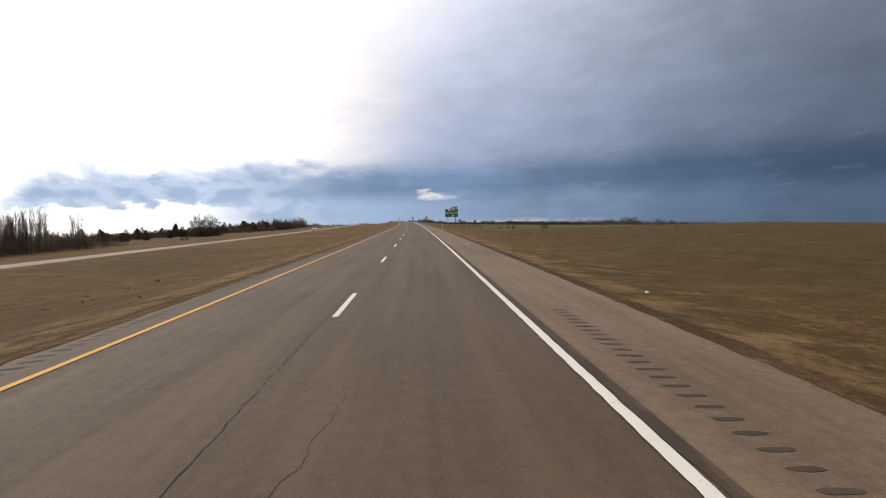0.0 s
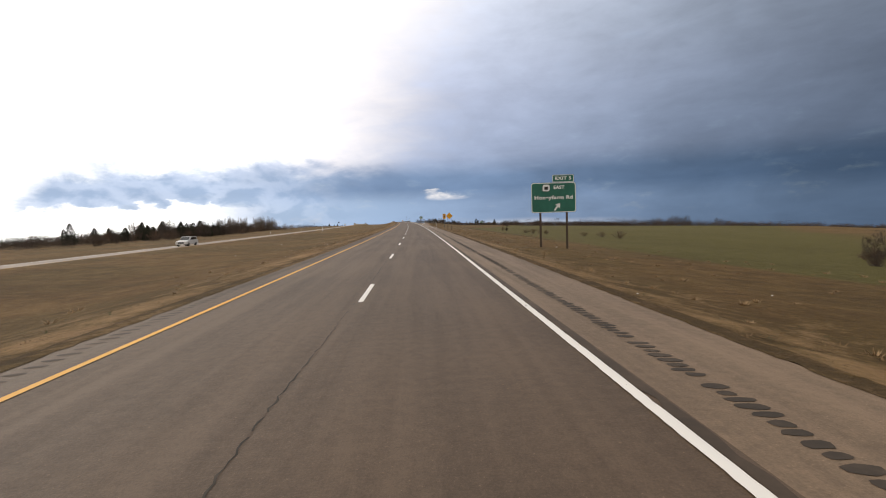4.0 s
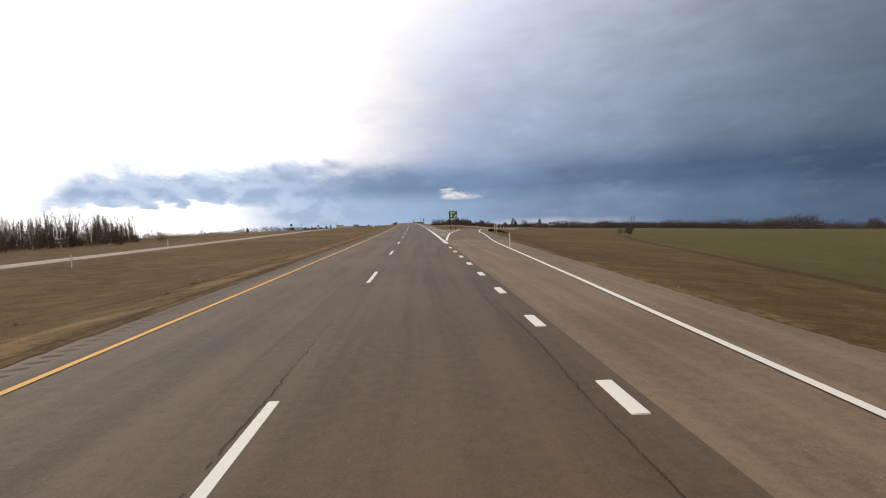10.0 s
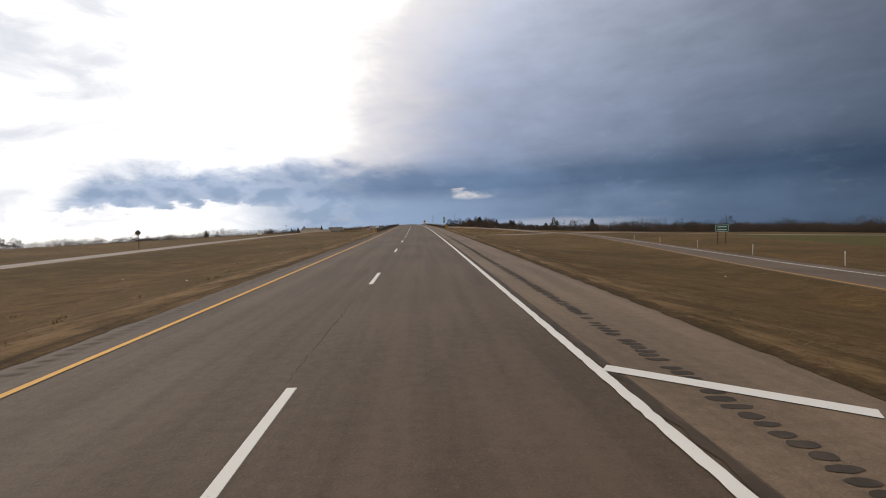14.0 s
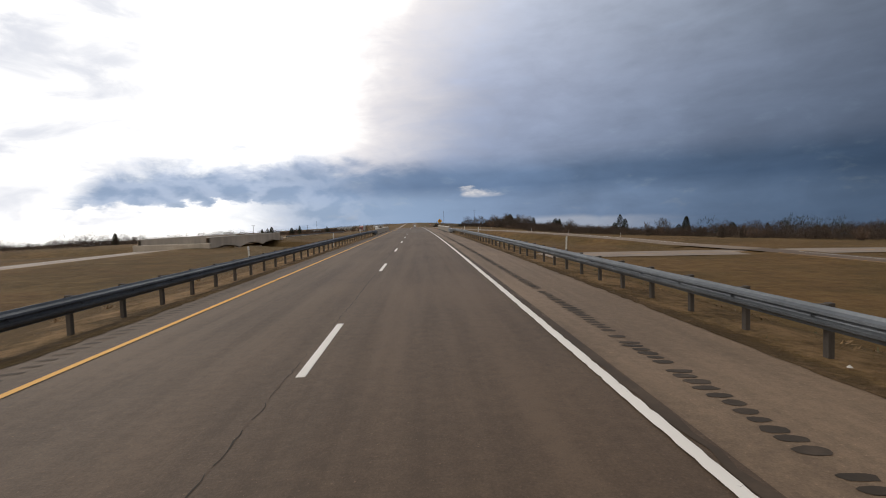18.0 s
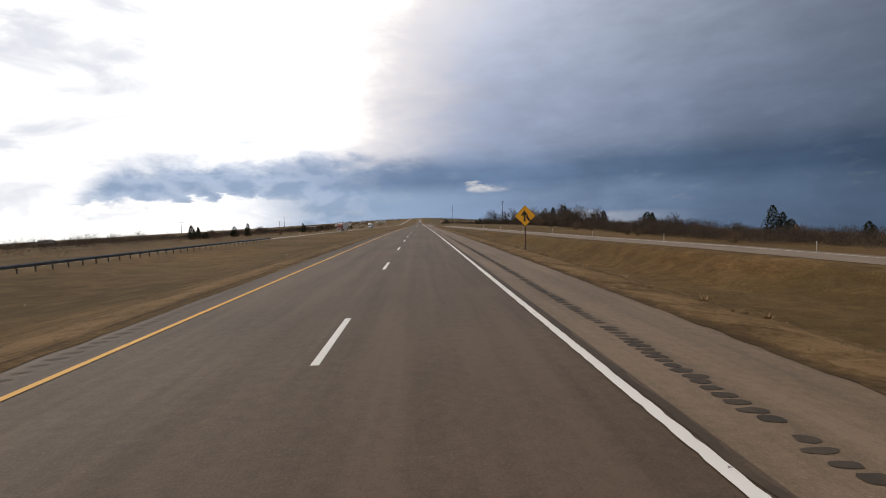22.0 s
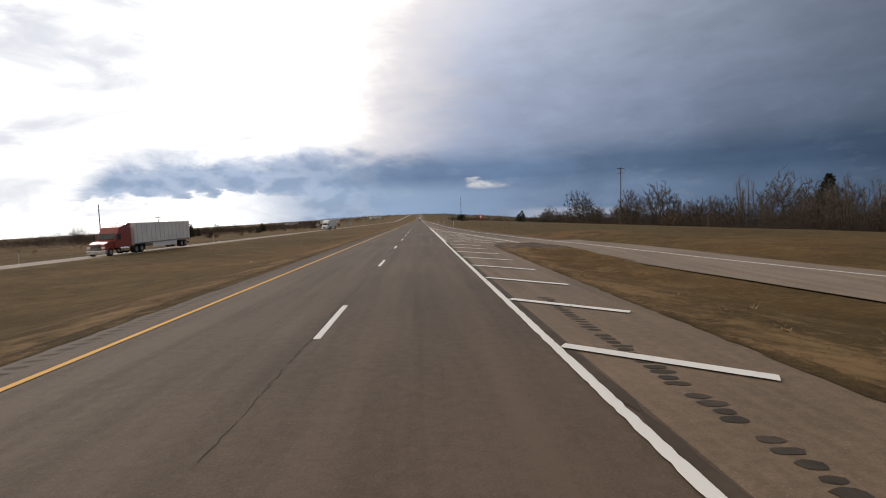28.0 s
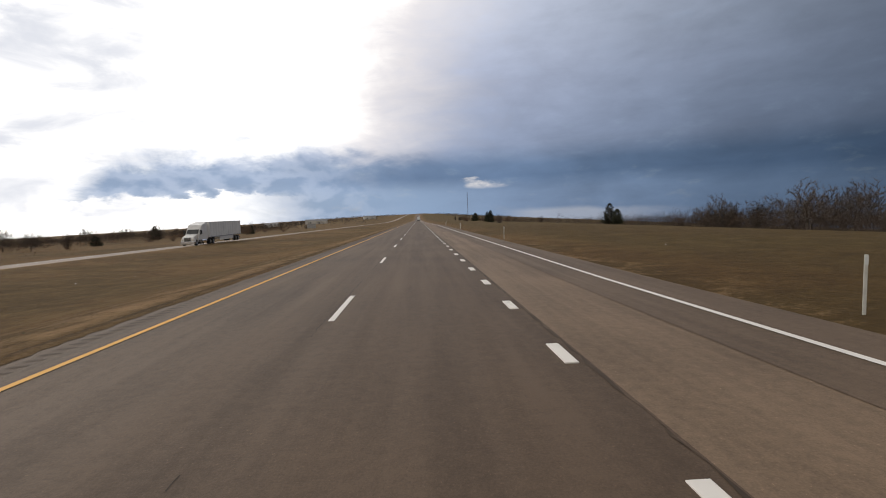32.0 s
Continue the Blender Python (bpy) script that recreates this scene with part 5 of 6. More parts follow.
def sliver(vs, fs, p, q, r):
    """A fine twig: one long thin triangle."""
    d = (q - p).normalized()
    a = d.orthogonal().normalized()
    a.rotate(Matrix.Rotation(random.uniform(0, 6.28), 3, d))
    k = len(vs)
    vs.extend((p + a * r, p - a * r, q))
    fs.append((k, k + 1, k + 2))


def bare_tree(name, seed, height, wide, low, label, twig_mat):
    """A leafless tree: limbs that fork towards points strewn through a domed crown, wide across and beginning at low, each tip a spray of twigs."""
    random.seed(seed)
    thing = empty(name)
    tagged(thing, label, "tree", "bare trees")
    nodes = [Vector((0, 0, -0.4)), Vector((random.gauss(0, 0.1), random.gauss(0, 0.1), low * 0.6)), Vector((random.gauss(0, 0.2), random.gauss(0, 0.2), low))]
    parent, reach = [-1, 0, 1], [0.0, 0.0, 0.0]
    aims = []
    while len(aims) < 330:
        a, e, k = random.uniform(0, 6.283), math.asin(random.uniform(-0.12, 1.0)), random.uniform(0.15, 1.0) ** 0.45
        k *= 1 + 0.28 * noise.noise(Vector((math.cos(a) * 1.5 + seed, math.sin(a) * 1.5, e * 2)))
        aims.append(Vector((math.cos(a) * math.cos(e) * wide / 2 * k, math.sin(a) * math.cos(e) * wide / 2 * k, low + (height - low) * max(-0.1, math.sin(e)) * k)))
    aims.sort(key=lambda v: (v - nodes[2]).length)
    for aim in aims:
        best = min(range(2, len(nodes)), key=lambda i: (aim - nodes[i]).length * 1.0 + 0.45 * reach[i] + (0.6 if nodes[i].z > aim.z + 0.3 else 0))
        far = (aim - nodes[best]).length
        if far > 0.7:
            mid = nodes[best].lerp(aim, 0.5) + Vector((random.gauss(0, 0.08), random.gauss(0, 0.08), random.gauss(-0.04, 0.08))) * far
            nodes.append(mid)
            parent.append(best)
            reach.append(reach[best] + far / 2)
            best = len(nodes) - 1
        nodes.append(aim)
        parent.append(best)
        reach.append(reach[best] + (aim - nodes[parent[-1]]).length)
    load = [1] * len(nodes)
    for i in range(len(nodes) - 1, 0, -1):
        load[parent[i]] += load[i]
    limbs, twigs = ([], []), ([], [])
    for i in range(1, len(nodes)):
        p, q = nodes[parent[i]], nodes[i]
        r0, r1 = (0.009 + 0.0062 * load[j] ** 0.54 for j in (max(parent[i], 1), i))
        stick(*limbs, p, q, min(r0, r1 * 1.6), r1, 6 if load[i] > 40 else 3)
        if i > 2 and load[i] < 12:
            d = (q - p).normalized()
            for _ in range(15):
                way = (d * 0.8 + Vector((random.gauss(0, 0.55), random.gauss(0, 0.55), random.gauss(0.25, 0.5)))).normalized()
                foot = p.lerp(q, random.uniform(0.3, 1.0))
                sliver(*twigs, foot, foot + way * height * random.uniform(0.05, 0.13), random.uniform(0.009, 0.015))
    mesh_part("trunk", *limbs, BARK, thing)
    mesh_part("crown", *twigs, twig_mat, thing)
    return thing


def cedar_tree(seed, height, wide):
    random.seed(seed)
    thing = empty("cedar_tree")
    tagged(thing, "dark green conical cedar tree with ragged outline", "tree", "cedars")
    vs, fs = [], []
    stick(vs, fs, Vector((0, 0, -0.4)), Vector((0, 0, height * 0.8)), 0.1, 0.03, 6)
    mesh_part("trunk", vs, fs, BARK, thing)
    vs, fs = [], []
    spires = [(0, 0, 1.0, 1.0)]
    for _ in range(seed % 3):
        spires.append((random.uniform(-0.32, 0.32) * wide, random.uniform(-0.32, 0.32) * wide, random.uniform(0.5, 0.85), random.uniform(0.45, 0.7)))
    for i in range(2600):
        spire = spires[0] if random.random() < 0.62 or len(spires) == 1 else random.choice(spires[1:])
        # boughs in uneven whorls, each with its own reach
        f = min(0.99, max(0.0, random.random() ** 1.3))
        bough = math.floor(f * 13) / 13
        a = random.uniform(0, 2 * math.pi)
        reach = 0.72 + 0.55 * noise.noise(Vector((math.cos(a) * 2.2 + seed, math.sin(a) * 2.2, bough * 19)))
        edge_r = wide / 1.62 * (1 - f) ** 0.58 * reach * (0.75 + 0.25 * min(1, f * 6))
        r = edge_r * math.sqrt(random.uniform(0.12, 1))
        c = Vector((r * math.cos(a) * spire[3] + spire[0], r * math.sin(a) * spire[3] + spire[1], height * spire[2] * (0.02 + 0.96 * f) + 0.12 * r))
        out = Vector((math.cos(a) + random.gauss(0, 0.4), math.sin(a) + random.gauss(0, 0.4), random.uniform(0.1, 1.2))).normalized()
        tip = c + out * random.uniform(0.18, 0.5) * (1 - 0.4 * f)
        side_way = out.orthogonal().normalized()
        side_way.rotate(Matrix.Rotation(random.uniform(0, 6.28), 3, out))
        side_way *= random.uniform(0.07, 0.17) * (1 - 0.4 * f)
        k = len(vs)
        vs += [c + side_way, c - side_way, tip]
        fs.append((k, k + 1, k + 2))
    mesh_part("crown", vs, fs, CEDAR, thing)
    return thing


def shrub(seed, height, wide, mat, label):
    random.seed(seed)
    thing = empty("shrub")
    tagged(thing, label, "shrub", "shrubs")
    vs, fs, tv, tf = [], [], [], []
    for i in range(34):
        a = random.uniform(0, 6.28)
        lean_out = random.uniform(0.1, 1.0)
        top = Vector((math.cos(a) * wide / 2 * lean_out, math.sin(a) * wide / 2 * lean_out, height * (1.05 - 0.45 * lean_out ** 2) * random.uniform(0.7, 1.05)))
        foot = Vector((top.x * 0.25, top.y * 0.25, -0.2))
        mid = (foot + top) / 2 + Vector((0, 0, height * 0.08))
        stick(vs, fs, foot, mid, 0.022, 0.015, 3)
        stick(vs, fs, mid, top, 0.015, 0.006, 3)
        for j in range(46):
            f = random.random()
            p = mid.lerp(top, f) if random.random() < 0.7 else foot.lerp(mid, random.uniform(0.35, 1))
            d = Vector((random.gauss(0, 1), random.gauss(0, 1), random.gauss(0.5, 0.8))).normalized()
            sliver(tv, tf, p, p + d * random.uniform(0.2, 0.6) * height / 3, random.uniform(0.009, 0.022) * height / 3)
    mesh_part("stem_base", vs, fs, BARK, thing)
    mesh_part("crown", tv, tf, mat, thing)
    return thing


BROAD = [bare_tree("bare_tree", sd, 8.0, wd, lo, "leafless broad-crowned tree with fine grey-brown twigs", TWIG) for sd, wd, lo in ((11, 9.2, 1.9), (12, 7.6, 2.3), (13, 8.4, 1.5), (14, 6.4, 2.0))]


def sapling_clump(seed, height):
    """Upright bare stems that rise together, twiggy nearly from the ground."""
    random.seed(seed)
    thing = empty("sapling_clump")
    tagged(thing, "clump of slender leafless stems with upswept twigs", "tree", "bare trees")
    limbs, twigs = ([], []), ([], [])
    for k in range(8):
        foot = Vector((random.uniform(-1.5, 1.5), random.uniform(-1.5, 1.5), -0.3))
        tall = height * random.uniform(0.55, 1.0)
        top = foot + Vector((random.gauss(0, 0.07) * tall, random.gauss(0, 0.07) * tall, tall))
        mid = foot.lerp(top, 0.5) + Vector((random.gauss(0, 0.12), random.gauss(0, 0.12), 0))
        stick(*limbs, foot, mid, 0.06, 0.04, 4)
        stick(*limbs, mid, top, 0.04, 0.01, 4)
        for j in range(90):
            f = random.uniform(0.18, 1.0)
            p = foot.lerp(mid, f * 2) if f < 0.5 else mid.lerp(top, f * 2 - 1)
            d = Vector((random.gauss(0, 0.42), random.gauss(0, 0.42), 1)).normalized()
            q = p + d * tall * random.uniform(0.06, 0.22)
            sliver(*twigs, p, q, 0.016)
            for _ in range(2):
                e = (d + Vector((random.gauss(0, 0.4), random.gauss(0, 0.4), random.gauss(0, 0.2)))).normalized()
                sliver(*twigs, p.lerp(q, 0.5), p.lerp(q, 0.5) + e * tall * random.uniform(0.04, 0.12), 0.01)
    mesh_part("trunk", *limbs, BARK, thing)
    mesh_part("crown", *twigs, TWIG_GREY, thing)
    return thing


THIN = [sapling_clump(31 + i, 7.6) for i in range(3)]
CEDARS = [cedar_tree(51, 5.0, 3.9), cedar_tree(52, 5.6, 3.9), cedar_tree(53, 4.3, 4.4), cedar_tree(54, 5.8, 3.4), cedar_tree(56, 4.6, 4.0)]
SHRUBS = [shrub(71, 2.6, 4.2, BRUSH, "low brown leafless shrub in dry grass"), shrub(72, 3.2, 3.6, TWIG, "tangled bare shrub with grey-brown twigs"), shrub(73, 2.2, 5.0, BRUSH, "wide brown bramble thicket")]
USED = set()


def plant(kinds, u, s, size, sink=0.0):
    ob = random.choice(kinds)
    p = at(u, s, land(u, s) - sink)
    m = pose(p.x, p.y, p.z, random.uniform(-3, 3), random.uniform(-3, 3), random.uniform(0, 360)) @ Matrix.Diagonal((size * random.uniform(0.9, 1.1), size * random.uniform(0.9, 1.1), size * random.uniform(0.88, 1.12), 1))
    if ob not in USED:
        USED.add(ob)
        ob.matrix_world = m
        return ob
    return copy_thing_scaled(ob, m)


def copy_thing_scaled(ob, m):
    keep = ob.scale.copy()
    ob.scale = (1, 1, 1)
    c = copy_thing(ob, m)
    ob.scale = keep
    return c


random.seed(5)
# opposite side, along the far road's verge
for i in range(30):
    plant(THIN, random.uniform(-92, -69), random.uniform(84, 113), random.uniform(0.9, 1.2))
for i in range(16):
    plant(SHRUBS, random.uniform(-90, -66), random.uniform(80, 116), random.uniform(0.9, 1.4))
plant(BROAD, -78.8, 200, 1.25)
plant(BROAD, -76.5, 202, 1.05)
plant(BROAD, -81, 198, 0.95)
for u, s, k in ((-77, 196, 1.7), (-81, 204, 1.6), (-75, 203, 1.5), (-80, 194, 1.5), (-77, 208, 1.4), (-66, 150, 0.5), (-68, 158, 0.45)):
    plant(SHRUBS, u, s, k)
for i in range(34):
    plant(CEDARS, random.uniform(-150, -84), random.uniform(150, 330), random.uniform(0.6, 1.1))
for i in range(16):
    plant(SHRUBS, random.uniform(-100, -72), random.uniform(240, 350), random.uniform(0.9, 1.6))
for i in range(5):
    plant(BROAD, random.uniform(-95, -76), random.uniform(255, 345), random.uniform(0.65, 0.9))
for i in range(60):
    plant(THIN, random.uniform(-112, -84), random.uniform(420, 472), random.uniform(0.75, 1.2))
for u, s, k in ((-108, 368, 1.45), (-104, 380, 1.3), (-112, 358, 1.4), (-99, 371, 1.25), (-95, 350, 1.2), (-118, 350, 1.4)):
    plant(CEDARS, u, s, k)
for u, s, k in ((-92, 372, 0.85), (-96, 392, 0.95), (-90, 400, 0.85), (-88, 386, 0.75)):
    plant(BROAD, u, s, k)
for u, s, k in ((-76, 318, 0.75), (-80, 324, 0.95), (-78, 332, 0.7), (-86, 316, 1.0), (-82, 338, 0.85), (-88, 330, 0.95), (-92, 300, 1.05), (-86, 292, 0.9), (-96, 308, 1.1), (-84, 346, 0.95), (-94, 340, 1.1), (-88, 282, 0.85)):
    plant(CEDARS, u, s, k)
for i in range(20):
    plant(SHRUBS, random.uniform(-100, -72), random.uniform(330, 480), random.uniform(0.8, 1.5))
plant(BROAD, -236, 724, 1.1)
plant(BROAD, -230, 728, 0.9)
for u, s, k in ((-105, 905, 0.9), (-92, 870, 1.1), (-90, 878, 0.8), (-118, 935, 1.0), (-80, 1010, 0.8), (-140, 1120, 1.1), (-96, 1065, 0.75), (-150, 800, 1.1), (-70, 1180, 0.7), (-88, 905, 1.2), (-84, 911, 1.05), (-85, 1032, 1.1), (-78, 1090, 0.7), (-95, 1150, 1.0)):
    plant(CEDARS, u, s, k)
for i in range(34):
    plant(SHRUBS, random.uniform(-125, -62), random.uniform(880, 1350), random.uniform(0.7, 1.4))
for u, s, k in ((-110, 1010, 0.7), (-125, 1060, 0.8), (-100, 1120, 0.65), (-140, 1210, 0.9), (-90, 1260, 0.7), (-88, 1055, 0.6), (-82, 1075, 0.55), (-96, 1085, 0.7), (-84, 1130, 0.6), (-92, 1180, 0.65), (-80, 1210, 0.6), (-120, 955, 0.7), (-130, 900, 0.75), (-118, 860, 0.6)):
    plant(BROAD, u, s, k)
# right side: field shrubs, then the long belt of brush and cedars
for u, s, k in ((47, 168.5, 0.75), (48, 169.5, 0.6), (72, 458, 0.9), (70, 461, 0.7), (88, 500, 0.8), (31.6, 284.2, 0.5), (33, 285, 0.45), (34, 262, 0.62), (36.2, 262.8, 0.7), (38.4, 263, 0.66), (40.3, 263.8, 0.5), (50, 259, 0.6), (52.4, 252, 0.7), (53.3, 243, 1.0)):
    plant(SHRUBS, u, s, k)
plant(BROAD, 47.1, 168.7, 0.42)
plant(BROAD, 72, 459, 0.4)
for u, s, k in ((379, 737, 2.3), (372, 740, 2.0), (388, 733, 2.1), (455, 735, 1.7), (330, 700, 1.3), (395, 676, 1.4)):
    plant(BROAD, u, s, k)
BELT = [(672, 128), (690, 108), (715, 90), (750, 76), (800, 66), (850, 58), (900, 53), (960, 52), (1020, 50)]
for i in range(60):
    s = random.uniform(672, 900)
    plant(SHRUBS, interp(s, BELT) + random.uniform(-3, 34), s, random.uniform(0.9, 1.7))
for u, s, k in ((139.5, 786.5, 1.5), (142.5, 789, 0.9), (171.6, 797.7, 1.7), (174.5, 800, 1.4), (168, 795, 1.0), (122.5, 826.7, 1.75), (70.5, 896.6, 1.9), (73, 899, 1.4), (92, 855, 1.75), (95, 858, 1.35),
                (267, 853, 2.0), (108, 800, 1.25), (84, 880, 1.4), (63, 905, 1.2), (128, 752, 0.9), (152, 745, 1.0), (190, 760, 1.1), (206, 742, 1.2), (99, 742, 0.75), (116, 735, 0.8), (160, 830, 1.2)):
    plant(CEDARS, u, s, k)
for u, s, k in ((119.5, 771, 1.05), (275, 888, 1.35), (268, 880, 1.2), (150, 770, 0.9), (100, 850, 0.85), (84, 842, 0.8), (66, 870, 0.85), (72, 880, 0.9), (60, 888, 0.8)):
    plant(BROAD, u, s, k)
for i in range(34):
    s = random.uniform(868, 965)
    plant(BROAD + THIN, interp(s, [(868, 58), (965, 52)]) + random.uniform(0, 26), s, random.uniform(0.8, 1.25))
for i in range(30):
    s = random.uniform(865, 1080)
    plant(SHRUBS, 50 + random.uniform(0, 25), s, random.uniform(0.9, 1.6))
for u, s, k in ((49.9, 990.2, 1.2), (53, 994, 0.95), (70.7, 1009.2, 0.95), (93, 1004.8, 1.25), (88, 1000, 1.05), (49.6, 1023.3, 0.85), (97, 1066, 1.4), (90, 1060, 1.15), (60, 1035, 0.7), (72, 995.7, 1.05),
                (63.6, 1070, 0.62), (56, 1052, 0.65), (80, 1030, 0.85), (76, 1045, 0.9), (86, 1078, 1.1), (104, 1085, 1.2)):
    plant(BROAD, u, s, k)
for u, s, k in ((62, 915, 0.9), (70, 925, 1.0), (79, 920, 1.1), (72, 940, 1.0), (66, 951, 0.85), (85, 936, 1.15), (60, 936, 0.75), (92, 950, 1.2)):
    plant(BROAD, u, s, k)
for u, s, k in ((74, 929, 1.6), (55.4, 1100.5, 1.2), (50, 1082, 0.85), (30, 1165, 0.85), (26, 1130, 0.75), (34, 1240, 1.0)):
    plant(CEDARS, u, s, k)
for i in range(30):
    plant(SHRUBS, random.uniform(24, 60), random.uniform(1090, 1420), random.uniform(0.7, 1.3))


def woods(name, line, depth, count, low, high, mat, label, seed, per=26, thick=1.0, up=0.0):
    """Far woods and brush as one mesh of small ragged pieces along a line of (u, s) points; up: how far the twigs stand upright."""
    random.seed(seed)
    rng = np.random.default_rng(seed)
    total = sum(math.hypot(b[0] - a[0], b[1] - a[1]) for a, b in zip(line, line[1:]))
    feet, tall = [], []
    for i in range(count):
        want = random.uniform(0, total)
        for a, b in zip(line, line[1:]):
            seg = math.hypot(b[0] - a[0], b[1] - a[1])
            if want <= seg:
                break
            want -= seg
        f = want / seg
        u = a[0] + (b[0] - a[0]) * f + random.uniform(0, depth) * (1 if a[0] > 0 else -1)
        s = a[1] + (b[1] - a[1]) * f + random.uniform(0, depth)
        feet.append(at(u, s, land(u, s) - 0.3)[:])
        tall.append(random.uniform(low, high) * (0.7 + 0.6 * abs(noise.noise(Vector((u * 0.03, s * 0.03, seed))))))
    c = np.repeat(np.array(feet), per, axis=0)
    h = np.repeat(np.array(tall), per)
    n = len(h)
    # each bush a lumpy dome of short twigs that point outward
    turn = rng.uniform(0, 2 * np.pi, n)
    f = rng.random(n) ** 0.8
    deep = np.sqrt(rng.uniform(0.3, 1.0, n))
    wide = h * np.repeat(rng.uniform(0.34, 0.62, count), per) * np.sqrt(1 - (0.96 * f) ** 2) * deep
    lump = 1 + 0.22 * np.sin(3 * turn + np.repeat(rng.uniform(0, 6, count), per) + 5 * f)
    out = np.stack([np.cos(turn), np.sin(turn), np.zeros(n)], axis=1)
    c += out * (wide * lump)[:, None]
    c[:, 2] += h * 0.9 * f * (0.55 + 0.45 * deep) * (0.9 + 0.1 * lump)
    d = out * (1 - f)[:, None] + np.stack([rng.normal(0, 0.45, n), rng.normal(0, 0.45, n), 0.35 + 0.7 * f + up + rng.normal(0, 0.3, n)], axis=1)
    d /= np.linalg.norm(d, axis=1)[:, None]
    side_way = np.cross(d, rng.normal(0, 1, (n, 3)))
    side_way *= (h * rng.uniform(0.03, 0.085, n) * thick * (1 - 0.4 * f) / np.linalg.norm(side_way, axis=1))[:, None]
    tip = c + d * (h * rng.uniform(0.06, 0.18, n) * (1 + up * 0.4))[:, None]
    vs = np.stack([c + side_way, c - side_way, tip], axis=1).reshape(-1, 3).tolist()
    fs = np.arange(3 * n).reshape(-1, 3).tolist()
    return tagged(mesh_part(name, vs, fs, mat), label, "woods", kind="stuff")


woods("far_brush", [(118, 690), (160, 676), (260, 668)], 60, 1100, 5.0, 8.0, BRUSH_DARK, "long belt of brown leafless brush", 91, 150, 0.17, 0.2)
woods("far_brush", [(240, 668), (420, 700), (700, 715)], 80, 1500, 8.5, 13.5, BRUSH_DARK, "long belt of dark leafless brush", 111, 150, 0.11)
woods("far_brush", [(680, 715), (1100, 700), (1700, 620)], 110, 1200, 12, 19, BRUSH_DARK, "long belt of dark leafless brush", 112, 80, 0.3)
woods("far_cedars", [(90, 690), (200, 690), (420, 720), (760, 740)], 70, 170, 8, 12.5, CEDAR, "dark cedars scattered through the far brush", 92, 160, 0.2)
woods("near_brush", [(54, 900), (59, 850), (67, 800), (77, 750), (91, 715), (110, 688), (132, 672)], 30, 2300, 3.2, 5.8, BRUSH_DARK, "dense dark brown brush along the right of way", 93, 130, 0.12, 0.3)
woods("left_brush", [(-62, 865), (-60, 960), (-75, 1100), (-62, 1300)], 60, 800, 1.4, 2.8, BRUSH, "low brown brush beyond the opposite road", 94, 50, 0.45)
woods("base_brush", [(-92, 140), (-92, 240), (-84, 340)], 50, 900, 2.4, 5.0, BRUSH_DARK, "dark brush below the cedars", 113, 70, 0.26)
woods("thicket", [(-76, 193), (-78, 204)], 7, 56, 4.0, 6.0, BRUSH_DARK, "dense thicket round a lone tree", 114, 170, 0.22)
woods("left_far_woods", [(-240, 560), (-330, 800), (-320, 1100), (-260, 1500), (-150, 2100)], 160, 1700, 5, 10, BRUSH_DARK, "distant leafless woods on the horizon", 95)
woods("left_tree_line", [(-150, 620), (-170, 850), (-165, 1100), (-130, 1500)], 70, 1100, 3.0, 6.0, BRUSH_DARK, "dark leafless tree line across the fields", 115, 70, 0.5)
woods("left_tree_line", [(-112, 640), (-96, 760), (-96, 900), (-104, 1100), (-96, 1320)], 26, 620, 3.6, 6.6, BRUSH_DARK, "dark leafless tree line beyond the opposite road", 116, 100, 0.2)
woods("left_brush", [(-58, 700), (-60, 790), (-58, 880)], 40, 420, 1.2, 2.6, BRUSH, "low grey-brown brush beyond the opposite guard rail", 120, 80, 0.2)
woods("left_far_cedars", [(-260, 620), (-340, 900), (-280, 1300), (-180, 1900)], 160, 260, 5, 9, CEDAR, "distant dark cedars on the horizon", 96)
woods("ahead_woods", [(60, 1500), (90, 2000), (60, 2600), (120, 3200)], 320, 1000, 5, 9, TWIG, "distant woods beside the road ahead", 97)
woods("ahead_woods", [(-60, 1500), (-90, 2100), (-60, 2700), (-150, 3300)], 320, 900, 5, 9, TWIG, "distant woods across the valley ahead", 98)
woods("early_brush", [(-100, 120), (-170, 260), (-200, 420), (-260, 560)], 120, 800, 2, 4.5, BRUSH, "leafless brush behind the cedars", 99, 40, 0.55)
woods("base_brush", [(-66, 82), (-68, 112)], 24, 300, 1.8, 3.4, BRUSH_DARK, "dark brush at the foot of the bare trees", 100, 60, 0.4)
woods("base_brush", [(-72, 335), (-74, 480)], 34, 420, 1.4, 2.8, BRUSH, "brown brush at the foot of the bare woods", 101, 80, 0.24)
woods("base_brush", [(54, 868), (52, 965), (54, 1080)], 30, 900, 2.2, 4.4, BRUSH_DARK, "dark brush at the foot of the bare trees", 102, 170, 0.1, 0.3)


woods("thicket", [(-86, 424), (-88, 468)], 26, 130, 4.0, 7.0, TWIG_GREY, "stand of bare upright saplings beyond the opposite road", 103, 80, 0.10, 2.6)
woods("left_tree_line", [(-118, 140), (-124, 195), (-108, 255)], 26, 460, 3.0, 5.2, BRUSH_DARK, "dark leafless tree line across the fields", 121, 90, 0.16)
woods("thicket", [(-96, 335), (-100, 365), (-104, 392)], 20, 150, 5.0, 7.6, BRUSH_DARK, "tall leafless thicket behind the cedars", 118, 130, 0.12, 0.4)
woods("far_cedars", [(-190, 200), (-150, 250), (-128, 330), (-108, 390)], 30, 300, 4.2, 7.0, CEDAR, "dark line of cedars across the fields", 119, 90, 0.3)
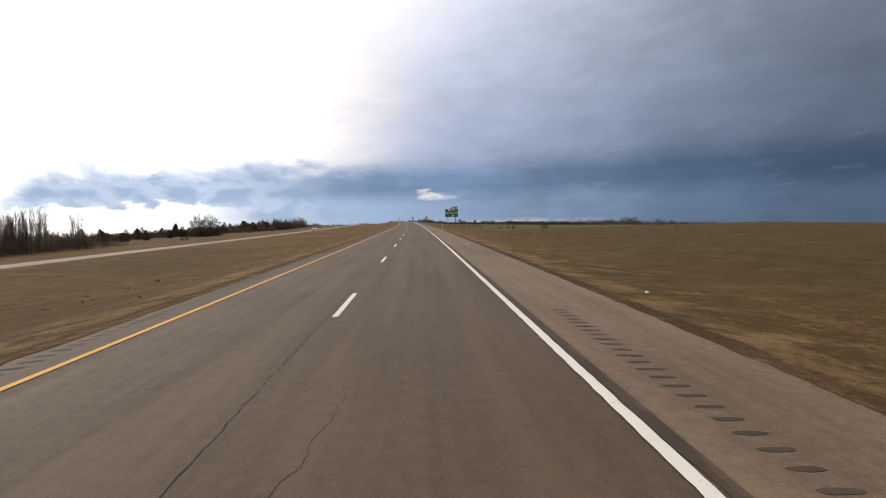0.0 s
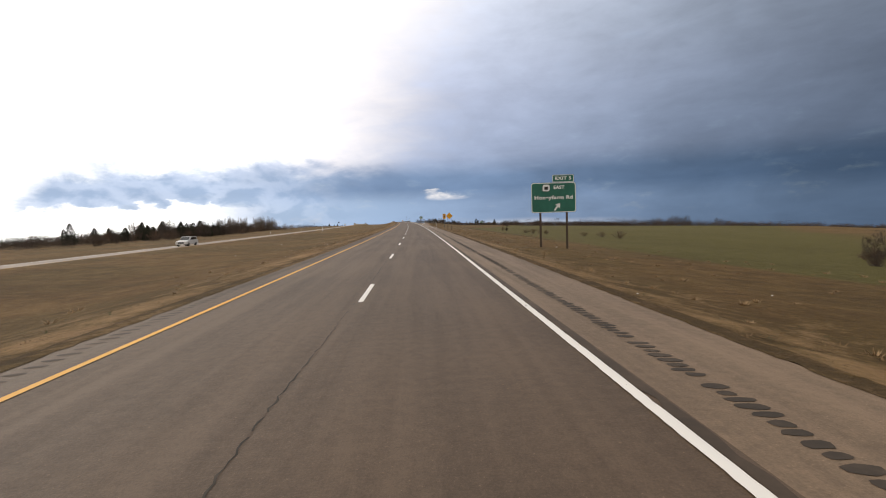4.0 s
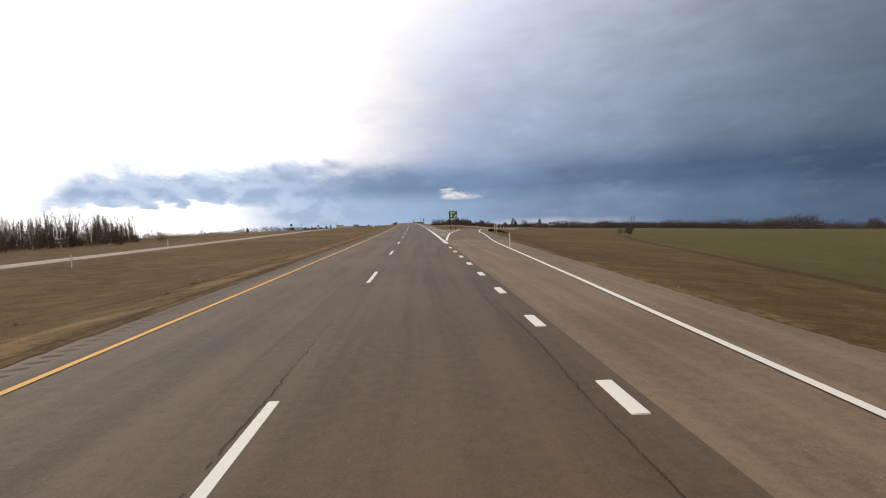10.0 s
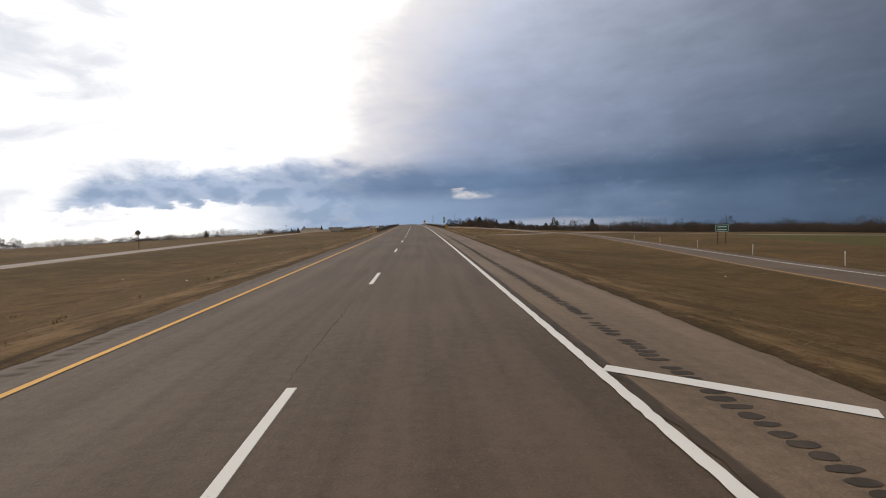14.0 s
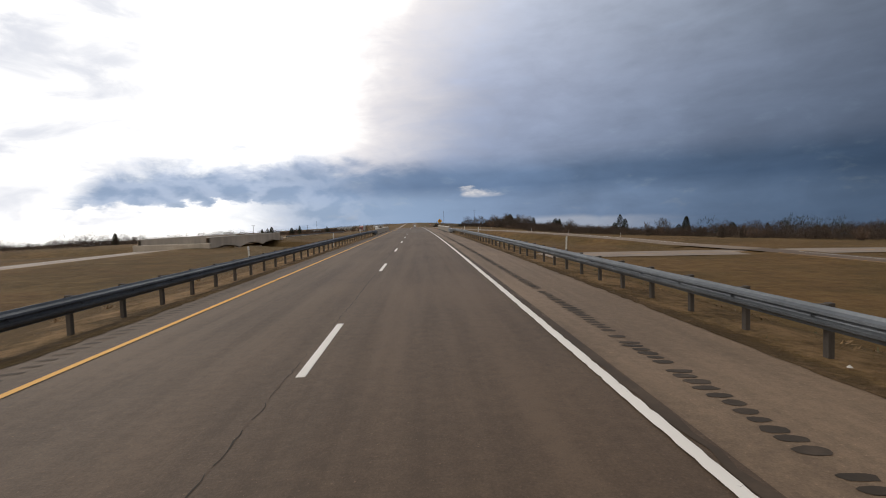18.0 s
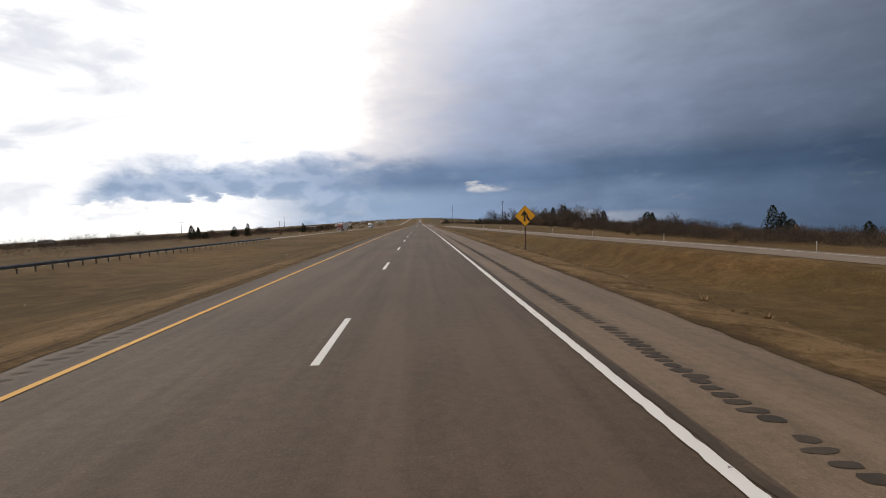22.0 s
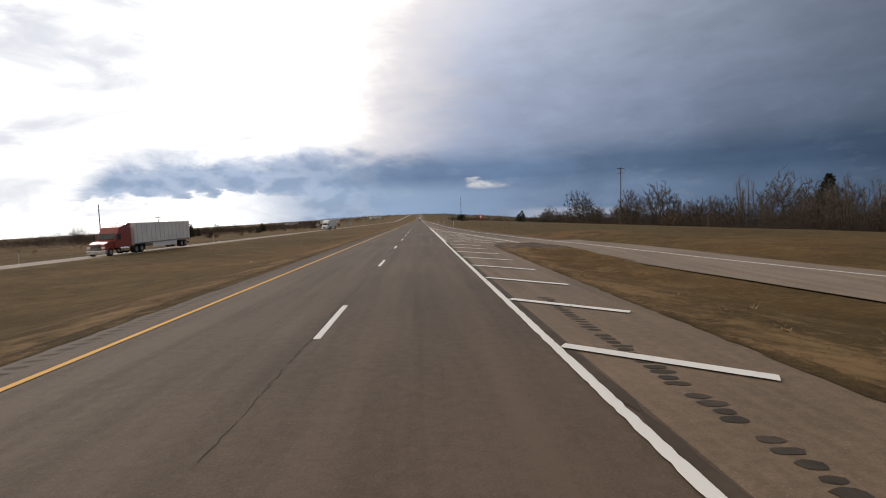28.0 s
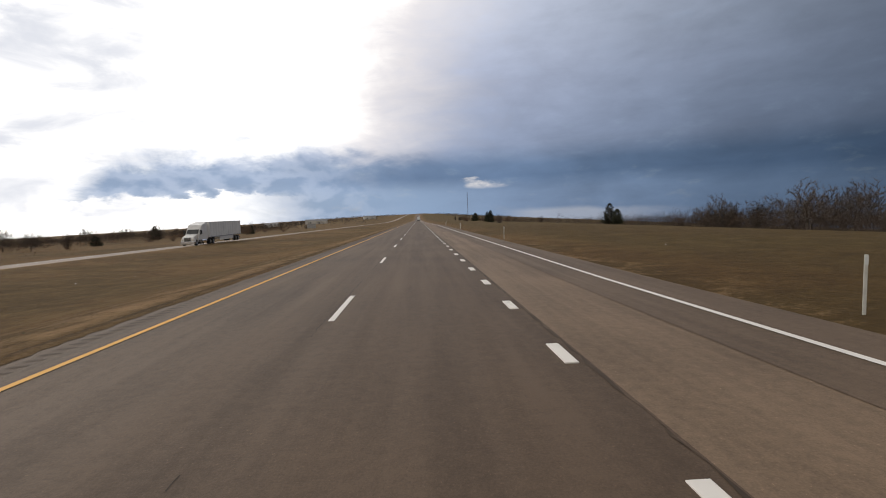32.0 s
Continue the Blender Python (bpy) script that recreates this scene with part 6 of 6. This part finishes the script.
woods("thicket", [(-74, 300), (-76, 345), (-84, 378)], 26, 400, 3.2, 5.8, BRUSH_DARK, "dense leafless thicket beyond the opposite road", 108, 120, 0.15, 0.5)
woods("thicket", [(-70, 84), (-71, 110)], 20, 110, 2.5, 4.8, TWIG_GREY, "dense leafless thicket beyond the opposite road", 104, 110, 0.13, 1.8)
woods("thicket", [(-78, 225), (-76, 300)], 30, 220, 2.0, 4.0, TWIG, "dense leafless thicket beyond the opposite road", 105, 110, 0.18)
woods("base_brush", [(54, 1085), (54, 1180), (56, 1300), (50, 1450)], 30, 480, 2.4, 4.6, BRUSH_DARK, "dark brush along the bank ahead", 122, 90, 0.18)
woods("thicket", [(58, 872), (54, 965)], 30, 420, 3.0, 5.6, BRUSH_DARK, "dense leafless thicket on the bank", 106, 190, 0.075, 0.4)
woods("thicket", [(56, 995), (54, 1090)], 34, 300, 3.0, 5.4, BRUSH_DARK, "dense leafless thicket on the bank", 107, 190, 0.075, 0.4)


# ---- utility poles ----
def utility_pole(u, s, height, label, arms=2, turn=20.0):
    m = ground_at(u, s, 0.0, turn)
    thing = empty("utility_pole", m)
    tagged(thing, label, "utility pole", "utility poles")
    bm = bmesh.new()
    tube(bm, (0, 0, -0.8), (0, 0, height), 0.15, 0.10, 10)
    part("pole", bm, POLE_WOOD, thing).matrix_world = m
    for i in range(arms):
        z = height - 0.35 - i * 1.1
        bm = bmesh.new()
        box(bm, -1.2, -0.06, z - 0.07, 1.2, 0.06, z + 0.07, 0.01)
        part("crossarm", bm, POLE_WOOD, thing).matrix_world = m
        for x in (-1.05, -0.5, 0.5, 1.05):
            bm = bmesh.new()
            tube(bm, (x, 0, z + 0.07), (x, 0, z + 0.24), 0.04, 0.025, 6)
            part("insulator", bm, LAMP_LENS, thing).matrix_world = m
    return thing


utility_pole(53.3, 968.5, 14.6, "tall wooden utility pole with two crossarms")
utility_pole(-85.0, 982.0, 11.0, "plain wooden utility pole beyond the opposite road", 0)
utility_pole(-120.0, 920.0, 9.0, "wooden utility pole with one crossarm", 1)
utility_pole(-110.0, 1060.0, 9.5, "wooden utility pole with one crossarm", 1)
bm = bmesh.new()
for x, y in ((-0.6, -0.35), (0.6, -0.35), (0, 0.7)):
    tube(bm, (x, y, -1), (x * 0.6, y * 0.6, 34), 0.09, 0.07, 5)
for i in range(22):
    z = i * 1.5
    for (x0, y0), (x1, y1) in zip(((-0.6, -0.35), (0.6, -0.35), (0, 0.7)), ((0.6, -0.35), (0, 0.7), (-0.6, -0.35))):
        tube(bm, (x0, y0, z), (x1 * 0.95, y1 * 0.95, z + 1.5), 0.04, 0.04, 4)
mast = part("lattice_mast", bm, GALV)
mast.matrix_world = ground_at(62, 1560)
tagged(mast, "thin grey steel lattice mast far ahead", "radio mast")


# ---- vehicles ----
def wheel(thing, m, x, y, r, w):
    bm = bmesh.new()
    tube(bm, (x - w / 2, y, r), (x + w / 2, y, r), r, r, 20)
    bmesh.ops.bevel(bm, geom=[e for e in bm.edges if len(e.link_faces) == 2 and e.calc_face_angle(0) > 1.0], offset=r * 0.08, segments=2, affect="EDGES")
    t = part("wheel", bm, RUBBER, thing, "black tyre on a pale rim")
    t.matrix_world = m
    bm = bmesh.new()
    tube(bm, (x - w / 2 - 0.015, y, r), (x + w / 2 + 0.015, y, r), r * 0.55, r * 0.55, 14)
    tube(bm, (x - w / 2 - 0.05, y, r), (x + w / 2 + 0.05, y, r), r * 0.2, r * 0.2, 10)
    part("rim", bm, SIGN_BACK, t).matrix_world = m


def side_profile(bm, pts, half):
    """A body from its side outline of (y, z) points, half wide to each side, its edges rounded."""
    f = bm.faces.new([bm.verts.new((-half, y, z)) for y, z in pts])
    ext = bmesh.ops.extrude_face_region(bm, geom=[f])
    bmesh.ops.translate(bm, vec=(2 * half, 0, 0), verts=[v for v in ext["geom"] if isinstance(v, bmesh.types.BMVert)])
    bmesh.ops.recalc_face_normals(bm, faces=bm.faces[:])
    bmesh.ops.bevel(bm, geom=[e for e in bm.edges if e.calc_face_angle(0) > 0.3], offset=0.07, segments=2, affect="EDGES")
    return bm


def semi_truck(m, paint, label):
    """A conventional sleeper tractor with a box trailer; its nose is at y = 0 and it faces -y."""
    thing = empty("semi_truck", m)
    tagged(thing, label, "truck", "semi trucks")

    def add(name, bm, mat, note="", parent=None):
        o = part(name, bm, mat, parent or thing, note)
        o.matrix_world = m
        return o
    cab = add("cab", side_profile(bmesh.new(), [(2.0, 0.95), (5.7, 0.95), (5.7, 3.6), (4.4, 3.85), (3.3, 3.55), (2.7, 2.75), (2.05, 1.95)], 1.2), paint)
    add("hood", side_profile(bmesh.new(), [(0.15, 0.75), (2.2, 0.75), (2.2, 1.98), (1.2, 1.82), (0.35, 1.55), (0.15, 1.2)], 1.0), paint)
    add("fairing", side_profile(bmesh.new(), [(4.3, 3.7), (5.9, 3.7), (5.9, 4.05), (5.2, 4.05)], 1.15), paint)
    add("front_bumper", box(bmesh.new(), -1.2, 0.0, 0.3, 1.2, 0.5, 0.8, 0.06), CHROME)
    grille = add("grille", box(bmesh.new(), -0.55, 0.08, 0.82, 0.55, 0.17, 1.45, 0.03), CHASSIS)
    for i in range(5):
        add("grille_bar", box(bmesh.new(), -0.52, 0.05, 0.9 + i * 0.11, 0.52, 0.085, 0.93 + i * 0.11), CHROME, "", grille)
    for x in (-0.85, 0.85):
        add("headlight", box(bmesh.new(), x - 0.2, 0.1, 0.95, x + 0.2, 0.32, 1.25, 0.05), LAMP_LENS)
        add("fender", side_profile_at(x, 0.33, [(0.3, 0.6), (0.45, 1.05), (0.9, 1.25), (1.5, 1.2), (1.9, 0.75), (1.75, 0.72), (1.4, 1.05), (0.9, 1.1), (0.5, 0.6)]), paint)
        add("mirror", box(bmesh.new(), x * 1.7 - 0.1, 2.15, 1.9, x * 1.7 + 0.1, 2.3, 2.75, 0.04), CHASSIS)
        add("fuel_tank", tube(bmesh.new(), (x * 1.2, 3.0, 0.75), (x * 1.2, 4.9, 0.75), 0.33, 0.33, 14), CHROME)
    bm = bmesh.new()
    quad = [(-1.02, 2.09, 2.05), (1.02, 2.09, 2.05), (0.98, 2.66, 2.78), (-0.98, 2.66, 2.78)]
    bm.faces.new([bm.verts.new(Vector(p) + Vector((0, -0.03, 0.03))) for p in quad])
    add("windshield", bm, GLASS_DARK)
    for x in (-1.215, 1.215):
        bm = bmesh.new()
        bm.faces.new([bm.verts.new((x, y, z)) for y, z in ((2.35, 2.0), (3.35, 2.0), (3.35, 2.7), (2.8, 2.7))])
        add("side_window", bm, GLASS_DARK, "", cab)
    add("chassis_frame", box(bmesh.new(), -0.45, 2.2, 0.65, 0.45, 8.2, 0.95, 0.03), CHASSIS)
    trailer = add("trailer_body", box(bmesh.new(), -1.28, 6.4, 1.2, 1.28, 22.3, 4.1, 0.05), TRAILER, "white box trailer with fine seams")
    for x in (-1.29, 1.29):
        bm = bmesh.new()
        for i in range(13):
            y = 6.9 + i * 1.2
            box(bm, x - 0.006, y, 1.35, x + 0.006, y + 0.03, 4.0)
        add("wall_seams", bm, SIGN_BACK, "", trailer)
        add("bottom_rail", box(bmesh.new(), x - 0.02, 6.45, 1.18, x + 0.02, 22.25, 1.34), SIGN_BACK, "", trailer)
        add("side_skirt", box(bmesh.new(), x * 0.96 - 0.015, 10.8, 0.5, x * 0.96 + 0.015, 17.8, 1.2), TRAILER, "", trailer)
        add("tail_light", box(bmesh.new(), x * 0.8 - 0.12, 22.3, 1.0, x * 0.8 + 0.12, 22.36, 1.12, 0.01), LAMP_RED, "", trailer)
    for i in (-1, 1):
        add("rear_door", box(bmesh.new(), min(0, i * 1.2) + 0.01, 22.3, 1.3, max(0, i * 1.2) - 0.01, 22.34, 4.0, 0.01), TRAILER, "", trailer)
    add("rear_bumper", box(bmesh.new(), -1.1, 22.1, 0.5, 1.1, 22.25, 0.65, 0.02), CHASSIS, "", trailer)
    add("landing_gear", box(bmesh.new(), -0.7, 9.6, 0.3, 0.7, 9.8, 1.2, 0.02), CHASSIS, "", trailer)
    for y, xs in ((1.1, (1.02,)), (6.6, (0.95,)), (7.9, (0.95,)), (19.4, (0.95,)), (20.7, (0.95,))):
        for x in xs:
            for k in (-1, 1):
                wheel(thing, m, k * x, y, 0.52, 0.32 if y < 2 else 0.6)
    return thing


def side_profile_at(x, half, pts):
    bm = side_profile_plain(bmesh.new(), pts, half)
    bmesh.ops.translate(bm, vec=(x, 0, 0), verts=bm.verts[:])
    return bm


def side_profile_plain(bm, pts, half):
    f = bm.faces.new([bm.verts.new((-half, y, z)) for y, z in pts])
    ext = bmesh.ops.extrude_face_region(bm, geom=[f])
    bmesh.ops.translate(bm, vec=(2 * half, 0, 0), verts=[v for v in ext["geom"] if isinstance(v, bmesh.types.BMVert)])
    bmesh.ops.recalc_face_normals(bm, faces=bm.faces[:])
    return bm


def white_car(m):
    thing = empty("suv", m)
    tagged(thing, "white estate car on the opposite carriageway", "car")
    for name, bm, mat in (("body", side_profile(bmesh.new(), [(0.0, 0.35), (4.7, 0.35), (4.7, 1.0), (4.5, 1.15), (1.2, 1.05), (0.1, 0.85)], 0.92), TRUCK_WHITE),
                          ("roof", side_profile(bmesh.new(), [(1.15, 1.0), (4.55, 1.05), (4.3, 1.62), (2.2, 1.66)], 0.8), TRUCK_WHITE),
                          ("front_grille", box(bmesh.new(), -0.5, -0.02, 0.5, 0.5, 0.06, 0.75, 0.02), CHASSIS)):
        part(name, bm, mat, thing).matrix_world = m
    bm = bmesh.new()
    bm.faces.new([bm.verts.new(p) for p in ((-0.72, 1.2, 1.08), (0.72, 1.2, 1.08), (0.66, 2.08, 1.6), (-0.66, 2.08, 1.6))])
    part("windshield", bm, GLASS_DARK, thing).matrix_world = m
    for x in (-0.815, 0.815):
        bm = bmesh.new()
        bm.faces.new([bm.verts.new((x, y, z)) for y, z in ((1.7, 1.1), (4.3, 1.1), (4.1, 1.52), (2.35, 1.54))])
        part("side_window", bm, GLASS_DARK, thing).matrix_world = m
        part("headlight", box(bmesh.new(), x * 0.85 - 0.15, -0.01, 0.65, x * 0.85 + 0.15, 0.1, 0.8, 0.02), LAMP_LENS, thing).matrix_world = m
    for y in (0.95, 3.75):
        for x in (-0.82, 0.82):
            wheel(thing, m, x, y, 0.34, 0.22)


def lane_far(u, s, turn=0.0):
    return stand(u, s, -1.4 - 0.03 * (-32.7 - u) + 0.005, turn)


semi_truck(lane_far(-38.4, 907.0), TRUCK_RED, "red semi truck with a plain white box trailer")
semi_truck(lane_far(-38.4, 1052.0), TRUCK_WHITE, "white semi truck with a white box trailer")
white_car(lane_far(-38.4, 208.0))
semi_truck(stand(1.75, 1450.0, 0.005, 180), TRUCK_WHITE, "white semi truck far ahead, seen from behind")


def farm_building(u, s, w, d, h, label, turn):
    m = ground_at(u, s, -0.3, turn)
    thing = empty("farm_building", m)
    tagged(thing, label, "building", "farm buildings")
    part("wall", box(bmesh.new(), -w / 2, -d / 2, 0, w / 2, d / 2, h, 0.03), WALL_PALE, thing).matrix_world = m
    bm = side_profile_plain(bmesh.new(), [(-d / 2 - 0.4, h), (d / 2 + 0.4, h), (0, h + d * 0.22)], w / 2 + 0.4)
    part("roof", bm, ROOF_GREY, thing).matrix_world = m
    for x in (-w * 0.3, w * 0.1):
        part("door", box(bmesh.new(), x, -d / 2 - 0.05, 0, x + 3, -d / 2 + 0.02, h * 0.75, 0.01), ROOF_GREY, thing).matrix_world = m
    return thing


for u, s, w_b, d_b, h_b, turn in ((-190, 1900, 40, 14, 6, 8), (-250, 1820, 24, 12, 5, -12), (-120, 2200, 30, 14, 6, 20), (-430, 1250, 14, 10, 6, 30), (-300, 1010, 10, 8, 4, 10)):
    farm_building(u, s, w_b, d_b, h_b, "pale farm building with a grey roof", turn)


# ---- grass along the verges ----
def tufts(name, u0, u1, s0, s1, count, tall, mat, label, seed, lean_to=1.0):
    rng = np.random.default_rng(seed)
    vs, fs = [], []
    us = u0 + (u1 - u0) * rng.random(count) ** lean_to
    ss = s0 + (s1 - s0) * rng.random(count)
    for u, s in zip(us, ss):
        u, s = float(u), float(s)
        if 616 < s < 668 and abs(u) < 9:
            continue
        if u > 0 and u < interp(s, EDGE) + 0.05:
            continue
        if u > 0 and (s > 346 and s < 640 and abs(u - interp(s, RAMP_OUT) - 0.3) < 3.6 or s > 640 and s < 905 and abs(u - interp(s, RAMP_IN) - 0.4) < 3.5):
            continue
        if noise.noise(Vector((u * 0.9, s * 0.6, seed))) < 0.0:
            continue
        p = at(u, s, land(u, s))
        h = tall * rng.uniform(0.4, 1.0)
        for j in range(7):
            a = rng.uniform(0, 6.28)
            d = Vector((math.cos(a), math.sin(a), 0))
            side_way = Vector((-d.y, d.x, 0)) * 0.014 * (1 + h * 5)
            b = p + d * rng.uniform(0, 0.16) - Vector((0, 0, 0.03))
            tip = b + d * h * rng.uniform(0.6, 2.0) + Vector((0, 0, h * rng.uniform(0.3, 1.0)))
            k = len(vs)
            vs += [b + side_way, b - side_way, tip]
            fs.append((k, k + 1, k + 2))
    return tagged(mesh_part(name, vs, fs, mat), label, "grass", kind="stuff")


def clumps(name, spots, mat, label, seed):
    """Pale bunches of dead grass."""
    rng = np.random.default_rng(seed)
    vs, fs = [], []
    for u, s in spots:
        p = at(u, s, land(u, s))
        size = rng.uniform(0.1, 0.3)
        for j in range(26):
            a = rng.uniform(0, 6.28)
            d = Vector((math.cos(a), math.sin(a), 0))
            side_way = Vector((-d.y, d.x, 0)) * rng.uniform(0.012, 0.03)
            b = p + d * rng.uniform(0, size) * 0.8 - Vector((0, 0, 0.03))
            tip = b + d * size * rng.uniform(0.3, 1.0) + Vector((0, 0, size * rng.uniform(0.3, 0.9)))
            k = len(vs)
            vs += [b + side_way, b - side_way, tip]
            fs.append((k, k + 1, k + 2))
    return tagged(mesh_part(name, vs, fs, mat), label, "grass", kind="stuff")


random.seed(61)
clumps("straw_clumps", [(8.5 + 24 * random.random() ** 1.4, random.uniform(30, 240)) for _ in range(420)] + [(random.uniform(8, 14), random.uniform(660, 860)) for _ in range(150)] +
       [(random.uniform(-16, -6.5), random.uniform(20, 600)) for _ in range(260)], STRAW, "pale bunches of dead grass", 8)
tufts("verge_grass", 6.25, 11.5, -5, 1015, 34000, 0.075, BLADE, "dry straw-coloured grass along the shoulder", 1, 1.6)
tufts("verge_grass", 6.6, 16, -5, 1015, 18000, 0.07, BLADE_GREEN, "short green-brown grass on the bank", 2, 1.3)
tufts("median_grass", -4.7, -10.5, -5, 1015, 30000, 0.075, BLADE, "dry straw-coloured grass along the median", 3, 1.5)
tufts("median_grass", -5.2, -15, -5, 1015, 14000, 0.07, BLADE_GREEN, "short green-brown grass in the median", 4, 1.3)


# ---- pale stones and scraps of litter in the grass ----
random.seed(140)
vs, fs = [], []
for i in range(150):
    u = random.choice((random.uniform(7.5, 22), random.uniform(-22, -6), random.uniform(6.6, 9)))
    s = random.uniform(10, 1010)
    if 600 < s < 690 or (u > 0 and (340 < s < 440 or 850 < s < 990)):
        continue
    p = at(u, s, land(u, s) + 0.02)
    r = random.uniform(0.025, 0.075)
    k = len(vs)
    for j in range(6):
        a = 2 * math.pi * j / 6
        vs.append(p + Vector((r * random.uniform(0.6, 1.3) * math.cos(a), r * random.uniform(0.6, 1.3) * math.sin(a), 0)))
    vs.append(p + Vector((0, 0, r * 0.8)))
    fs += [(k + j, k + (j + 1) % 6, k + 6) for j in range(6)]
tagged(mesh_part("pale_stones", vs, fs, PALE_CAP), "pale stones and scraps lying in the grass", "stones", kind="stuff")

# a pale scrap of cardboard lying on the shoulder
random.seed(7)
u, s = 5.31, 38.2
rim_pts = [(0.16 * math.cos(a) * random.uniform(0.6, 1.3), 0.3 * math.sin(a) * random.uniform(0.5, 1.3)) for a in (0.3, 1.2, 2.0, 3.0, 3.9, 4.8, 5.6)]
bm = bmesh.new()
low_ring = [bm.verts.new(at(u + x, s + y, crown(u + x) + 0.002)) for x, y in rim_pts]
top_ring = [bm.verts.new(at(u + x, s + y, crown(u + x) + 0.012 + 0.02 * random.random())) for x, y in rim_pts]
bm.faces.new(top_ring)
for i in range(len(rim_pts)):
    j = (i + 1) % len(rim_pts)
    bm.faces.new((low_ring[i], low_ring[j], top_ring[j], top_ring[i]))
tagged(part("cardboard_scrap", bm, WALL_PALE), "torn pale scrap of cardboard lying on the shoulder", "litter")
